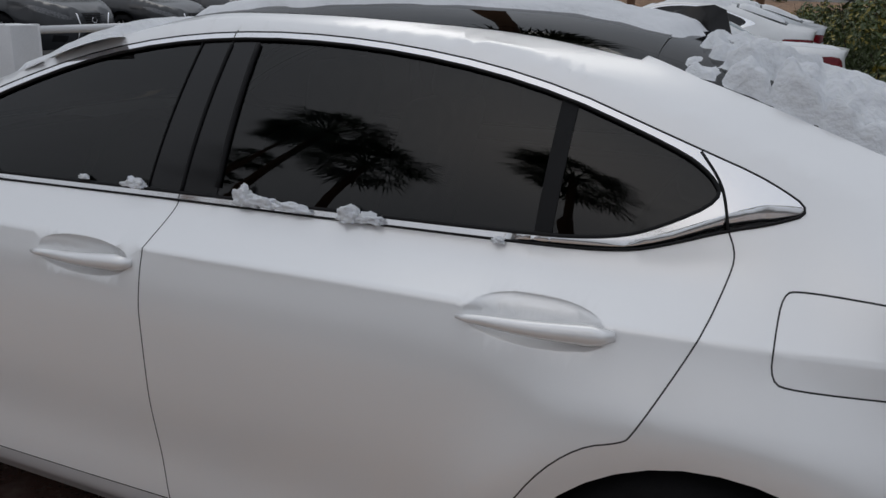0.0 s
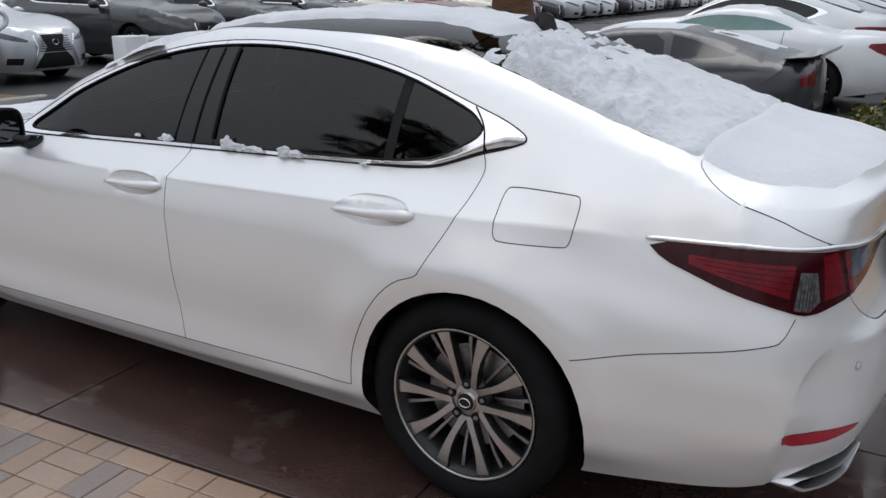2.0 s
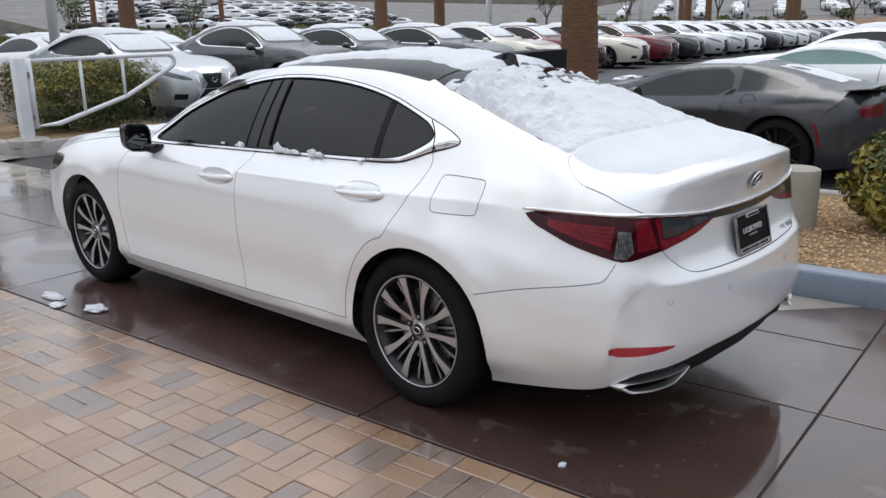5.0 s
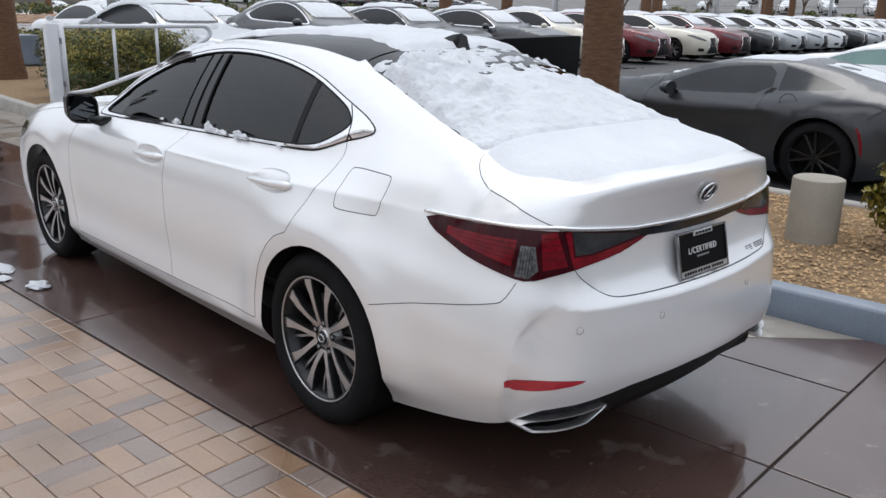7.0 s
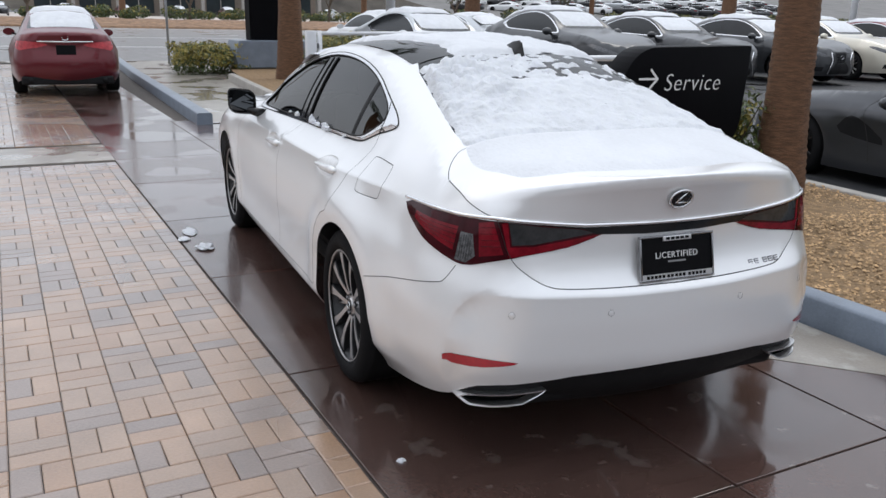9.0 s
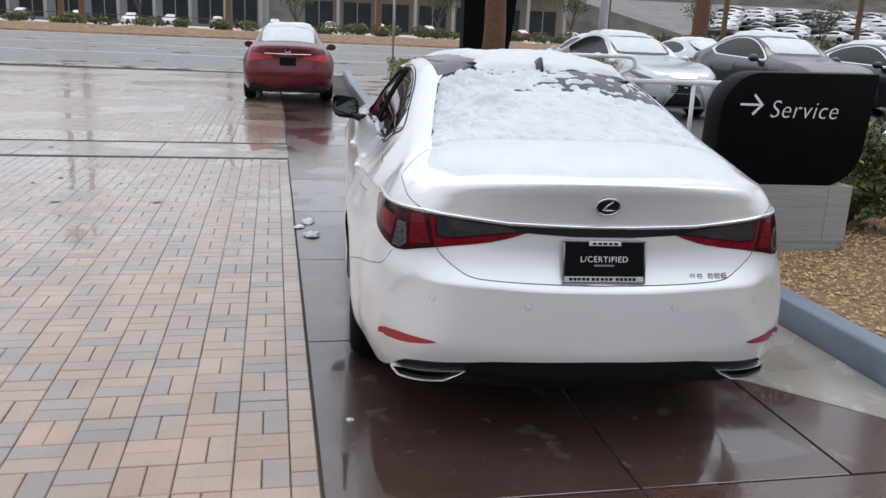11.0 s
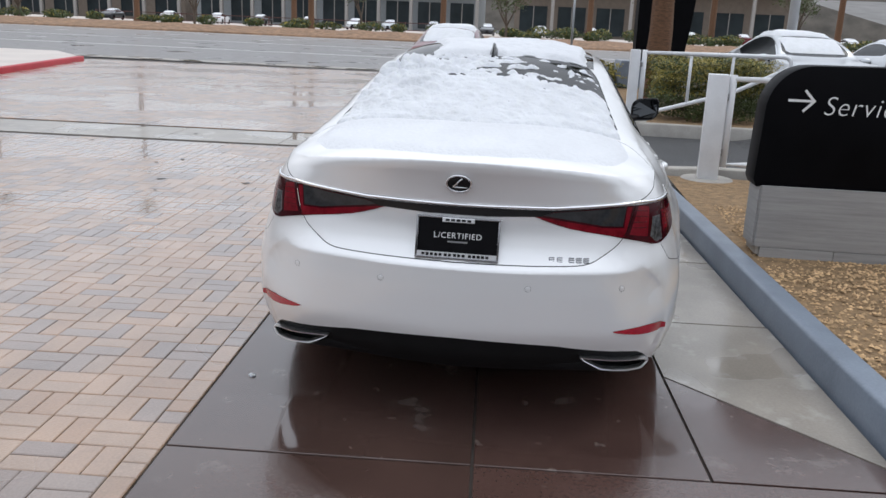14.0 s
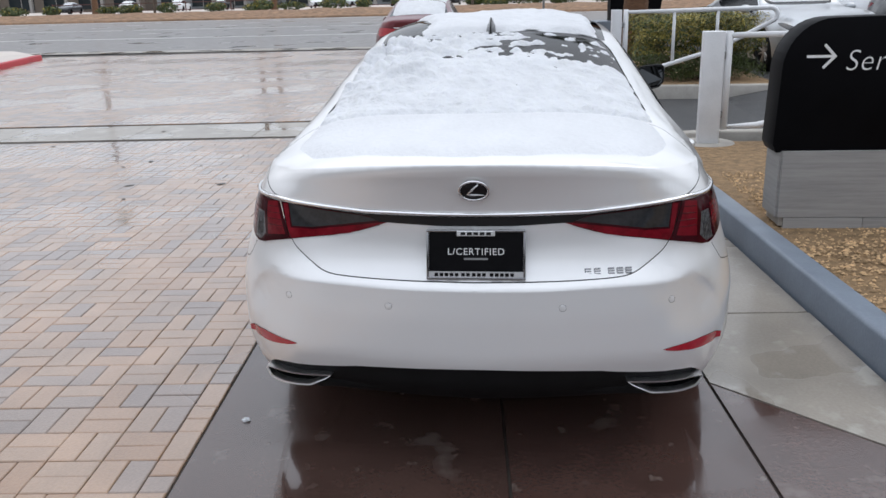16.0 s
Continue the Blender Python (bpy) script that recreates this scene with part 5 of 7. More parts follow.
LOT_SNOW = [(-2.08, -1.5, 0.55, 0.03), (-1.38, -0.3, 0.52, 0.05), (-0.2, 0.55, 0.5, 0.04)]
lot_car = plain_car("parked_sedan", "silver sedan with snow on roof and windscreen, parked in a row", lot_shell, lot_lines, SILVER, -2.87, snow=LOT_SNOW, group="parked row of sedans")
part("front_emblem", tube([(-3.893, 0.055 * math.cos(a), 0.60 + 0.04 * math.sin(a)) for a in np.linspace(0, 6.28, 16, False)], 0.007, 5, True), CHROME, lot_car)
for sgn in (-1, 1):
    part("grille_edge", tube([(-3.86, sgn * 0.42, .25), (-3.885, sgn * 0.34, .45), (-3.885, sgn * 0.31, .53), (-3.865, sgn * 0.37, .70)], 0.012, 6), CHROME, lot_car, "chrome grille edge", smooth=60)
for k in range(7):
    part("grille_slat", box((0.012, 0.58 - 0.02 * k, 0.012), pose(-3.895, 0, 0.48 + 0.033 * k)), GREY, lot_car)


def repaint(root, body_paint, label):
    """Gives a copied car another paint."""
    for o in root.children:
        if o.name.split(".")[0] in ("body", "mirror"):
            o.material_slots[0].link = "OBJECT"
            o.material_slots[0].material = body_paint
    return tagged(root, label)


PAINTS = {"silver": SILVER, "dark grey": GREY, "black": BLACK, "cream": CREAM, "dark red": RED, "white": WHITE}
random.seed(4)


def far_copy(m, tone, label, group):
    """A copy of the parked sedan without the small pieces of its wheels."""
    made = lot_car.copy()
    scene.collection.objects.link(made)
    made.matrix_world = m
    for c in lot_car.children:
        if c.name.split(".")[0] in ("grille_slat", "grille_edge", "front_emblem", "mirror_foot", "panel_gap", "air_intake", "wheel_housing"):
            continue
        q = c.copy()
        scene.collection.objects.link(q)
        q.parent = made
    repaint(made, PAINTS[tone], label)
    return tagged(made, group=group)


front_row = ["dark grey", "black", "dark grey", "cream", "dark red", "cream", "dark red", "black", "silver", "silver", "white", "black", "silver", "white", "silver", "dark grey", "black", "white", "silver", "black", "white", "silver"]
ROW_X, ROW_Y, ROW_STEP, ROW_Z = -14.2, 5.05, 2.92, 0.17
first_m = pose(ROW_X - 0.28, ROW_Y - 0.42, ROW_Z - 0.03, 0, 0, 187) @ Matrix.Diagonal((1, 1, 1.05, 1))
lot_car.matrix_world = first_m
for k, tone in enumerate(front_row):
    y = ROW_Y + ROW_STEP * (k + 1)
    tall = (1.06 if k == 0 else 1.0 + 0.03 * random.random())
    o = copy_thing(lot_car, pose(ROW_X - 0.11 * (y - ROW_Y) + random.uniform(-.15, .15), y, ROW_Z, 0, 0, 186 + random.uniform(-1.2, 1.2)) @ Matrix.Diagonal((1, 1, tall, 1)))
    repaint(o, PAINTS[tone], f"{tone} sedan with snowy roof and windscreen, parked in a row")
for k in range(16):
    y = 6.5 + 2.9 * k
    tone = random.choice(["white", "silver", "dark grey", "black", "white", "silver"])
    far_copy(pose(-19.4 - 0.11 * (y - 6), y, ROW_Z, 0, 0, 6 + random.uniform(-1.5, 1.5)), tone, f"{tone} snowy sedan in the second parked row", "second row of sedans")
# cars beside the planter, tails towards the lane
for k, (x, y, tone) in enumerate(((-1.15, 12.9, "white"), (-1.0, 15.9, "silver"), (-1.35, 18.8, "black"), (-1.3, 21.7, "white"), (-1.6, 24.6, "silver"), (-1.8, 27.5, "dark red"), (-2.1, 30.5, "white"), (-2.3, 33.5, "dark grey"), (-2.6, 36.5, "white"))):
    o = copy_thing(lot_car, pose(x + 0.1, y, 0, 0, 0, 4.6 + random.uniform(-1, 1)))
    repaint(o, PAINTS[tone], f"{tone} sedan dusted with snow, parked beside others")
    tagged(o, group="parked sedans by the lane")

# red sedan ahead
red_car = copy_thing(lot_car, pose(-14.12, -2.09, 0, 0, 0, 2.5))
red_car.name = "red_sedan"
repaint(red_car, RED, "dark red sedan with snow on its roof and back window")
BRIGHT_LENS = mat("bright_red_lens", (0.46, 0.05, 0.06), 0.2, var=0.35, scale=14)
for o in list(red_car.children):
    if o.name.split(".")[0] == "tail_lamp":
        o.material_slots[0].link = "OBJECT"
        o.material_slots[0].material = BRIGHT_LENS
    if o.name.split(".")[0] == "snow_layer":
        bpy.data.objects.remove(o)
grid_snow(red_car, lot_shell, [(-1.38, -0.25, 0.52, 0.05), (-0.2, 0.60, 0.53, 0.035)])
part("number_plate", box((0.01, 0.32, 0.16), pose(1.03, 0, 0.77, 0, -10, 0), 0.003), PLATE_BLACK, red_car, "dark plate in a pale holder")
part("plate_holder", tube([(1.035, -0.155, 0.70), (1.035, 0.155, 0.70), (1.012, 0.155, 0.845), (1.012, -0.155, 0.845)], 0.006, 6, True), CHROME, red_car)
part("chrome_strip", tube([(0.995, -0.45, .905), (1.015, 0, .90), (0.995, 0.45, .905)], 0.014, 6), CHROME, red_car, smooth=60)
part("front_emblem", tube([(1.03, 0.05 * math.cos(a), 0.965 + 0.036 * math.sin(a)) for a in np.linspace(0, 6.28, 16, False)], 0.006, 5, True), CHROME, red_car)
for sgn in (-1, 1):
    part("exhaust_tip", tube([(0.90, sgn * 0.60, 0.27), (1.04, sgn * 0.60, 0.27)], 0.045, 14), MATT_BLACK, red_car, smooth=60)
part("rear_valance", box((0.12, 1.5, 0.14), pose(0.96, 0, 0.27), 0.03), MATT_BLACK, red_car)

# low dark grey sports coupe beyond the planter
VC_PLAN = [(-3.70, 0), (-3.66, -.45), (-3.50, -.75), (-3.20, -.89), (-2.7, -.94), (-1.6, -.90), (-0.8, -.91), (-0.3, -.95), (0.3, -.95), (0.58, -.91), (0.72, -.80), (0.79, -.5), (0.82, 0)]
VC_SECTIONS = [
    (-4.20, [.15, .25, .32, .40, .46, .50, .54, .57, .60], [.12, .04, .0, .0, .01, .03, .05, .08, .12], "d"),
    (-3.30, [.15, .25, .35, .45, .55, .63, .70, .76, .80], [.05, .02, .0, .0, .01, .02, .04, .08, .14], "d"),
    (-2.71, [.15, .25, .36, .50, .62, .74, .83, .89, .91], [.88, .92, .93, .94, .94, .92, .88, .80, .70]),
    (-1.90, [.15, .25, .36, .50, .61, .71, .78, .83, .97], [.86, .88, .87, .865, .87, .88, .86, .80, .66]),
    (-1.30, [.15, .25, .36, .50, .61, .71, .78, .82, 1.14], [.86, .88, .87, .86, .865, .88, .86, .79, .54]),
    (-0.70, [.15, .25, .36, .50, .62, .73, .81, .86, 1.18], [.87, .89, .88, .87, .875, .89, .86, .79, .50]),
    (0.0, [.16, .25, .36, .50, .64, .77, .88, .95, 1.075], [.88, .92, .94, .95, .95, .935, .88, .78, .52]),
    (0.50, [.20, .28, .38, .50, .64, .77, .87, .92, .97], [.86, .89, .90, .90, .90, .885, .85, .77, .60]),
    (0.95, [.25, .33, .42, .52, .64, .76, .86, .90, .925], [.10, .03, .0, .0, .0, .01, .02, .04, .06], "d"),
    (1.70, [.25, .33, .42, .52, .64, .76, .86, .91, .945], [.10, .03, .0, .01, .02, .02, .02, .02, .02], "d")]
VC_CENTRE = [(-3.75, .57), (-3.3, .73), (-2.7, .85), (-2.0, .945), (-1.75, 1.0), (-1.3, 1.18), (-1.0, 1.225), (-0.6, 1.228), (-0.2, 1.175), (0.3, 1.05), (0.6, .975), (0.83, .95)]
vc_shell = Shell(VC_PLAN, VC_SECTIONS, VC_CENTRE, [(0.0, 0.335, 0.43, 0.02, 0.08), (-2.71, 0.335, 0.42, 0.015, 0.08)])
vc_lines = {
    "side": [("side_window", smooth_line([(-1.90, .848), (-1.62, .985), (-1.28, 1.10), (-0.95, 1.138), (-0.66, 1.148), (-0.58, .895), (-1.2, .852)], 1, True)), ("quarter_window", [(-0.52, .925), (-0.58, 1.148), (-0.30, 1.10), (0.12, .985), (0.0, .96)]),
             ("tail_lamp", [(0.80, .72), (1.04, .71), (1.04, .84), (0.82, .83)]), ("inner_lamp", [(1.07, .71), (1.30, .70), (1.30, .83), (1.07, .84)]), ("marker_lamp", smooth_line([(0.405, .42), (0.43, .42), (0.40, .60), (0.35, .68), (0.335, .66), (0.375, .58)], 1, True)),
             ("valance", [(0.9, .2), (1.9, .2), (1.9, .47), (1.3, .47), (1.2, .56), (1.0, .52)]), ("headlamp", [(-3.4, .68), (-3.1, .78), (-3.0, .80), (-3.2, .70)]),
             ("air_intake", smooth_line([(-2.25, .55), (-2.1, .72), (-1.95, .70), (-1.6, .46), (-1.9, .48)], 1, True)), ("side_vent", [(-0.66, .885), (-0.60, .95), (-0.54, .95), (-0.57, .90)])],
    "top": [("windscreen", smooth_line([(-1.80, -.4), (-1.80, .3), (-1.62, .62), (-1.22, .49), (-1.20, .2), (-1.20, -.4)], 1, True)), ("back_window", smooth_line([(-0.42, -.4), (-0.42, .38), (0.40, .44), (0.55, .25), (0.58, -.4)], 1, True))],
    "gaps": [smooth_line([(-0.60, .95), (-0.62, .90), (-0.66, .60), (-0.72, .28)], 1), smooth_line([(-1.86, .90), (-1.95, .8), (-1.85, .5), (-1.80, .28)], 1), [(0.42, .75), (0.62, .90)]],
    "floor": [(-4.6, .16), (0.3, .16), (0.6, .22), (2.0, .26)], "mirror": (-1.60, 0.80, 0.88)}
coupe = plain_car("sports_coupe", "low dark grey sports coupe with black wheels, dusted with snow", vc_shell, vc_lines, COUPE_GREY, -2.71, wheel=(0.345, 0.255, 0.28, 0.79), step=0.06,
                  snow=[(-3.4, -1.9, 0.5, 0.02), (-1.15, -0.45, 0.46, 0.014), (-0.35, 0.5, 0.36, 0.007)], metal=GLOSS_BLACK)
coupe.matrix_world = pose(-0.88, 6.22, -0.06, 0, 0, 0.6)
part("spoiler", prism([(0.55, .965), (0.86, .985), (0.88, 1.03), (0.80, 1.0), (0.55, .975)], 1.5, None, 0.006), GLOSS_BLACK, coupe, "black lip spoiler")
for sgn in (-1, 1):
    bm = bmesh.new()
    part("fuel_flap" if sgn < 0 else "round_flap", tube([(-0.33 + 0.085 * math.cos(a), sgn * 0.892, 0.83 + 0.085 * math.sin(a)) for a in np.linspace(0, 6.28, 24, False)], 0.004, 5, True), GAP_SHADE, coupe)
    bm.free()
# white roadster with a hard top beside it
SL_CENTRE = [(-3.95, .64), (-3.75, .74), (-3.5, .82), (-3.0, .90), (-2.4, .96), (-2.1, 1.0), (-1.7, 1.18), (-1.4, 1.27), (-1.1, 1.305), (-0.75, 1.30), (-0.45, 1.22), (-0.1, 1.06), (0.15, .99), (0.55, .975), (0.85, .96), (1.05, .93)]
SL_SECTIONS = [k if k[0] < -2.2 or k[0] > 0.25 else (k[0], k[1][:8] + [dict([(-1.90, 1.09), (-1.55, 1.20), (-1.20, 1.25), (-0.60, 1.185), (-0.20, 1.035), (0.10, .985)]).get(k[0], .99)], k[2][:8] + [dict([(-1.90, .67), (-1.55, .60), (-1.20, .57), (-0.60, .585), (-0.20, .68), (0.10, .71)])[k[0]]]) if k[0] > -2.2 else k for k in ES_SECTIONS]
SL_SECTIONS = [(k[0], [min(z, .93 + .008 * i) if (k[0] > -0.1 and i > 5 and k[0] < 0.2) else z for i, z in enumerate(k[1])], *k[2:]) for k in SL_SECTIONS]
SL_SECTIONS = [(k[0], k[1][:6] + [.88, .93, .965], *k[2:]) if 0.2 < k[0] < 0.6 else (k[0], k[1][:6] + [.86, .91, .945], *k[2:]) if k[0] >= 0.6 else k for k in SL_SECTIONS]
sl_shell = Shell(ES_PLAN, SL_SECTIONS, SL_CENTRE, ES_FLARES)
sl_lines = dict(lot_lines, side=[("side_window", smooth_line([(-2.08, .985), (-1.9, 1.06), (-1.55, 1.165), (-1.2, 1.20), (-0.7, 1.16), (-0.30, 1.03), (-0.35, 1.0)], 1, True)), ("tail_lamp", smooth_line([(.55, .86), (.80, .72), (1.05, .68), (1.10, .80), (.95, .88)], 1, True))],
                top=[("windscreen", smooth_line([(-2.05, -.4), (-2.05, .4), (-1.9, .6), (-1.50, .53), (-1.46, -.4)], 1, True)), ("back_window", smooth_line([(-0.62, -.4), (-0.62, .42), (-0.12, .5), (-0.08, -.4)], 1, True))], gaps=[smooth_line([(-0.42, .99), (-0.42, .7), (-0.48, .3)], 1)])
roadster = plain_car("white_roadster", "white two-seat roadster with greenish glass and wedge red lamps", sl_shell, sl_lines, WHITE, -2.87, snow=[(-1.35, -0.8, 0.5, 0.02), (0.2, 0.95, 0.55, 0.015)], glass=GREEN_GLASS)
roadster.matrix_world = pose(-0.62, 9.95, 0, 0, 0, 3.0)

# ---- sign, gates, palms, planting ---------------------------------------------------------
TH = 4.6
LOT = pose(0, 0, 0, 0, 0, TH)
SIGN_BLACK = mat("sign_black", (0.004, 0.004, 0.005), 0.45, var=0.2, scale=5, spec=0.05)
STONE_TILE = stretched(mat("grey_stone_tile", (0.32, 0.315, 0.31), 0.5, var=0.22, scale=3, bump=0.0006, bscale=20, rand=0.2), 0.6, 0.6, 14)
WHITE_METAL = mat("white_painted_steel", (0.74, 0.75, 0.77), 0.4, var=0.07, scale=5, bump=0.0004, bscale=90)
BLUE_GREY = mat("blue_grey_painted_concrete", (0.19, 0.225, 0.275), 0.38, var=0.16, scale=4, bump=0.0012, bscale=70)
CONCRETE = mat("bare_concrete", (0.36, 0.34, 0.31), 0.75, var=0.16, scale=5, bump=0.001, bscale=60)
BOLLARD = mat("bollard_concrete", (0.34, 0.31, 0.26), 0.8, var=0.12, scale=6, bump=0.0015, bscale=90)

sign = thing("service_sign", "black service sign on a grey stone-tiled base in gravel", "sign", at=pose(-1.86, 2.225, 0.10, 0, 0, 1.5) @ Matrix.Diagonal((1, 0.925, 0.98, 1)))


def panel_outline():
    p = [(-0.60, 0.47), (-0.625, 0.52), (-0.61, 0.95)]
    p += [(-0.30 + 0.31 * math.cos(a), 0.975 + 0.31 * math.sin(a)) for a in np.linspace(math.pi, math.pi / 2, 10)]
    p += [(0.64, 1.30), (0.645, 1.28), (0.61, 0.80)]
    p += [(0.29 + 0.32 * math.cos(a), 0.78 + 0.31 * math.sin(a)) for a in np.linspace(0, -math.pi / 2, 8)]
    return p


face = part("sign_panel", prism(panel_outline(), 0.24, pose(0, 0, 0, 0, 0, 90), 0.006), SIGN_BLACK, sign, "gloss black panel with swept corners", smooth=30)
letter_m = Matrix(((0, 0, 1, 0.1225), (1, 0, 0, 0), (0, 1, 0, 0), (0, 0, 0, 1)))
lettering("Service", 0.180, WHITE_PRINT, sign, Matrix.Translation((0, 0.060, 1.025)) @ letter_m, label="white lettering", depth=0.001, space=1.08, lean=0.2, thin=0.0028)
bm = bmesh.new()
add_box(bm, (0.004, 0.165, 0.016), pose(0.123, -0.380, 1.058))
add_box(bm, (0.004, 0.105, 0.017), pose(0.1235, -0.320, 1.090, -45, 0, 0))
add_box(bm, (0.004, 0.105, 0.017), pose(0.1237, -0.320, 1.026, 45, 0, 0))
part("arrow", bm, WHITE_PRINT, sign, "white arrow")
part("base_core", box((0.25, 1.09, 0.47), pose(0, 0, 0.235)), CONCRETE, sign)
for y0, y1, z0, z1 in ((-0.56, 0.36, 0.055, 0.475), (0.363, 0.56, 0.055, 0.475), (-0.52, 0.0, -0.02, 0.052), (0.003, 0.50, -0.02, 0.052)):
    part("stone_tile", box((0.03, y1 - y0, z1 - z0), pose(0.125, (y0 + y1) / 2, (z0 + z1) / 2), 0.002, 1), STONE_TILE, sign)
for y in (-0.56, 0.56):
    part("stone_tile", box((0.26, 0.03, 0.42), pose(-0.01, y, 0.265), 0.002, 1), STONE_TILE, sign)
part("base_top", box((0.28, 1.13, 0.012), pose(0, 0, 0.476), 0.002, 1), STONE_TILE, sign)
part("base_plinth", box((0.22, 1.04, 0.12), pose(0, 0, 0.0)), STONE_TILE, sign)

# gate leaves of white tube on square posts
def gate(at, label, post_h=1.10, wide=0.15):
    g = thing("barrier_gate", label, "gate", "swing barrier gates", at=at)
    part("post", box((wide, wide, post_h), pose(0, 0, post_h / 2), 0.008), WHITE_METAL, g, "square white steel post", smooth=40)
    part("post_footing", lathe([(0, 0.045), (0.25, 0.045), (0.27, 0.03), (0.27, -0.05), (0, -0.05)], 28), CONCRETE, g, "round concrete footing", smooth=40)
    h = post_h
    ring = [(0, 0.14, h - 0.04), (0, 1.2, h - 0.03), (0, 2.18, h - 0.02)] + [(0, 2.22 + 0.11 * math.cos(a), h - 0.12 + 0.10 * math.sin(a)) for a in np.linspace(math.pi / 2, -math.pi / 3, 8)] + [(0, 1.5, 0.52), (0, 0.55, 0.235), (0, 0.45, 0.21), (0, 0.14, 0.20)]
    part("leaf_frame", tube(ring, 0.033, 10, True), WHITE_METAL, g, "bent white tube frame", smooth=60)
    part("hinge_bar", tube([(0, 0.14, 0.17), (0, 0.14, h)], 0.038, 10), WHITE_METAL, g, smooth=60)
    for y, z in ((0.85, 0.325), (1.48, 0.515)):
        part("leaf_bar", tube([(0, y, z), (0, y, h - 0.035)], 0.024, 8), WHITE_METAL, g, smooth=60)
    for z in (0.32, h - 0.22):
        part("hinge", box((0.07, 0.05, 0.07), pose(0.03, 0.09, z), 0.006), mat_steel, g)
    return g


gate(pose(-9.62, 1.44, 0.15, 0, 0, 0), "open white tube barrier gate before the hedge", 1.12)
gate(pose(-4.86, 1.90, 0.05, 0, 0, -6), "white tube barrier gate behind the sign", 1.10, 0.20)

# palms
BARK = stretched(mat("palm_bark", (0.140, 0.072, 0.038), 0.85, var=0.42, scale=3, bump=0.010, bscale=9), 3, 3, 17)
FROND = mat("palm_frond", (0.045, 0.075, 0.03), 0.55, var=0.35, scale=4, island=0.5)


def palm(name, x, y, height, radius, crown=True, group="palms", z=0.0, label="tall palm with a rough brown fibrous trunk"):
    t = thing(name, label, "palm tree", group, at=pose(x, y, z))
    rnd = random.Random(int(x * 31 + y * 17))
    bm = bmesh.new()
    seg, rings = 26, max(30, int(height / (0.032 if abs(x) + abs(y) < 22 else 0.2)))
    last = None
    for i in range(rings + 1):
        h = height * i / rings
        r = radius * (1 - 0.32 * (h / height) + 0.42 * math.exp(-h / 0.7))
        r *= 1 + (0.022 if i % 2 else -0.014)
        row = []
        for k in range(seg):
            a = 2 * math.pi * k / seg
            q = r * (1 + 0.07 * noise.noise((math.cos(a) * 2.4, math.sin(a) * 2.4, h * 2.2 + x)) + 0.03 * noise.noise((math.cos(a) * 9, math.sin(a) * 9, h * 14)))
            row.append(bm.verts.new((q * math.cos(a), q * math.sin(a), h - 0.08)))
        if last:
            for k in range(seg):
                bm.faces.new((last[k], last[(k + 1) % seg], row[(k + 1) % seg], row[k]))
        last = row
    bm.faces.new(last)
    part("trunk", bm, BARK, t, smooth=35)
    if crown:
        verts, faces = [], []
        for k in range(64):
            az, el = rnd.uniform(0, 6.28), rnd.uniform(-50, 75)
            stem = rnd.uniform(0.7, 1.2)
            d = Vector((math.cos(az) * math.cos(radians(el)), math.sin(az) * math.cos(radians(el)), math.sin(radians(el))))
            hub_ = Vector((0, 0, height - 0.1)) + d * stem
            side = d.cross(Vector((0, 0, 1))).normalized()
            nrm = side.cross(d)
            b0 = len(verts)
            verts += [Vector((0, 0, height - 0.2)) + side * 0.03, Vector((0, 0, height - 0.2)) - side * 0.03, hub_ - side * 0.02, hub_ + side * 0.02]
            faces.append((b0, b0 + 1, b0 + 2, b0 + 3))
            for j in range(17):
                a = radians(-100 + 200 * j / 16 + rnd.uniform(-4, 4))
                ln = rnd.uniform(0.7, 1.0) * (1 - 0.25 * abs(j - 8) / 8)
                e = d * math.cos(a) + side * math.sin(a)
                w = side * math.cos(a) - d * math.sin(a)
                tip = hub_ + e * ln + Vector((0, 0, -0.30 * ln)) - nrm * 0.05
                mid_ = hub_ + e * ln * 0.6
                b0 = len(verts)
                verts += [hub_, mid_ + w * 0.025, tip, mid_ - w * 0.025]
                faces.append((b0, b0 + 1, b0 + 2, b0 + 3))
        link_mesh("crown", verts, faces, FROND, t, "fan-shaped green fronds")
    return t


palm("palm", -2.21, 3.70, 7.5, 0.172, z=0.10)
palm("palm", -14.95, 2.35, 8.0, 0.24, z=0.12)
for x, y in ((-26.5, 12), (-24.5, 22.5), (-27.5, 29.5), (-24.0, 36.5), (-29, 45), (-27, 56), (-31, 68), (-22, 64)):
    palm("palm", x, y, 8.5, 0.30)
for x, y, h in ((-15.0, -17.0, 16.0), (-9.4, -11.2, 11.4), (-8.0, -11.8, 9.4), (-4.0, -12.2, 13.0), (-1.0, -13.6, 11.0), (3.0, -12.5, 12.5), (-19.5, -22.0, 15.0), (-24.0, -27.0, 14.0)):
    palm("palm", x, y, h, 0.13, group="palms across the drive")

def bollard(x, y, z, r, h, label):
    bm = lathe([(0.0, h), (r - 0.02, h), (r - 0.004, h - 0.008), (r, h - 0.025), (r, 0.0), (0, 0)], 32)
    o = part("bollard", bm, BOLLARD, None, smooth=40)
    o.location = (x, y, z)
    return tagged(o, label, "bollard", "concrete bollards")


bollard(0.13, 3.07, 0.08, 0.167, 0.44, "round tan concrete bollard standing in gravel")
bollard(-15.4, 3.35, 0.12, 0.20, 0.78, "round concrete bollard beside the palm")
bollard(-12.6, 2.45, 0.12, 0.20, 0.75, "round concrete bollard behind the gate")

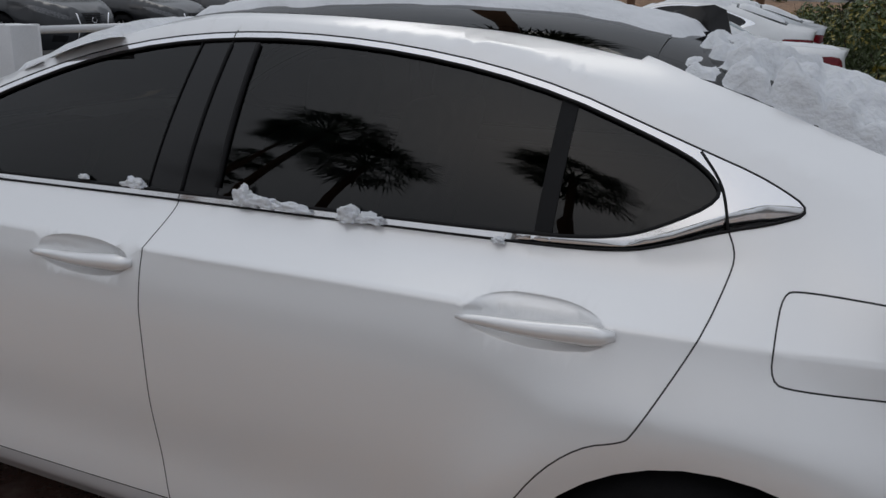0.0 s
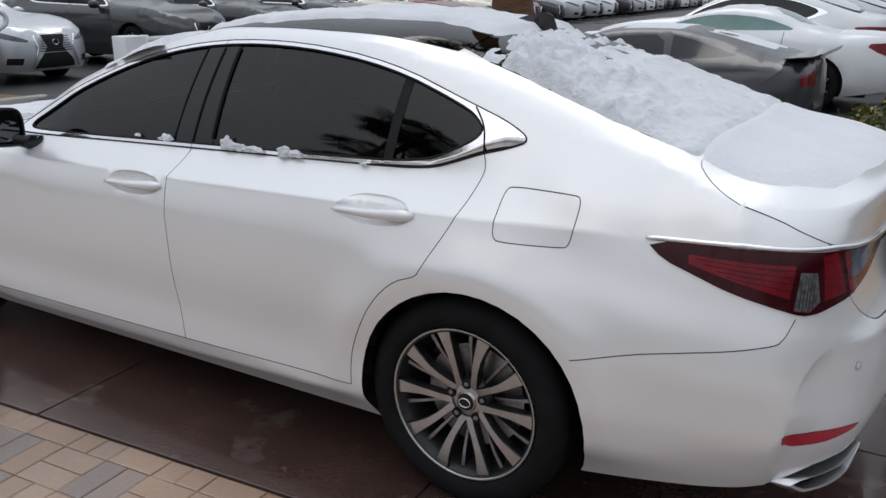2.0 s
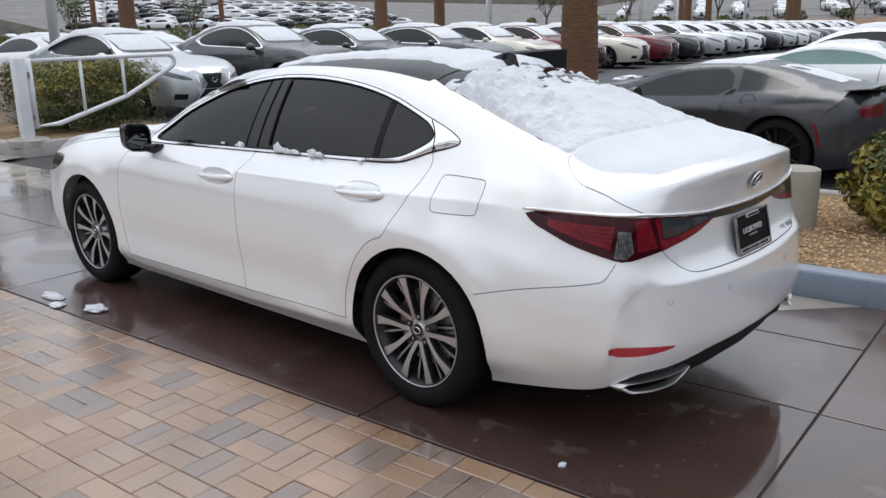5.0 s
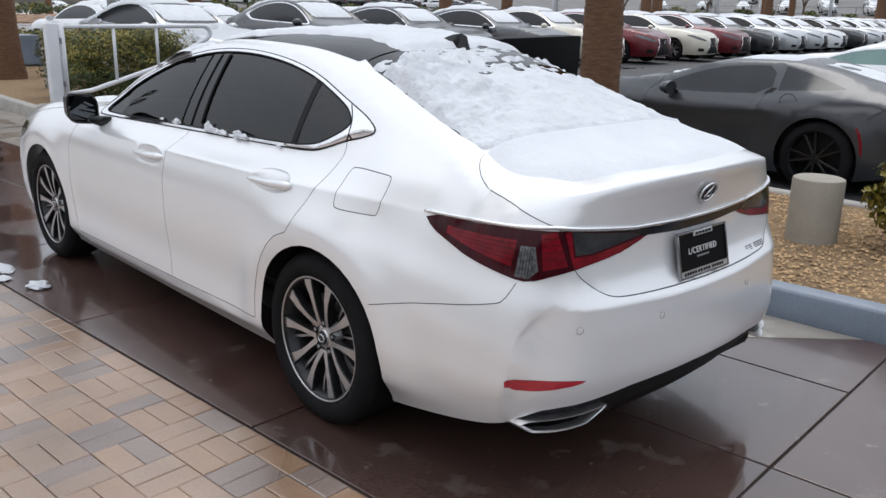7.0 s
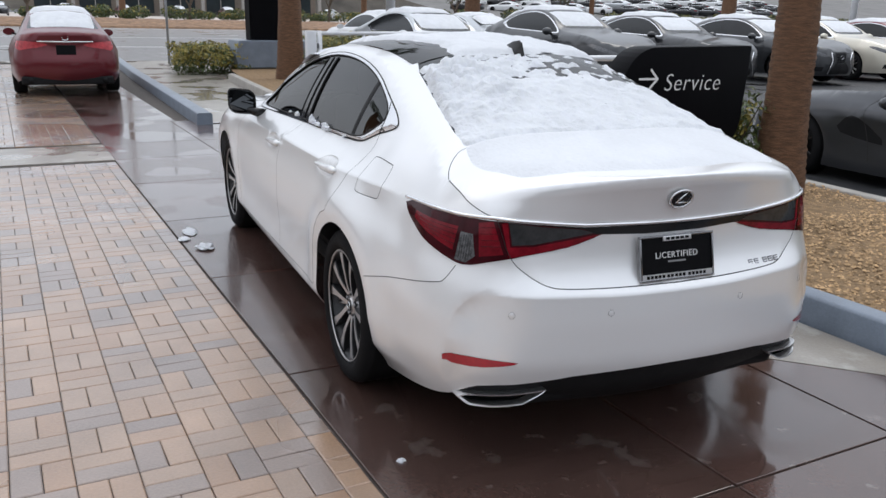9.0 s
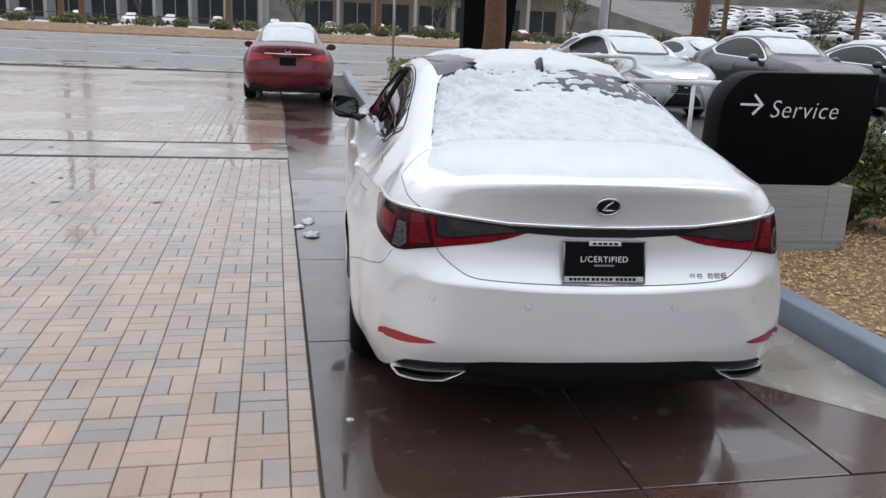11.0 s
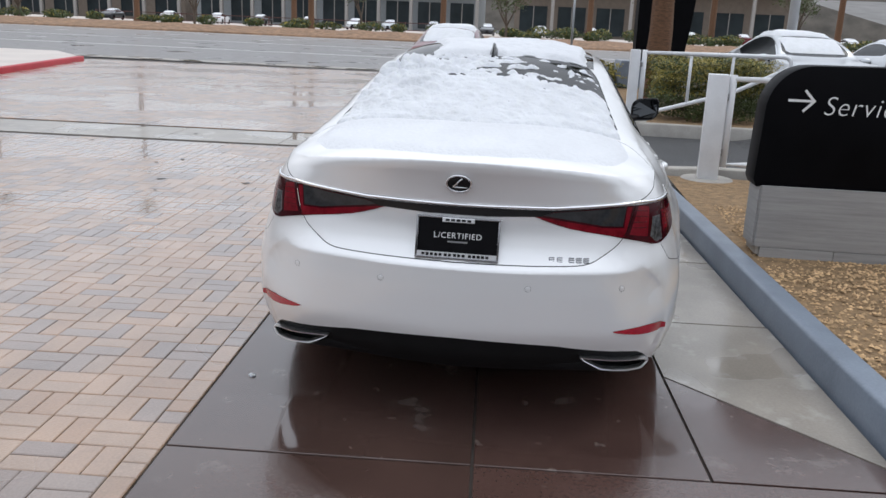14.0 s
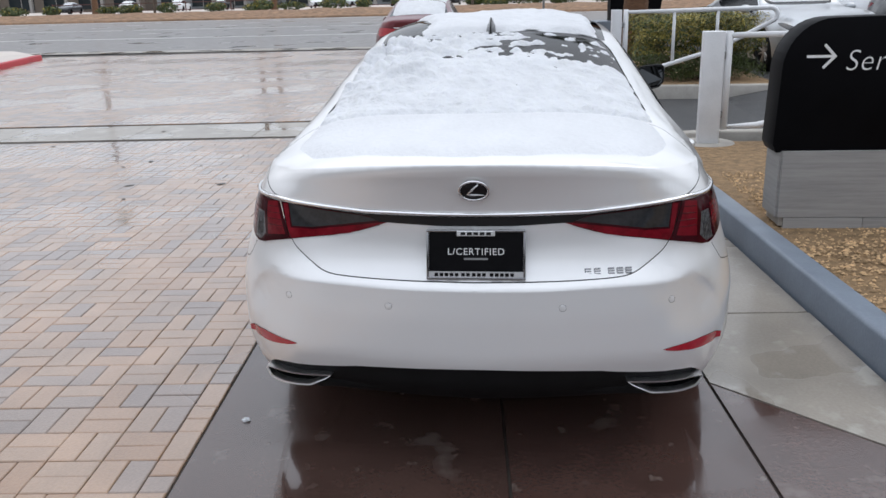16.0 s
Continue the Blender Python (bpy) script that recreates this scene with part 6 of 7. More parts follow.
LEAF = mat("leaf_green", (0.060, 0.085, 0.022), 0.5, var=0.45, scale=9, island=0.6)
LEAF_YELLOW = mat("leaf_yellow_green", (0.26, 0.215, 0.040), 0.5, var=0.4, scale=9, island=0.6)
TWIG = mat("twig", (0.06, 0.042, 0.03), 0.8, var=0.3, scale=20)


def shrub(name, at, size, leaves, label, material=LEAF, leaf=0.035, second=LEAF_YELLOW, share=0.15, boxy=0.0, seed=1):
    """A shrub: stems, and leaves in a lumpy hull, denser to the outside."""
    t = thing(name, label, "shrub", "shrubs", at=at)
    rnd = random.Random(seed)
    sx, sy, sz = size
    bm = bmesh.new()
    for k in range(9):
        a = rnd.uniform(0, 6.28)
        add_tube(bm, [(0.1 * sx * math.cos(a), 0.1 * sy * math.sin(a), -0.05), (0.3 * sx * math.cos(a), 0.3 * sy * math.sin(a), sz * 0.4), (0.42 * sx * math.cos(a + .3), 0.42 * sy * math.sin(a + .3), sz * 0.85)], [0.014, 0.01, 0.004], 5)
    part("branchwork", bm, TWIG, t)
    for mtl, count, nm in ((material, int(leaves * (1 - share)), "foliage"), (second, int(leaves * share), "young_foliage")):
        v, f = [], []
        for k in range(count):
            while True:
                p = Vector((rnd.uniform(-1, 1), rnd.uniform(-1, 1), rnd.uniform(-1, 1)))
                q = max(abs(p.x), abs(p.y), abs(p.z)) if rnd.random() < boxy else p.length
                lump = 0.82 + 0.30 * noise.noise((p.x * 2.3 + seed, p.y * 2.3, p.z * 2.3))
                if q < lump and q > lump * (0.35 + 0.6 * rnd.random() ** 0.5 - 0.1):
                    break
            if mtl is second and p.z < -0.2:
                p.z = abs(p.z)
            c = Vector((p.x * sx / 2, p.y * sy / 2, sz / 2 + p.z * sz / 2))
            d = (p + Vector((rnd.gauss(0, .6), rnd.gauss(0, .6), rnd.gauss(0.3, .6)))).normalized()
            w = d.orthogonal().normalized()
            w = Matrix.Rotation(rnd.uniform(0, 6.28), 3, d) @ w
            l_ = leaf * rnd.uniform(0.7, 1.35)
            u_ = w.cross(d)
            b = len(v)
            v += [c - w * l_, c + u_ * l_ * 0.45 + d * l_ * 0.15, c + w * l_, c - u_ * l_ * 0.45 + d * l_ * 0.15]
            f.append((b, b + 1, b + 2, b + 3))
        link_mesh(nm, v, f, mtl, t, "small glossy leaves")
    return t


shrub("hedge", pose(-10.75, 2.75, 0.10), (1.5, 2.2, 1.15), 26000, "clipped green hedge behind the white gate", boxy=0.8, leaf=0.024, seed=3, share=0.38)
shrub("hedge", pose(-18.9, 1.10, -0.14), (2.5, 1.9, 0.90), 6000, "low yellow-green hedge beside the pavement", boxy=0.5, leaf=0.045, seed=4, share=0.6)
shrub("hedge", pose(-19.6, 4.2, 0.05), (2.0, 1.6, 0.9), 2500, "low yellow-green hedge behind the palm", boxy=0.5, leaf=0.05, seed=14, share=0.35)
shrub("shrub", pose(-2.75, 3.25, 0.05), (1.3, 1.2, 1.0), 4500, "dark green shrub behind the sign", boxy=0.3, seed=5)
shrub("shrub", pose(0.86, 3.36, 0.05), (1.02, 1.02, 0.84), 5200, "yellow-green shrub at the gravel's edge", LEAF_YELLOW, share=0.16, second=LEAF, leaf=0.040, seed=6)
shrub("shrub", pose(-3.6, 4.0, 0.06), (0.9, 0.9, 0.7), 2500, "yellow-green shrub beside the palm", LEAF_YELLOW, share=0.4, second=LEAF, seed=7)

# monument sign by the road, lamp posts, traffic pole
mon = thing("monument_sign", "tall black slab sign on a blue-grey concrete base", "sign", at=pose(-18.6, 2.85, 0.05, 0, 0, 6))
part("monument_base", prism([(-1.15, 0.12), (-1.22, 0.42), (-1.12, 0.78), (1.12, 0.78), (1.22, 0.42), (1.15, 0.12)], 0.95, pose(0, 0, 0, 0, 0, 90), 0.02), BLUE_GREY, mon, "chamfered blue-grey base")
part("monument_foot", box((0.7, 2.0, 0.2), pose(0, 0, 0.05)), CONCRETE, mon)
slab = [(-0.75, 0.70), (-0.78, 4.6), (0.4, 4.6)] + [(0.45 + 0.2 * math.sin(a), 0.75 + 3.85 * (1 - a / 3.1416)) for a in np.linspace(0.3, 3.1416, 10)]
part("monument_slab", prism(slab, 0.4, pose(0, 0, 0, 0, 0, 90), 0.01), SIGN_BLACK, mon, "black slab")
GALV = mat("galvanised_steel", (0.33, 0.34, 0.35), 0.45, 0.8, var=0.15, scale=12)
pole = part("sign_pole", tube([(0, 0, -0.05), (0, 0, 3.2)], 0.035, 10), GALV, None, smooth=60)
pole.location = (-22.4, 0.53, 0)
tagged(pole, "thin grey steel sign pole in the pavement", "pole")
for x, y in ((-18.7, 5.95), (-20.6, 25.0), (-21.9, 40.0), (-23.5, 58.0), (-40, 80)):
    lp = thing("lamp_post", "white lamp post on a black concrete drum", "lamp post", "lamp posts", at=pose(x, y, 0))
    part("lamp_drum", lathe([(0, 0.75), (0.30, 0.75), (0.33, 0.72), (0.33, 0), (0, 0)], 24), MATT_BLACK, lp, smooth=40)
    part("lamp_pole", tube([(0, 0, 0.7), (0, 0, 7.5)], [0.13, 0.09], 14), WHITE_METAL, lp, smooth=60)
    part("lamp_head", box((0.5, 0.9, 0.12), pose(0, 0, 7.55), 0.02), WHITE_METAL, lp)

# ---- unseen building added behind the camera, closing the place and darkening reflections ------
UNSEEN_WALL = mat("unseen_wall", (0.40, 0.38, 0.36), 0.7, var=0.1, scale=0.8)
UNSEEN_GLASS = mat("unseen_glass", (0.02, 0.022, 0.024), 0.08, var=0.2, scale=0.4)
unseen = thing("showroom", "plain low grey building with dark glass, added out of view to darken reflections", "building", at=pose(24.0, 2.0, 0, 0, 0, TH))
part("wall", box((8, 44, 5.0), pose(6, 0, 2.5)), UNSEEN_WALL, unseen)
for k in range(14):
    w_ = part("show_window", box((0.1, 2.7, 3.0), pose(1.97, -19.5 + 3 * k, 1.8)), UNSEEN_GLASS, unseen)
    part("mullion", box((0.14, 0.1, 3.0), pose(1.95, -18.05 + 3 * k, 1.8)), MATT_BLACK, w_)
# planting behind the lane kerb
for k in range(11):
    shrub("shrub", pose(1.55 - 0.075 * k * 2.6 + (0.35 if k % 2 else -0.1), 9.6 + 2.4 * k, 0.08), (1.9, 2.3, 1.0 + 0.35 * (k % 3)), 2600 if k < 5 else 1200, "dark green shrub behind the lane kerb", leaf=0.05 if k < 5 else 0.08, share=0.12, seed=60 + k)
palm("palm", 1.9, 14.4, 7.5, 0.24, z=0.1, label="tall palm among the shrubs by the lane")
palm("palm", 1.3, 23.0, 8.0, 0.24, z=0.1, label="tall palm among the shrubs by the lane")

# ---- the far side of the road ------------------------------------------------------------
ROCKS = mat("orange_gravel", (0.24, 0.145, 0.085), 0.9, var=0.5, scale=2, bump=0.05, bscale=9)
PALE = mat("pale_concrete", (0.55, 0.50, 0.46), 0.6, var=0.12, scale=0.6)
STUCCO = mat("stucco", (0.20, 0.165, 0.135), 0.85, var=0.12, scale=1.5)
SHOP_GLASS = mat("shop_glass", (0.025, 0.035, 0.04), 0.12, var=0.3, scale=0.5)
ROOF_TILE = mat("roof_tile", (0.25, 0.15, 0.11), 0.8, var=0.25, scale=2)
WHITE_TRIM = mat("pale_trim", (0.34, 0.32, 0.30), 0.6, var=0.08)

bm = bmesh.new()
n = 160
rows = []
for x, z in ((-69.6, -0.03), (-69.7, 0.12), (-70.2, 0.13), (-72, 0.25), (-75, 0.55), (-79, 0.62), (-84, 0.45), (-86, 0.40)):
    rows.append([bm.verts.new((x + 0.6 * noise.noise((k * 0.3, x, 0)) * (x > -84), -140 + 300 * k / n, z + (0.16 * noise.noise((k * 0.9, x * 2, 1)) if -84 < x < -71 else 0))) for k in range(n + 1)])
for a, b in zip(rows, rows[1:]):
    for k in range(n):
        bm.faces.new((a[k], a[k + 1], b[k + 1], b[k]))
tagged(part("verge", bm, ROCKS, smooth=50), "orange-brown gravel verge along the far kerb", "verge", kind="structure")
bm = bmesh.new()
for x0, x1, y0, y1 in ((-160, -86, -140, 160),):
    bm.faces.new([bm.verts.new((x, y, 0.40)) for x, y in ((x0, y0), (x1, y0), (x1, y1), (x0, y1))])
tagged(part("far_pavement", bm, PALE), "pale wet paving before the shops", "pavement", kind="structure")

def shop(y0, y1, x, height, label, glass_every, tone):
    s = thing("shop_building", label, "building", "shops across the road", at=pose(x, (y0 + y1) / 2, 0.4))
    w = y1 - y0
    part("wall", box((12, w, height), pose(-6, 0, height / 2)), tone, s)
    part("roof", prism([(-w / 2 - 0.6, 0), (-w / 2 + 1.6, 2.2), (w / 2 - 1.6, 2.2), (w / 2 + 0.6, 0)], 13.5, pose(-5.6, 0, height, 0, 0, 90)), ROOF_TILE, s)
    k = int(w / glass_every)
    for i in range(k):
        y = -w / 2 + (i + 0.5) * w / k
        win = part("shop_window", box((0.12, w / k * 0.72, 4.2), pose(0.03, y, 2.5)), SHOP_GLASS, s)
        part("window_frame", box((0.16, 0.12, 4.2), pose(0.06, y, 2.5)), WHITE_TRIM, win)
        part("column", box((0.55, 0.5, height - 0.2), pose(2.4, y + w / k / 2, (height - 0.2) / 2), 0.03), WHITE_TRIM, s, "white porch column")
    part("porch_beam", box((3.2, w, 0.7), pose(1.2, 0, height - 0.35)), WHITE_TRIM, s)


shop(-130, -66, -140, 7.8, "low tan shop building with glazed front and white columns", 6.0, STUCCO)
shop(-62, -14, -136, 7.4, "grey shop building with a white colonnade", 5.0, mat("grey_stucco", (0.25, 0.27, 0.28), 0.85, var=0.1))
shop(-8, 34, -134, 7.8, "tan shop building with arched bays and dark windows", 5.5, STUCCO)
random.seed(8)
for k in range(62):
    shrub_y = -95 + 2.8 * k + random.uniform(-1.5, 1.5)
    if k % 5 != 1:
        shrub("far_shrub", pose(-88.5 + random.uniform(-1, 1), shrub_y, 0.36), (random.uniform(1.6, 3.4), random.uniform(2, 4), random.uniform(0.9, 1.5)), 420, "rounded dark green shrub across the road", leaf=0.16, seed=40 + k)
TREE_BARK = mat("grey_bark", (0.11, 0.085, 0.065), 0.9, var=0.3, scale=5)


def bare_tree(x, y, z, h, seed):
    t = thing("small_tree", "small thin-leaved tree with forked bare limbs", "tree", "street trees", at=pose(x, y, z))
    rnd = random.Random(seed)
    bm = bmesh.new()
    tips = []
    add_tube(bm, [(0, 0, -0.1), (0.05, 0.05, h * 0.25)], [0.17, 0.13], 8)
    for k in range(7):
        a = rnd.uniform(0, 6.28)
        p1 = Vector((0.6 * math.cos(a), 0.6 * math.sin(a), h * 0.45))
        p2 = Vector((1.5 * math.cos(a + .2), 1.5 * math.sin(a + .2), h * rnd.uniform(0.7, 1.0)))
        add_tube(bm, [(0.05, 0.05, h * 0.24), p1, p2], [0.09, 0.05, 0.015], 6)
        for j in range(5):
            e = p1.lerp(p2, rnd.uniform(.2, 1)) + Vector((rnd.uniform(-.9, .9), rnd.uniform(-.9, .9), rnd.uniform(0, .9)))
            add_tube(bm, [p1.lerp(p2, 0.3 + 0.12 * j), e], [0.03, 0.008], 4)
            tips.append(e)
    part("trunk", bm, TREE_BARK, t)
    v, f = [], []
    for e in tips:
        for k in range(26):
            c = e + Vector((rnd.gauss(0, .35), rnd.gauss(0, .35), rnd.gauss(0, .3)))
            d = Vector((rnd.gauss(0, 1), rnd.gauss(0, 1), rnd.gauss(0, 1))).normalized()
            w = d.orthogonal() * 0.09
            u_ = d.cross(w) * 0.6
            b = len(v)
            v += [c - w, c + u_, c + w, c - u_]
            f.append((b, b + 1, b + 2, b + 3))
    link_mesh("crown", v, f, LEAF, t, "sparse dull green leaves")


for k, (x, y) in enumerate(((-87.5, -62), (-88, -41), (-88.4, -22), (-87.4, -6), (-89, 9), (-90, 24), (-87, 38), (-92, 55))):
    bare_tree(x, y, 0.38, 5.2 + (k % 3) * 0.6, k)
for k, y in enumerate((-70, -52, -33, -29, -14, 3, 16, 30, 46, 60)):
    palm("palm", -93 - (k % 3) * 3, y, 22.0 + 1.5 * (k % 4), 0.34, z=0.38, group="palms before the shops", label="palm trunk before the far shops")
for k in range(22):
    y = -60 + 6.3 * k + random.uniform(-1, 1)
    tone = random.choice(["white", "silver", "black", "dark grey", "dark red", "white"])
    far_copy(pose(-108 + random.uniform(-1.5, 1.5), y, 0.41, 0, 0, random.choice((4, 184))), tone, f"{tone} car parked before the far shops", "cars before the shops")
# far lot that climbs behind the verge
SLOPE = mat("far_lot_ground", (0.16, 0.155, 0.15), 0.8, var=0.25, scale=0.3)
climb = lambda x: float(np.interp(-x, [91, 96, 104, 170], [0.42, 1.2, 1.9, 9.0]))
bm = bmesh.new()
rows = [[bm.verts.new((x, y, climb(x))) for y in (44, 80, 120, 170, 260)] for x in (-91, -96, -104, -170)]
for a, b in zip(rows, rows[1:]):
    for k in range(4):
        bm.faces.new((a[k], a[k + 1], b[k + 1], b[k]))
tagged(part("far_slope", bm, SLOPE), "dark wet ground of the far lot", "ground", kind="structure")
for r in range(6):
    for k in range(12):
        tone = random.choice(["white", "white", "silver", "white", "dark grey", "black"])
        x, y = -106 - 8.0 * r, 50 + 5.2 * k + 4.0 * r + random.uniform(-.6, .6)
        far_copy(pose(x, y, climb(x) + 0.01, 0, 0, 40), tone, f"{tone} snowy car in the far lot", "cars in the far lot")
for k in range(30):
    shrub("far_shrub", pose(-94.5 + random.uniform(-1.2, 1.2), 36 + 3.1 * k + random.uniform(-.8, .8), 0.85), (random.uniform(2, 3), random.uniform(2.4, 3.6), random.uniform(1.2, 1.9)), 330, "rounded dark green shrub before the far lot", leaf=0.17, seed=140 + k)
for k in range(12):
    shrub("far_shrub", pose(-91.5 + random.uniform(-1, 1), -6 + 3.4 * k, 0.38), (random.uniform(2, 3), random.uniform(2.4, 3.4), random.uniform(1.0, 1.6)), 330, "rounded dark green shrub across the road", leaf=0.16, seed=190 + k)
FENCE = mat("fence_paint", (0.10, 0.035, 0.03), 0.5, var=0.2)
fence = thing("fence", "low dark red steel fence before the shops", "fence", at=pose(-104, -38, 0.4))
for k in range(9):
    part("post", box((0.1, 0.1, 1.3), pose(0, -24 + 6 * k, 0.62), 0.01), FENCE, fence)
for z in (0.25, 1.15):
    part("rail", box((0.07, 48, 0.09), pose(0, 0, z)), FENCE, fence)
north_climb = lambda y: float(np.interp(y, [90, 93, 100, 108, 190], [0.0, 1.0, 1.75, 2.1, 9.5]))
bm = bmesh.new()
n = 80
rows = []
for yy in (90, 91.5, 94, 99, 104, 107.5):
    rows.append([bm.verts.new((-76 + 124 * k / n, yy + 0.8 * noise.noise((k * .4, yy, 2)), north_climb(yy) - 0.03 + (0.12 * noise.noise((k * .8, yy, 5)) if 91 < yy < 107 else 0))) for k in range(n + 1)])
for a, b in zip(rows, rows[1:]):
    for k in range(n):
        bm.faces.new((a[k], b[k], b[k + 1], a[k + 1]))
tagged(part("north_verge", bm, ROCKS, smooth=50), "orange-brown gravel verge before the far lot", "verge", kind="structure")
bm = bmesh.new()
rows = [[bm.verts.new((x, y, north_climb(y))) for x in (-90, -40, 0, 60)] for y in (107, 130, 160, 190)]
for a, b in zip(rows, rows[1:]):
    for k in range(3):
        bm.faces.new((a[k], b[k], b[k + 1], a[k + 1]))
tagged(part("north_slope", bm, SLOPE), "dark wet ground of the rising northern lot", "ground", kind="structure")
for r in range(3):
    for k in range(15):
        tone = random.choice(["white", "silver", "white", "dark grey", "black", "silver"])
        x, y = -72 + 6.2 * k + 2.5 * r + random.uniform(-.8, .8), 112 + 9.0 * r
        far_copy(pose(x, y, north_climb(y) + 0.01, 0, 0, 120), tone, f"{tone} snowy car in the rising northern lot", "cars in the northern lot")
for k in range(26):
    y = random.uniform(94, 104)
    shrub("far_shrub", pose(-72 + 4.3 * k + random.uniform(-2, 2), y, north_climb(y) - 0.1), (random.uniform(1.6, 3), random.uniform(1.6, 2.6), random.uniform(0.9, 1.6)), 300, "rounded dark green shrub on the northern verge", leaf=0.17, seed=90 + k)
for k in range(9):
    bare_tree(-66 + 11.5 * k + random.uniform(-3, 3), 97 + random.uniform(-2, 5), 1.5, 5.0 + (k % 3) * 0.7, 30 + k)
for k in range(6):
    palm("palm", -58 + 13.0 * k, 89.5 + (k % 2), 12.0, 0.42, crown=False, group="palms before the northern lot", label="thick rough palm trunk on the northern verge")
rails = thing("fence", "long low grey steel fence above the northern verge", "fence", at=pose(-14, 108.6, 2.1))
for k in range(32):
    part("post", box((0.08, 0.08, 1.2), pose(-60 + 4 * k, 0, 0.6), 0.01), GALV, rails)
for z in (0.35, 1.15):
    part("rail", box((124, 0.06, 0.08), pose(2, 0, z)), GALV, rails)
# hills close the view
HILL = mat("wooded_hill", (0.075, 0.066, 0.055), 0.95, var=0.5, scale=0.12)
bm = bmesh.new()
rows = []
for d, zz in ((420, -1), (440, 14), (500, 34)):
    rows.append([bm.verts.new((d * math.cos(a), d * math.sin(a), zz + (7 * noise.noise((a * 5, d, 0)) if zz > 0 else 0))) for a in np.linspace(0, 6.2832, 160, False)])
for a, b in zip(rows, rows[1:]):
    for k in range(160):
        bm.faces.new((a[k], b[k], b[(k + 1) % 160], a[(k + 1) % 160]))
tagged(part("backdrop", bm, HILL, smooth=60), "dark wooded low hills far off", "backdrop", kind="structure")

# ---- snow on the white sedan and on the ground ----------------------------------------------
def smoothstep(a, b, x):
    t = np.clip((x - a) / (b - a), 0, 1)
    return t * t * (3 - 2 * t)


def lumps(x, y, scale, seed):
    return np.array([noise.noise((a * scale, b * scale, seed)) for a, b in zip(x, y)])


def snow_sheet(name, label, x0, x1, half, step, height, material=SNOW):
    """Snow lying on the sedan's top: height(x, y) gives its depth, and where there is none no snow is built."""
    xs, ys = np.arange(x0, x1 + step / 2, step), np.arange(-half, half + step / 2, step)
    X, Y = (a.ravel() for a in np.meshgrid(xs, ys, indexing="ij"))
    h = height(X, Y)
    top = sedan_shell.top(X, Y)
    ny = len(ys)
    p = np.stack([X, Y, top[:, 2] - 0.003 + np.maximum(h, -0.004)], 1)
    faces = []
    H = h.reshape(len(xs), ny)
    for i in range(len(xs) - 1):
        for j in range(ny - 1):
            if max(H[i, j], H[i + 1, j], H[i, j + 1], H[i + 1, j + 1]) > 0:
                a = i * ny + j
                faces.append((a, a + ny, a + ny + 1, a + 1))
    used, back_ = np.unique(np.array(faces), return_inverse=True)
    ob = link_mesh(name, p[used], back_.reshape(-1, 4), material, smooth=True)
    return tagged(ob, label, "snow")


def roof_depth(x, y):
    n1, n2, n3 = lumps(x, y, 3.0, 1.0), lumps(x, y, 9.0, 2.0), lumps(x, y, 26.0, 3.0)
    left = -0.47 + 0.06 * n1 + 0.04 * n2 + 0.012 * n3 + 0.15 * smoothstep(-1.2, -0.45, x)
    m = smoothstep(0, 0.06, y - left) * smoothstep(0, 0.06, 0.475 + 0.02 * n2 - y) * smoothstep(0, 0.05, x + 1.42 + 0.03 * n2) * smoothstep(0, 0.05, -0.185 + 0.03 * n1 + 0.03 * n2 - 0.03 * smoothstep(0.1, 0.4, y) - x)
    return m * (0.026 + 0.010 * n1 + 0.010 * n2 + 0.005 * n3) - 0.004


def pane_depth(x, y):
    """Snow on the back window: ragged streaks with bare glass near its top, a bare corner to the right, heaped clumps down the left, an even crust below."""
    n1, n2, n3, n4 = lumps(x, y, 3.2, 5.0), lumps(x * 1.5, y, 9.0, 6.0), lumps(x, y, 22.0, 7.0), lumps(x, y, 46.0, 8.0)
    streak = lumps(x * 3.6, y, 6.0, 21.0) + 0.45 * lumps(x * 2.2, y, 17.0, 22.0)
    b2, b3 = np.abs(lumps(x * 1.3, y, 8.0, 31.0)), np.abs(lumps(x * 1.3, y, 15.0, 32.0))
    half = 0.495 + 0.115 * (x + 0.2) / 0.75
    low = smoothstep(0.06, 0.17, x + 0.05 * n1 + 0.05 * n2)
    m = smoothstep(0, 0.03, half + 0.012 * n2 - np.abs(y)) * smoothstep(0, 0.03, x + 0.175 + 0.02 * n2) * smoothstep(0, 0.03, 0.602 - 0.06 * np.abs(y) + 0.004 * n3 - x)
    side = smoothstep(0.20, 0.34, -y + 0.10 * n1) * smoothstep(-0.12, -0.02, x + 0.06 * n2)
    clump = side * (1 - smoothstep(0.25, 0.5, x)) * (0.002 + 0.040 * b2 + 0.036 * b3 + 0.005 * n4)
    base = 0.006 + 0.003 * n1 + 0.016 * b2 + 0.014 * b3 + 0.003 * n3 + 0.002 * n4
    thin = 0.005 + 0.010 * smoothstep(0.1, -0.2, y) - 0.009 * smoothstep(0.0, 0.3, y) + 0.025 * streak + 0.016 * n3 + 0.009 * n4 + 0.012 * side
    bare = smoothstep(0.0, 0.06, 0.16 - x + 0.06 * n2) * smoothstep(0.20, 0.30, y + 0.06 * n1) * smoothstep(0.05, -0.10, n3)
    cracks = smoothstep(0.09, 0.02, b2) * smoothstep(0.02, -0.30, y + 0.08 * n1) * smoothstep(0.34, 0.10, x)
    low = low * (1 - 0.9 * cracks)
    thin = thin - 0.022 * cracks
    return m * ((low * base + (1 - low) * thin) * (1 - bare) - 0.008 * bare + clump) - 0.003


edge_plan = np.stack([sedan_shell.ex, sedan_shell.ey], 1)[sedan_shell.ex > 0.2]


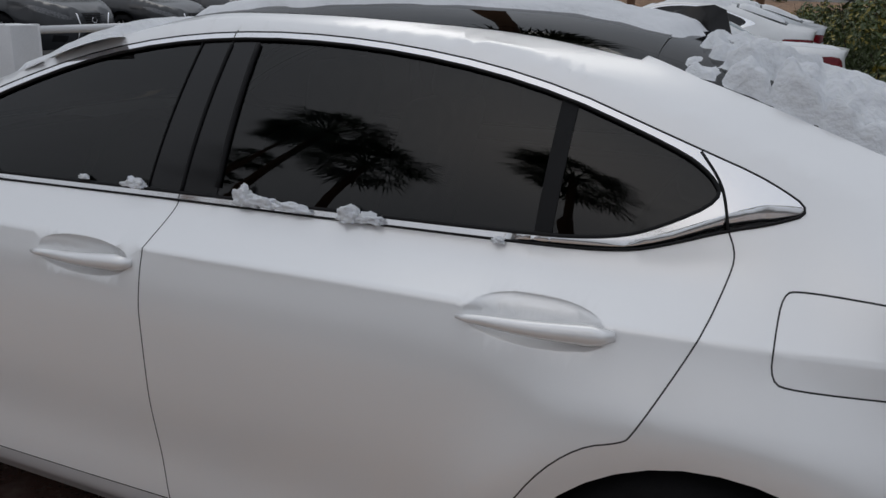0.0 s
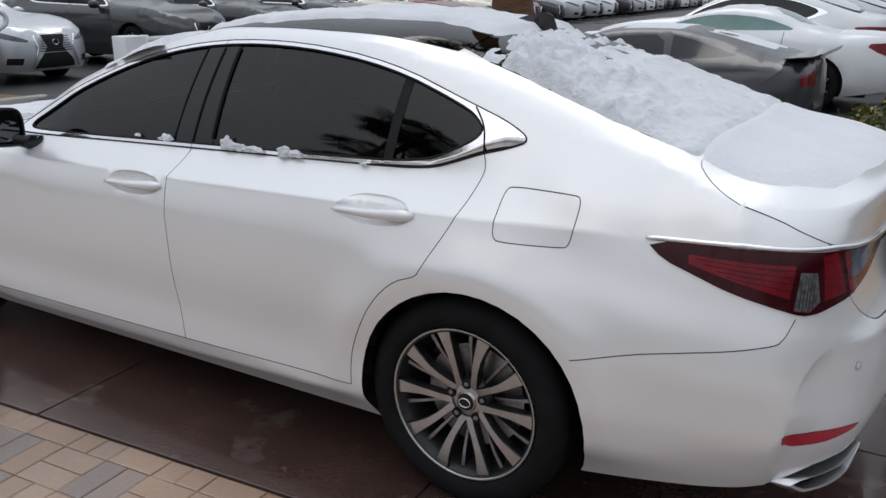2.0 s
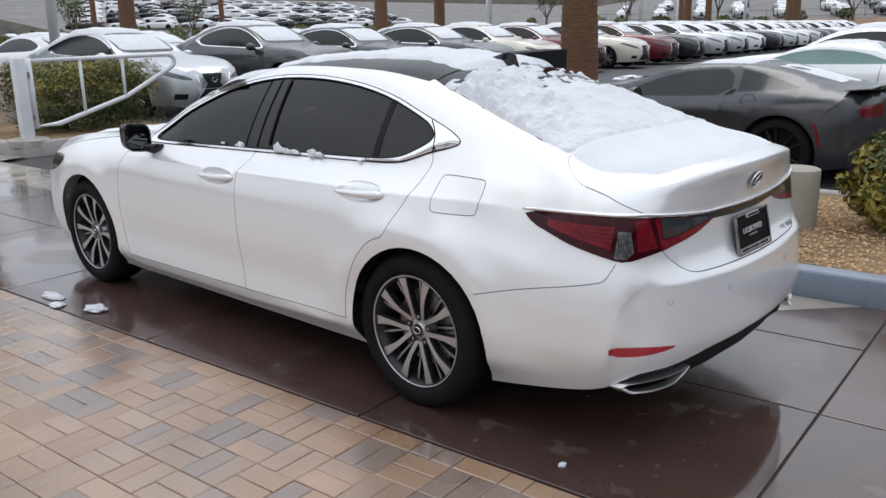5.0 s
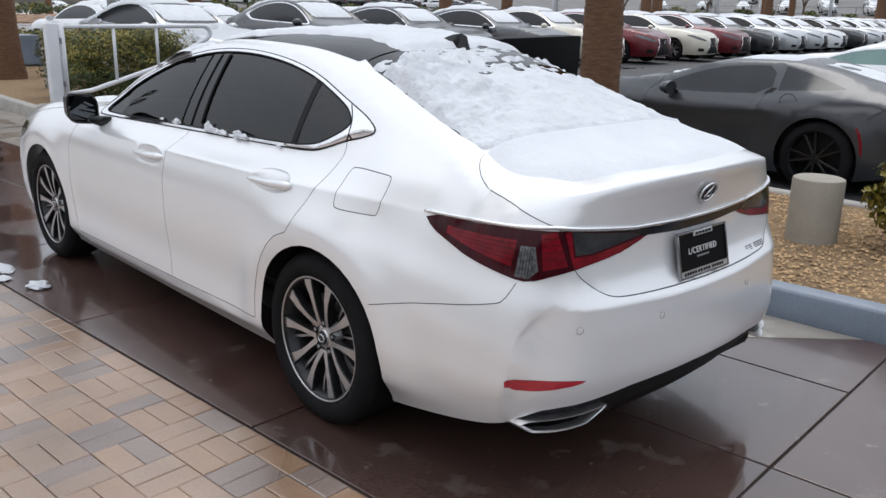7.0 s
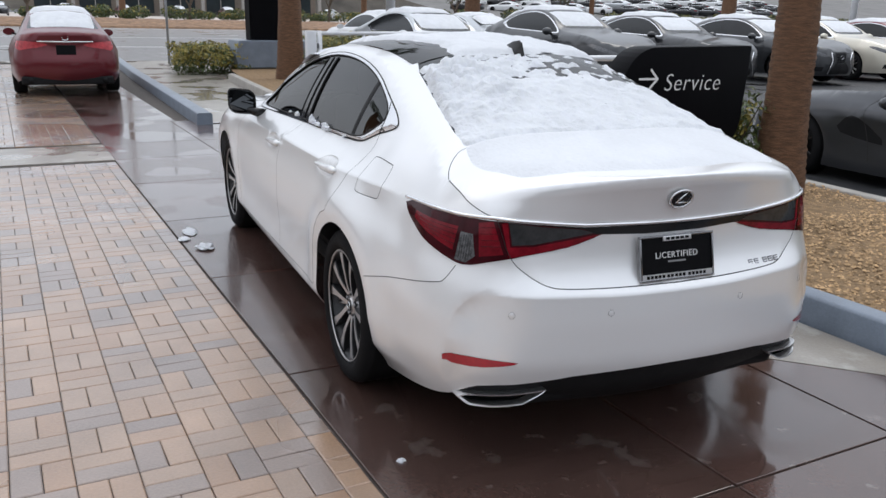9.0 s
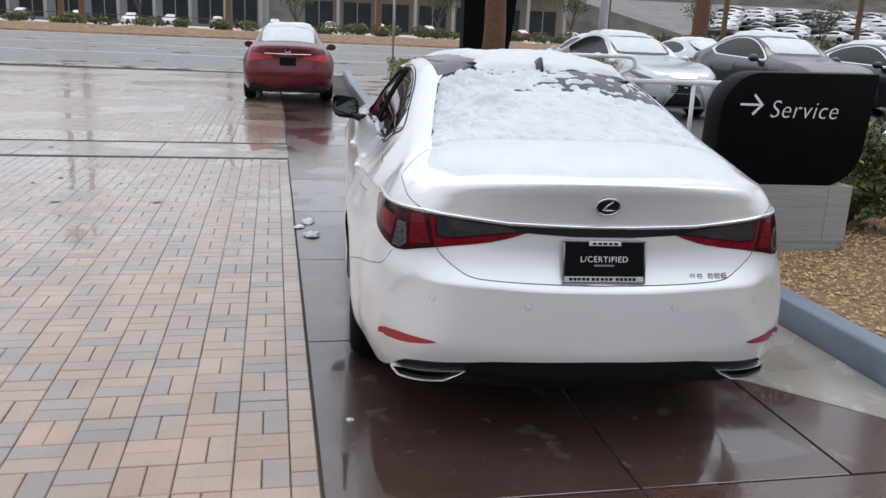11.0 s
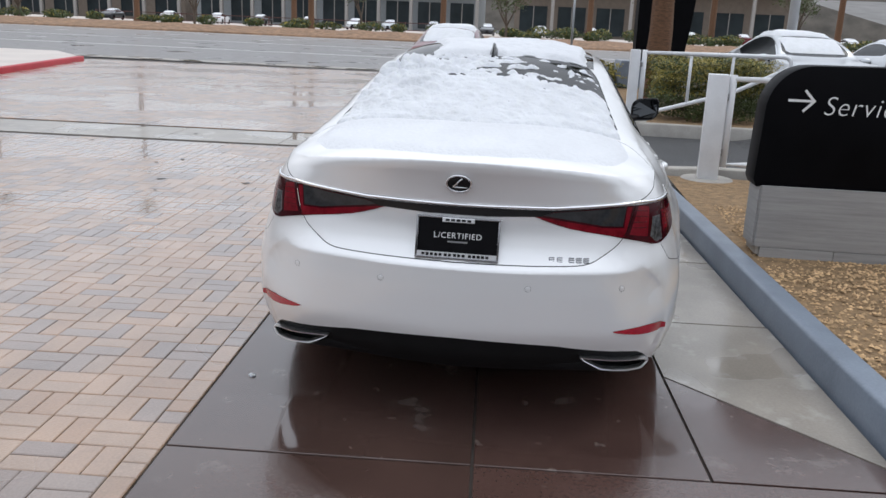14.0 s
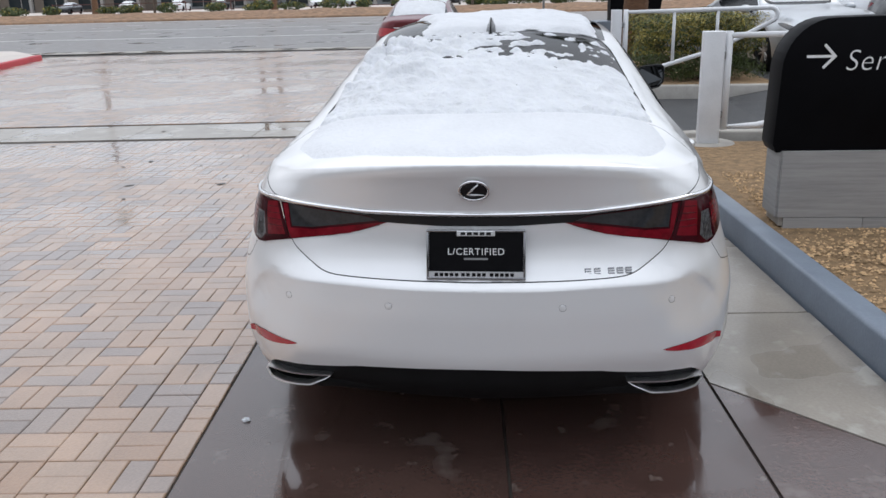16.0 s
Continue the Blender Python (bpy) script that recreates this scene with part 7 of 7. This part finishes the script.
def deck_depth(x, y):
    n1, n2, n3 = lumps(x, y, 3.0, 9.0), lumps(x, y, 10.0, 10.0), lumps(x, y, 30.0, 11.0)
    inner_ = line_distance(edge_plan, np.stack([x, -np.abs(y)], 1))
    outside = np.abs(y) > np.interp(x, edge_plan[:, 0], -edge_plan[:, 1])
    m = np.where(outside, 0, smoothstep(0.030, 0.14, inner_ + 0.006 * n2 - 0.03 * smoothstep(0.9, 0.7, x))) * smoothstep(0, 0.035, x - 0.580 + 0.06 * np.abs(y) + 0.004 * n1)
    m = m * smoothstep(0, 0.04, 0.645 + 0.16 * np.clip(x - 0.6, 0, 1) + 0.02 * n2 - np.abs(y))
    return m * (0.0125 + 0.003 * n1 + 0.0015 * n2 + 0.0008 * n3) - 0.0005


def hood_depth(x, y):
    n1, n2 = lumps(x, y, 3.0, 12.0), lumps(x, y, 11.0, 13.0)
    glass = smoothstep(-2.2, -2.15, x)
    m = smoothstep(0, 0.08, 0.62 + 0.02 * n2 - np.abs(y)) * smoothstep(0, 0.1, x + 3.5) * smoothstep(0, 0.05, -1.5 + 0.04 * n2 - x)
    return m * (0.022 + 0.012 * n1 + 0.012 * n2 + 0.012 * glass) - 0.004


snow_sheet("roof_snow", "ragged white snow on the black glass roof", -1.45, -0.02, 0.49, 0.0115, roof_depth, SNOW_SOFT)
snow_sheet("window_snow", "lumpy half-melted snow on the back window", -0.21, 0.60, 0.60, 0.009, pane_depth)
snow_sheet("deck_snow", "smooth thin snow blanket on the trunk lid", 0.50, 1.04, 0.72, 0.008, deck_depth, SNOW_SOFT)
snow_sheet("hood_snow", "thin snow on bonnet and windscreen", -3.55, -1.45, 0.66, 0.03, hood_depth)


def clump(name, label, at, size, seed):
    bm_ = bmesh.new()
    bmesh.ops.create_icosphere(bm_, subdivisions=4, radius=1.0)
    for v_ in bm_.verts:
        q = v_.co.normalized()
        r = 1 + 0.55 * noise.noise(q * 1.7 + Vector((seed, 0, 0))) + 0.28 * noise.noise(q * 4.5 + Vector((0, seed, 0)))
        v_.co = Vector((q.x * size[0], q.y * size[1], max(q.z, -0.25) * size[2])) * r
    o_ = part(name, bm_, SNOW, None, smooth=70)
    o_.matrix_world = at
    return tagged(o_, label, "snow")


for s_, sz, sd in ((-1.035, (.030, .012, .030), 1), (-0.995, (.05, .012, .018), 2), (-0.91, (.04, .012, .012), 7), (-0.775, (.032, .014, .024), 3), (-0.725, (.03, .012, .015), 4), (-1.345, (.03, .012, .016), 5), (-0.44, (.014, .008, .008), 6), (-1.50, (.015, .008, .007), 8)):
    p_ = on_side(sedan_shell, s_, 0.993, 0.006)
    clump("snow_clump", "small snow clump on the window ledge", Matrix.Translation(p_), sz, sd)
clump("snow_clump", "melting snow clump on wet brown slab", pose(-2.32, -1.17, 0.012), (.075, .05, .016), 11)
clump("snow_clump", "flat slush patch on wet brown slab", pose(-2.78, -1.22, 0.006), (.10, .05, .007), 13)
clump("snow_clump", "flat slush patch on wet brown slab", pose(-2.58, -1.28, 0.005), (.06, .04, .008), 14)
clump("snow_clump", "small slush crumb on wet slab", pose(0.76, -0.905, 0.003), (.012, .015, .008), 15)
for x_, y_, l_ in ((-12.6, 8.6, 1.1), (-12.4, 12.5, 0.8), (-12.8, 17.5, 1.2), (-12.5, 23.0, 0.9), (-13.0, 27.0, 1.2), (-12.2, 6.2, 0.7)):
    clump("snow_clump", "low ridge of snow on wet asphalt", pose(x_ + 3.2, y_, 0.16), (.16, l_ * 0.5, .07), x_ * y_)

# ---- ground ------------------------------------------------------------------------------
ASPHALT = wet("wet_asphalt", [(0.036, 0.037, 0.040)], 0.6, 0.62, 0.004, 120, coat=0.1)
ROAD = wet("wet_road", [(0.23, 0.225, 0.225)], 0.5, 0.62, 0.003, 100)
BROWN = wet("brown_stamped_concrete", [(0.074, 0.042, 0.035), (0.083, 0.047, 0.039), (0.068, 0.040, 0.033)], 0.26, 0.51, 0.0016, 60, edge=0.035, pscale=1.1, coat=0.7)
GREY_WET = wet("wet_grey_concrete", [(0.275, 0.246, 0.210), (0.295, 0.264, 0.226)], 0.32, 0.54, 0.001, 70, edge=0.03, pscale=1.1)


def stained(m, tone, scale, level, amount):
    """Pale lime stains with soft ragged edges, dried into the concrete."""
    n, l = m.node_tree.nodes, m.node_tree.links
    goal = n["Principled BSDF"].inputs["Base Color"]
    geo = next(q for q in n if q.type == "NEW_GEOMETRY")
    spots, step_, mix = n.new("ShaderNodeTexNoise"), n.new("ShaderNodeMapRange"), n.new("ShaderNodeMix")
    spots.inputs["Scale"].default_value, spots.inputs["Detail"].default_value, spots.inputs["Roughness"].default_value = scale, 5, 0.55
    step_.inputs[1].default_value, step_.inputs[2].default_value, step_.inputs[4].default_value = level, level + 0.07, amount
    mix.data_type = "RGBA"
    mix.inputs[7].default_value = (*tone, 1)
    l.new(geo.outputs["Position"], spots.inputs["Vector"])
    l.new(spots.outputs["Fac"], step_.inputs[0])
    l.new(step_.outputs[0], mix.inputs[0])
    l.new(goal.links[0].from_socket, mix.inputs[6])
    l.new(mix.outputs[2], goal)


stained(BROWN, (0.17, 0.14, 0.125), 3.2, 0.60, 0.45)
stained(BROWN, (0.20, 0.17, 0.15), 11.0, 0.66, 0.6)
stained(GREY_WET, (0.46, 0.44, 0.40), 3.6, 0.56, 0.6)
PAVER_TONES = [(0.316, 0.194, 0.118), (0.344, 0.216, 0.135), (0.221, 0.162, 0.132), (0.307, 0.2, 0.131), (0.33, 0.209, 0.132), (0.238, 0.176, 0.142), (0.296, 0.174, 0.1), (0.325, 0.214, 0.142), (0.202, 0.15, 0.125), (0.28, 0.187, 0.128)]
WEAVE = (LOT @ Vector((-0.04175, -1.206, -20.0)), (0, 0, radians(TH)), 0.2005)
PAVER = wet("wet_pavers", PAVER_TONES, 0.34, 0.60, 0.0015, 90, coat=1.0, weave=WEAVE)
PAVER_FAR = wet("wet_pavers_joined", PAVER_TONES, 0.30, 0.49, 0.0015, 90, rand=1.0, coat=1.0, weave=WEAVE)
GRAVEL_BED = mat("gravel_bed", (0.24, 0.155, 0.080), 0.9, var=0.4, scale=14, bump=0.02, bscale=45)
GRAVEL = mat("tan_gravel", (0.47, 0.315, 0.17), 0.8, var=0.7, scale=6, island=0.9)
JOINT = mat("joint_sand", (0.060, 0.050, 0.043), 0.8, var=0.3, scale=10)
SOIL = mat("dark_soil", (0.035, 0.028, 0.022), 0.9, var=0.4, scale=9, bump=0.02, bscale=40)
RED_KERB = mat("red_kerb_paint", (0.42, 0.03, 0.04), 0.5, var=0.15)

bm = bmesh.new()
gx = [-900, -300, -90, -60, -45, -30] + [-28.0 + 0.5 * k for k in range(49)] + [0, 20, 90, 300, 900]
gy = [-900, -300, -90, -30, 0, 2.5, 3.0, 3.5, 4.0, 4.5, 5.0, 6, 20, 45, 80, 85, 90, 120, 300, 900]
rise = lambda x, y: 0.19 * min(1, max(0, (-5.6 - x) / 3.6)) * min(1, max(0, (x + 27) / 2.5)) * min(1, max(0, (y - 3.0) / 1.0)) * min(1, max(0, (88 - y) / 6))
sheet_rows = [[bm.verts.new((x, y, rise(x, y))) for y in gy] for x in gx]
for a, b in zip(sheet_rows, sheet_rows[1:]):
    for k in range(len(gy) - 1):
        bm.faces.new((a[k], b[k], b[k + 1], a[k + 1]))
o = tagged(part("ground", bm, ASPHALT), "wet dark asphalt running to the horizon", "ground", kind="structure")
o.location.z = -0.03
bm = bmesh.new()
bm.faces.new([bm.verts.new(p) for p in ((-69.8, -300, -0.02), (-24.1, -300, -0.02), (-24.1, 2.4, -0.02), (-27.3, 4.0, -0.02), (-27.3, 300, -0.02), (-69.8, 300, -0.02))])
road = tagged(part("road", bm, ROAD), "wide wet grey road", "road", kind="structure")
for x, w in ((-34.5, 0.14), (-46.5, 0.12), (-67.5, 0.12)):
    part("road_line", box((w, 500, 0.006), pose(x, 0, -0.018)), WHITE_PRINT, road)
for x in (-40.5, -52.5, -57.5, -62.5):
    for k in range(24):
        part("lane_mark", box((0.11, 1.2, 0.006), pose(x, -110 + 9 * k, -0.018)), WHITE_PRINT, road)


def flat(name, poly, z, material, label, category, kind="structure", m=None, thick=0.0):
    bm_ = bmesh.new()
    vs = [bm_.verts.new((*p, z)) for p in poly]
    f = bm_.faces.new(vs)
    if f.calc_center_median().z and f.normal.z < 0:
        f.normal_flip()
    bm_.normal_update()
    if f.normal.z < 0:
        f.normal_flip()
    if thick:
        r = bmesh.ops.extrude_face_region(bm_, geom=[f])
        bmesh.ops.translate(bm_, vec=(0, 0, -thick), verts=[v for v in r["geom"] if isinstance(v, bmesh.types.BMVert)])
        bmesh.ops.recalc_face_normals(bm_, faces=bm_.faces)
    ob = part(name, bm_, material)
    if m is not None:
        ob.matrix_world = m
    return tagged(ob, label, category, kind=kind) if category else ob


# bedding under the paving, in the lot's own axes
flat("paving_bed", [(-23.6, -16), (8, -16), (8, 1.58), (-23.6, 1.58)], -0.012, JOINT, "dark sand bed under slabs and pavers", "bed", m=LOT)


def slab_mesh(name, w, h, material, rim=0.003, thick=0.03):
    bm_ = bmesh.new()
    n_ = max(2, int(w / 0.35)), max(2, int(h / 0.35))
    add_box(bm_, (w - 0.010, h - 0.010, thick), pose(0, 0, -thick / 2), rim, 2)
    me_ = bpy.data.meshes.new(name)
    bm_.to_mesh(me_)
    bm_.free()
    me_.materials.append(material)
    return me_


slabs = thing("slab_drive", "wet brown stamped concrete slabs of the drive", "pavement", kind="structure", at=LOT)
greys = thing("grey_path", "wet grey concrete strip beside the kerb", "pavement", kind="structure", at=LOT)
U = [7.5, 5.93, 4.40, 2.87, 1.33, -0.205, -1.73, -3.26, -4.80, -6.20, -7.33, -9.25]
for a, b in zip(U, U[1:]):
    for v0, v1 in ((-1.10, 0.02), (0.02, 0.87)) if a < 1.4 else ((-1.10, 0.02), (0.02, 1.58)):
        ob = new("slab", slab_mesh("slab", a - b, v1 - v0, BROWN))
        ob.parent, ob.location = slabs, ((a + b) / 2, (v0 + v1) / 2, 0)
for k in range(7):
    for v0, v1 in ((-1.09, 0.10),):
        ob = new("slab", slab_mesh("slab", 2.0, v1 - v0, BROWN))
        ob.parent, ob.location = slabs, (-10.26 - 2.0 * k, (v0 + v1) / 2, -0.002)
# the slab cut by the slanting joint, and the grey strip
for nm, poly, par, mt in (("slab", [(0.43, 0.876), (1.324, 0.876), (1.324, 1.574), (1.19, 1.574)], slabs, BROWN), ("slab", [(-0.34, 0.876), (0.41, 0.876), (1.17, 1.574), (-0.34, 1.574)], greys, GREY_WET)):
    ob = flat(nm, poly, 0.0, mt, "", "", thick=0.03)
    ob.parent = par
for u0, u1 in ((-0.352, -1.62), (-1.632, -2.9), (-2.912, -4.2), (-4.212, -5.5), (-5.512, -9.24)):
    ob = new("slab", slab_mesh("slab", u0 - u1, 0.70, GREY_WET))
    ob.parent, ob.location = greys, ((u0 + u1) / 2, 1.225, 0)
for k in range(9):
    ob = new("slab", slab_mesh("slab", 1.118, 1.53, GREY_WET))
    ob.parent, ob.location = greys, (-6.765, -1.09 - 0.765 - 1.53 * k, -0.001)

# kerbs
def kerb(name, pts_, width, height, material, label, bevel=0.02):
    """A kerb along a line of its foot, leaning a little back."""
    bm_ = bmesh.new()
    p = [Vector((*q, 0)) for q in pts_]
    rows_ = []
    for i, q in enumerate(p):
        d = (p[min(i + 1, len(p) - 1)] - p[max(i - 1, 0)]).normalized()
        n_ = Vector((-d.y, d.x, 0))
        rows_.append([bm_.verts.new(q + n_ * a + Vector((0, 0, b))) for a, b in ((0, -0.03), (0.012, height - bevel), (0.02, height - bevel * .35), (0.035, height), (width - 0.02, height), (width, height - 0.02), (width, -0.03))])
    for a, b in zip(rows_, rows_[1:]):
        for k in range(6):
            bm_.faces.new((a[k], a[k + 1], b[k + 1], b[k]))
    bm_.faces.new(rows_[0])
    bm_.faces.new(rows_[-1])
    bmesh.ops.recalc_face_normals(bm_, faces=bm_.faces)
    return tagged(part(name, bm_, material, smooth=40), label, "kerb", kind="structure")


lotp = lambda u, v: (LOT @ Vector((u, v, 0))).to_2d()
kerb("kerb", [lotp(u, 1.585 + (0.02 * max(0, u - 0.5))) for u in np.linspace(8, -4.7, 14)][::-1], 0.16, 0.155, BLUE_GREY, "blue-grey painted kerb beside the drive")
kerb("kerb", [(-4.6, 1.28), (-5.0, 1.5), (-5.15, 2.0), (-5.15, 4.1)], 0.16, 0.15, CONCRETE, "bare concrete kerb round the planter")
kerb("kerb", [(-5.15, 4.25), (1.0, 4.42), (8, 4.95)], 0.15, 0.11, CONCRETE, "low concrete kerb between gravel and parking")
kerb("kerb", [(0.42, 8.6), (0.30, 9.34), (-0.40, 18.1), (-1.25, 29.5), (-2.3, 43)][::-1], 0.16, 0.16, CONCRETE, "bare concrete kerb along the parking lane")
flat("lane_bed", [(0.55, 8.6), (0.44, 9.34), (-0.26, 18.1), (-1.1, 29.5), (-2.15, 43), (6, 43), (6, 8.6)], 0.11, SOIL, "dark bark bed behind the lane kerb", "bed")
kerb("kerb", [(-23.2, -0.98), (-17.1, -0.80), (-8.75, -0.42)], 0.22, 0.16, BLUE_GREY, "blue-grey painted kerb between drive and pavement")
kerb("kerb", [(-16.2, 1.2), (-9.7, 1.12), (-9.35, 1.30), (-9.30, 4.0)], 0.16, 0.17, CONCRETE, "bare concrete kerb round the hedge bed")
kerb("kerb", [(-13.0, -30), (-12.9, -13.0), (-14.2, -12.6), (-20.6, -14.35)], 0.2, 0.14, RED_KERB, "red painted kerb of the entrance island")
flat("island", [(-13.2, -30), (-13.1, -13.0), (-14.3, -12.8), (-20.6, -14.5), (-23.4, -17), (-23.4, -30)], 0.12, PALE, "pale concrete entrance island", "pavement")
flat("sidewalk", [(-24.0, -0.9), (-17.1, -0.62), (-8.8, -0.25), (-9.2, 1.2), (-13.5, 1.15), (-18.0, 1.6), (-24.0, 2.4)], 0.008, GREY_WET, "wet grey concrete pavement", "pavement")
flat("sidewalk", [(-27.4, 2.4), (-26.4, 2.2), (-26.4, 80), (-27.4, 80)], 0.004, GREY_WET, "grey concrete pavement along the road", "pavement")
flat("driveway_apron", [(-24.0, -18), (-22.9, -18), (-22.9, 0.5), (-24.0, 0.5)], 0.006, GREY_WET, "wet concrete gutter strip at the road's edge", "pavement")
flat("planter_bed", [(-20.4, 1.9), (-17.5, 1.5), (-13.5, 1.25), (-9.5, 1.28), (-9.42, 4.05), (-20.4, 4.6)], 0.14, GRAVEL_BED, "brown bark and gravel bed round the palm", "bed")
flat("gravel_bed", [(-4.9, 1.5), tuple(lotp(-1.5, 1.70)), tuple(lotp(3, 1.72)), tuple(lotp(8, 1.85)), (8, 4.9), (1, 4.45), (-5.0, 4.28)], 0.085, GRAVEL_BED, "tan gravel bed round the sign", "bed")
# loose gravel
rnd = random.Random(11)
v, f = [], []
for k in range(15000):
    x, y = rnd.uniform(-3.4, 3.0), rnd.uniform(1.72, 4.35)
    if y < lotp(x, 1.78)[1]:
        continue
    r = rnd.uniform(0.008, 0.019)
    a, sq = rnd.uniform(0, 6.28), rnd.uniform(0.5, 0.9)
    c_, s_ = math.cos(a) * r, math.sin(a) * r
    z = 0.088 + rnd.uniform(-0.004, 0.006) + 0.02 * noise.noise((x * 1.5, y * 1.5, 0))
    b = len(v)
    v += [(x + c_ * 1.3, y + s_ * 1.3, z), (x - s_ * sq, y + c_ * sq, z + 0.001), (x - c_, y - s_, z), (x + s_ * sq, y - c_ * sq, z), (x + c_ * 0.2, y, z + r * 0.7), (x, y, z - r)]
    f += [(b, b + 1, b + 4), (b + 1, b + 2, b + 4), (b + 2, b + 3, b + 4), (b + 3, b, b + 4)]
tagged(link_mesh("gravel", v, f, GRAVEL), "loose tan gravel chips", "gravel", kind="stuff")

# ---- pavers in basket weave -----------------------------------------------------------------
PITCH = 0.2005
U0, V0 = -0.04175, -1.206   # a corner of the weave; towards the slabs a half course fills the rest
paving = thing("paver_walk", "wet tan and grey concrete pavers laid in basket weave", "pavement", kind="structure", at=LOT)


def paver_mesh(w, h):
    c = 0.0045
    top = [(-w / 2 + c, -h / 2 + c, 0), (w / 2 - c, -h / 2 + c, 0), (w / 2 - c, h / 2 - c, 0), (-w / 2 + c, h / 2 - c, 0)]
    rim_ = [(-w / 2, -h / 2, -c * 0.7), (w / 2, -h / 2, -c * 0.7), (w / 2, h / 2, -c * 0.7), (-w / 2, h / 2, -c * 0.7)]
    low = [(x, y, -0.03) for x, y, _ in rim_]
    fs_ = [(0, 1, 2, 3)] + [(4 + k, 4 + (k + 1) % 4, (k + 1) % 4, k) for k in range(4)] + [(8 + k, 8 + (k + 1) % 4, 4 + (k + 1) % 4, 4 + k) for k in range(4)]
    return top + rim_ + low, fs_


shapes = []
for w_, h_ in ((PITCH - 0.003, PITCH / 2 - 0.003), (PITCH / 2 - 0.003, PITCH - 0.003), (PITCH / 2 - 0.003, PITCH / 2 - 0.003)):
    vv, ff = paver_mesh(w_, h_)
    me = bpy.data.meshes.new("paver")
    me.from_pydata(vv, [], ff)
    me.materials.append(PAVER)
    shapes.append((vv, ff, me))
rnd = random.Random(5)
far_v, far_f = [], []
single = 0


def place(u, v, shape):
    """One paver; those along the slabs beside the sedan are objects of their own."""
    global single
    vv, ff, me = shape
    z = rnd.uniform(-0.0022, 0.0)
    tx, ty = rnd.uniform(-0.006, 0.006), rnd.uniform(-0.006, 0.006)
    if single < 300 and -1.75 < u < 1.45 and v > V0 - 5 * PITCH:
        single += 1
        ob = new("paver", me)
        ob.parent = paving
        ob.matrix_local = Matrix.Translation((u, v, z)) @ Euler((tx, ty, rnd.uniform(-.008, .008))).to_matrix().to_4x4()
    else:
        b = len(far_v)
        far_v.extend((x + u, y + v, q + z + x * ty - y * tx) for x, y, q in vv)
        far_f.extend(tuple(b + n_ for n_ in fc) for fc in ff)


def lay(u0, u1, v0):
    for i in range(int(math.ceil((U0 - u1) / PITCH)), int((U0 - u0) / PITCH)):
        for j in range(-1, int((V0 - v0) / PITCH)):
            cu, cv = U0 - (i + 0.5) * PITCH, V0 - (j + 0.5) * PITCH
            along = (i + j) % 2 == 0
            if j == -1:
                cv = V0 + PITCH / 4
                for k in ((0,) if along else (-1, 1)):
                    place(cu + k * PITCH / 4, cv, shapes[0 if along else 2])
                continue
            for k in (-1, 1):
                place(*((cu, cv + k * PITCH / 4) if along else (cu + k * PITCH / 4, cv)), shapes[0 if along else 1])


lay(-6.19, 5.0, -8.5)
lay(-22.8, -7.34, -14.5)
rest = link_mesh("joined_pavers", far_v, far_f, PAVER_FAR, paving, "tan and grey pavers running on")
tagged(rest, kind="stuff")

# small dark flat scraps with ragged rims lying on the pavers
DARK_SCRAP = mat("dark_scrap", (0.030, 0.021, 0.016), 0.35, var=0.4, scale=30, bump=0.001, bscale=200)
for k, (x, y) in enumerate([(-4.2, -3.82), (-4.48, -3.66), (-3.36, -3.36), (-2.85, -3.16), (-3.42, -2.54), (-6.45, -4.39), (-5.4, -5.24), (-4.24, -3.04), (-11.32, -9.01), (-10.07, -8.6)]):
    rnd = random.Random(700 + k)
    size, turn = rnd.uniform(0.018, 0.036), rnd.uniform(0, 6.28)
    bm = bmesh.new()
    rim_ = []
    for q in range(11):
        a = 6.2832 * q / 11
        r = size * rnd.uniform(0.55, 1.1)
        rim_.append(bm.verts.new((r * 1.5 * math.cos(a), r * math.sin(a), rnd.uniform(0.0, 0.004))))
    top_ = bm.verts.new((0, 0, 0.006))
    for q in range(11):
        bm.faces.new((rim_[q], rim_[(q + 1) % 11], top_))
    scrap_ob = part("fallen_leaf", bm, DARK_SCRAP, smooth=60)
    scrap_ob.matrix_world = Matrix.Translation((x, y, 0.0005)) @ Matrix.Rotation(turn, 4, "Z")
    tagged(scrap_ob, "small dark flat scrap on wet pavers", "leaf", "fallen leaves")
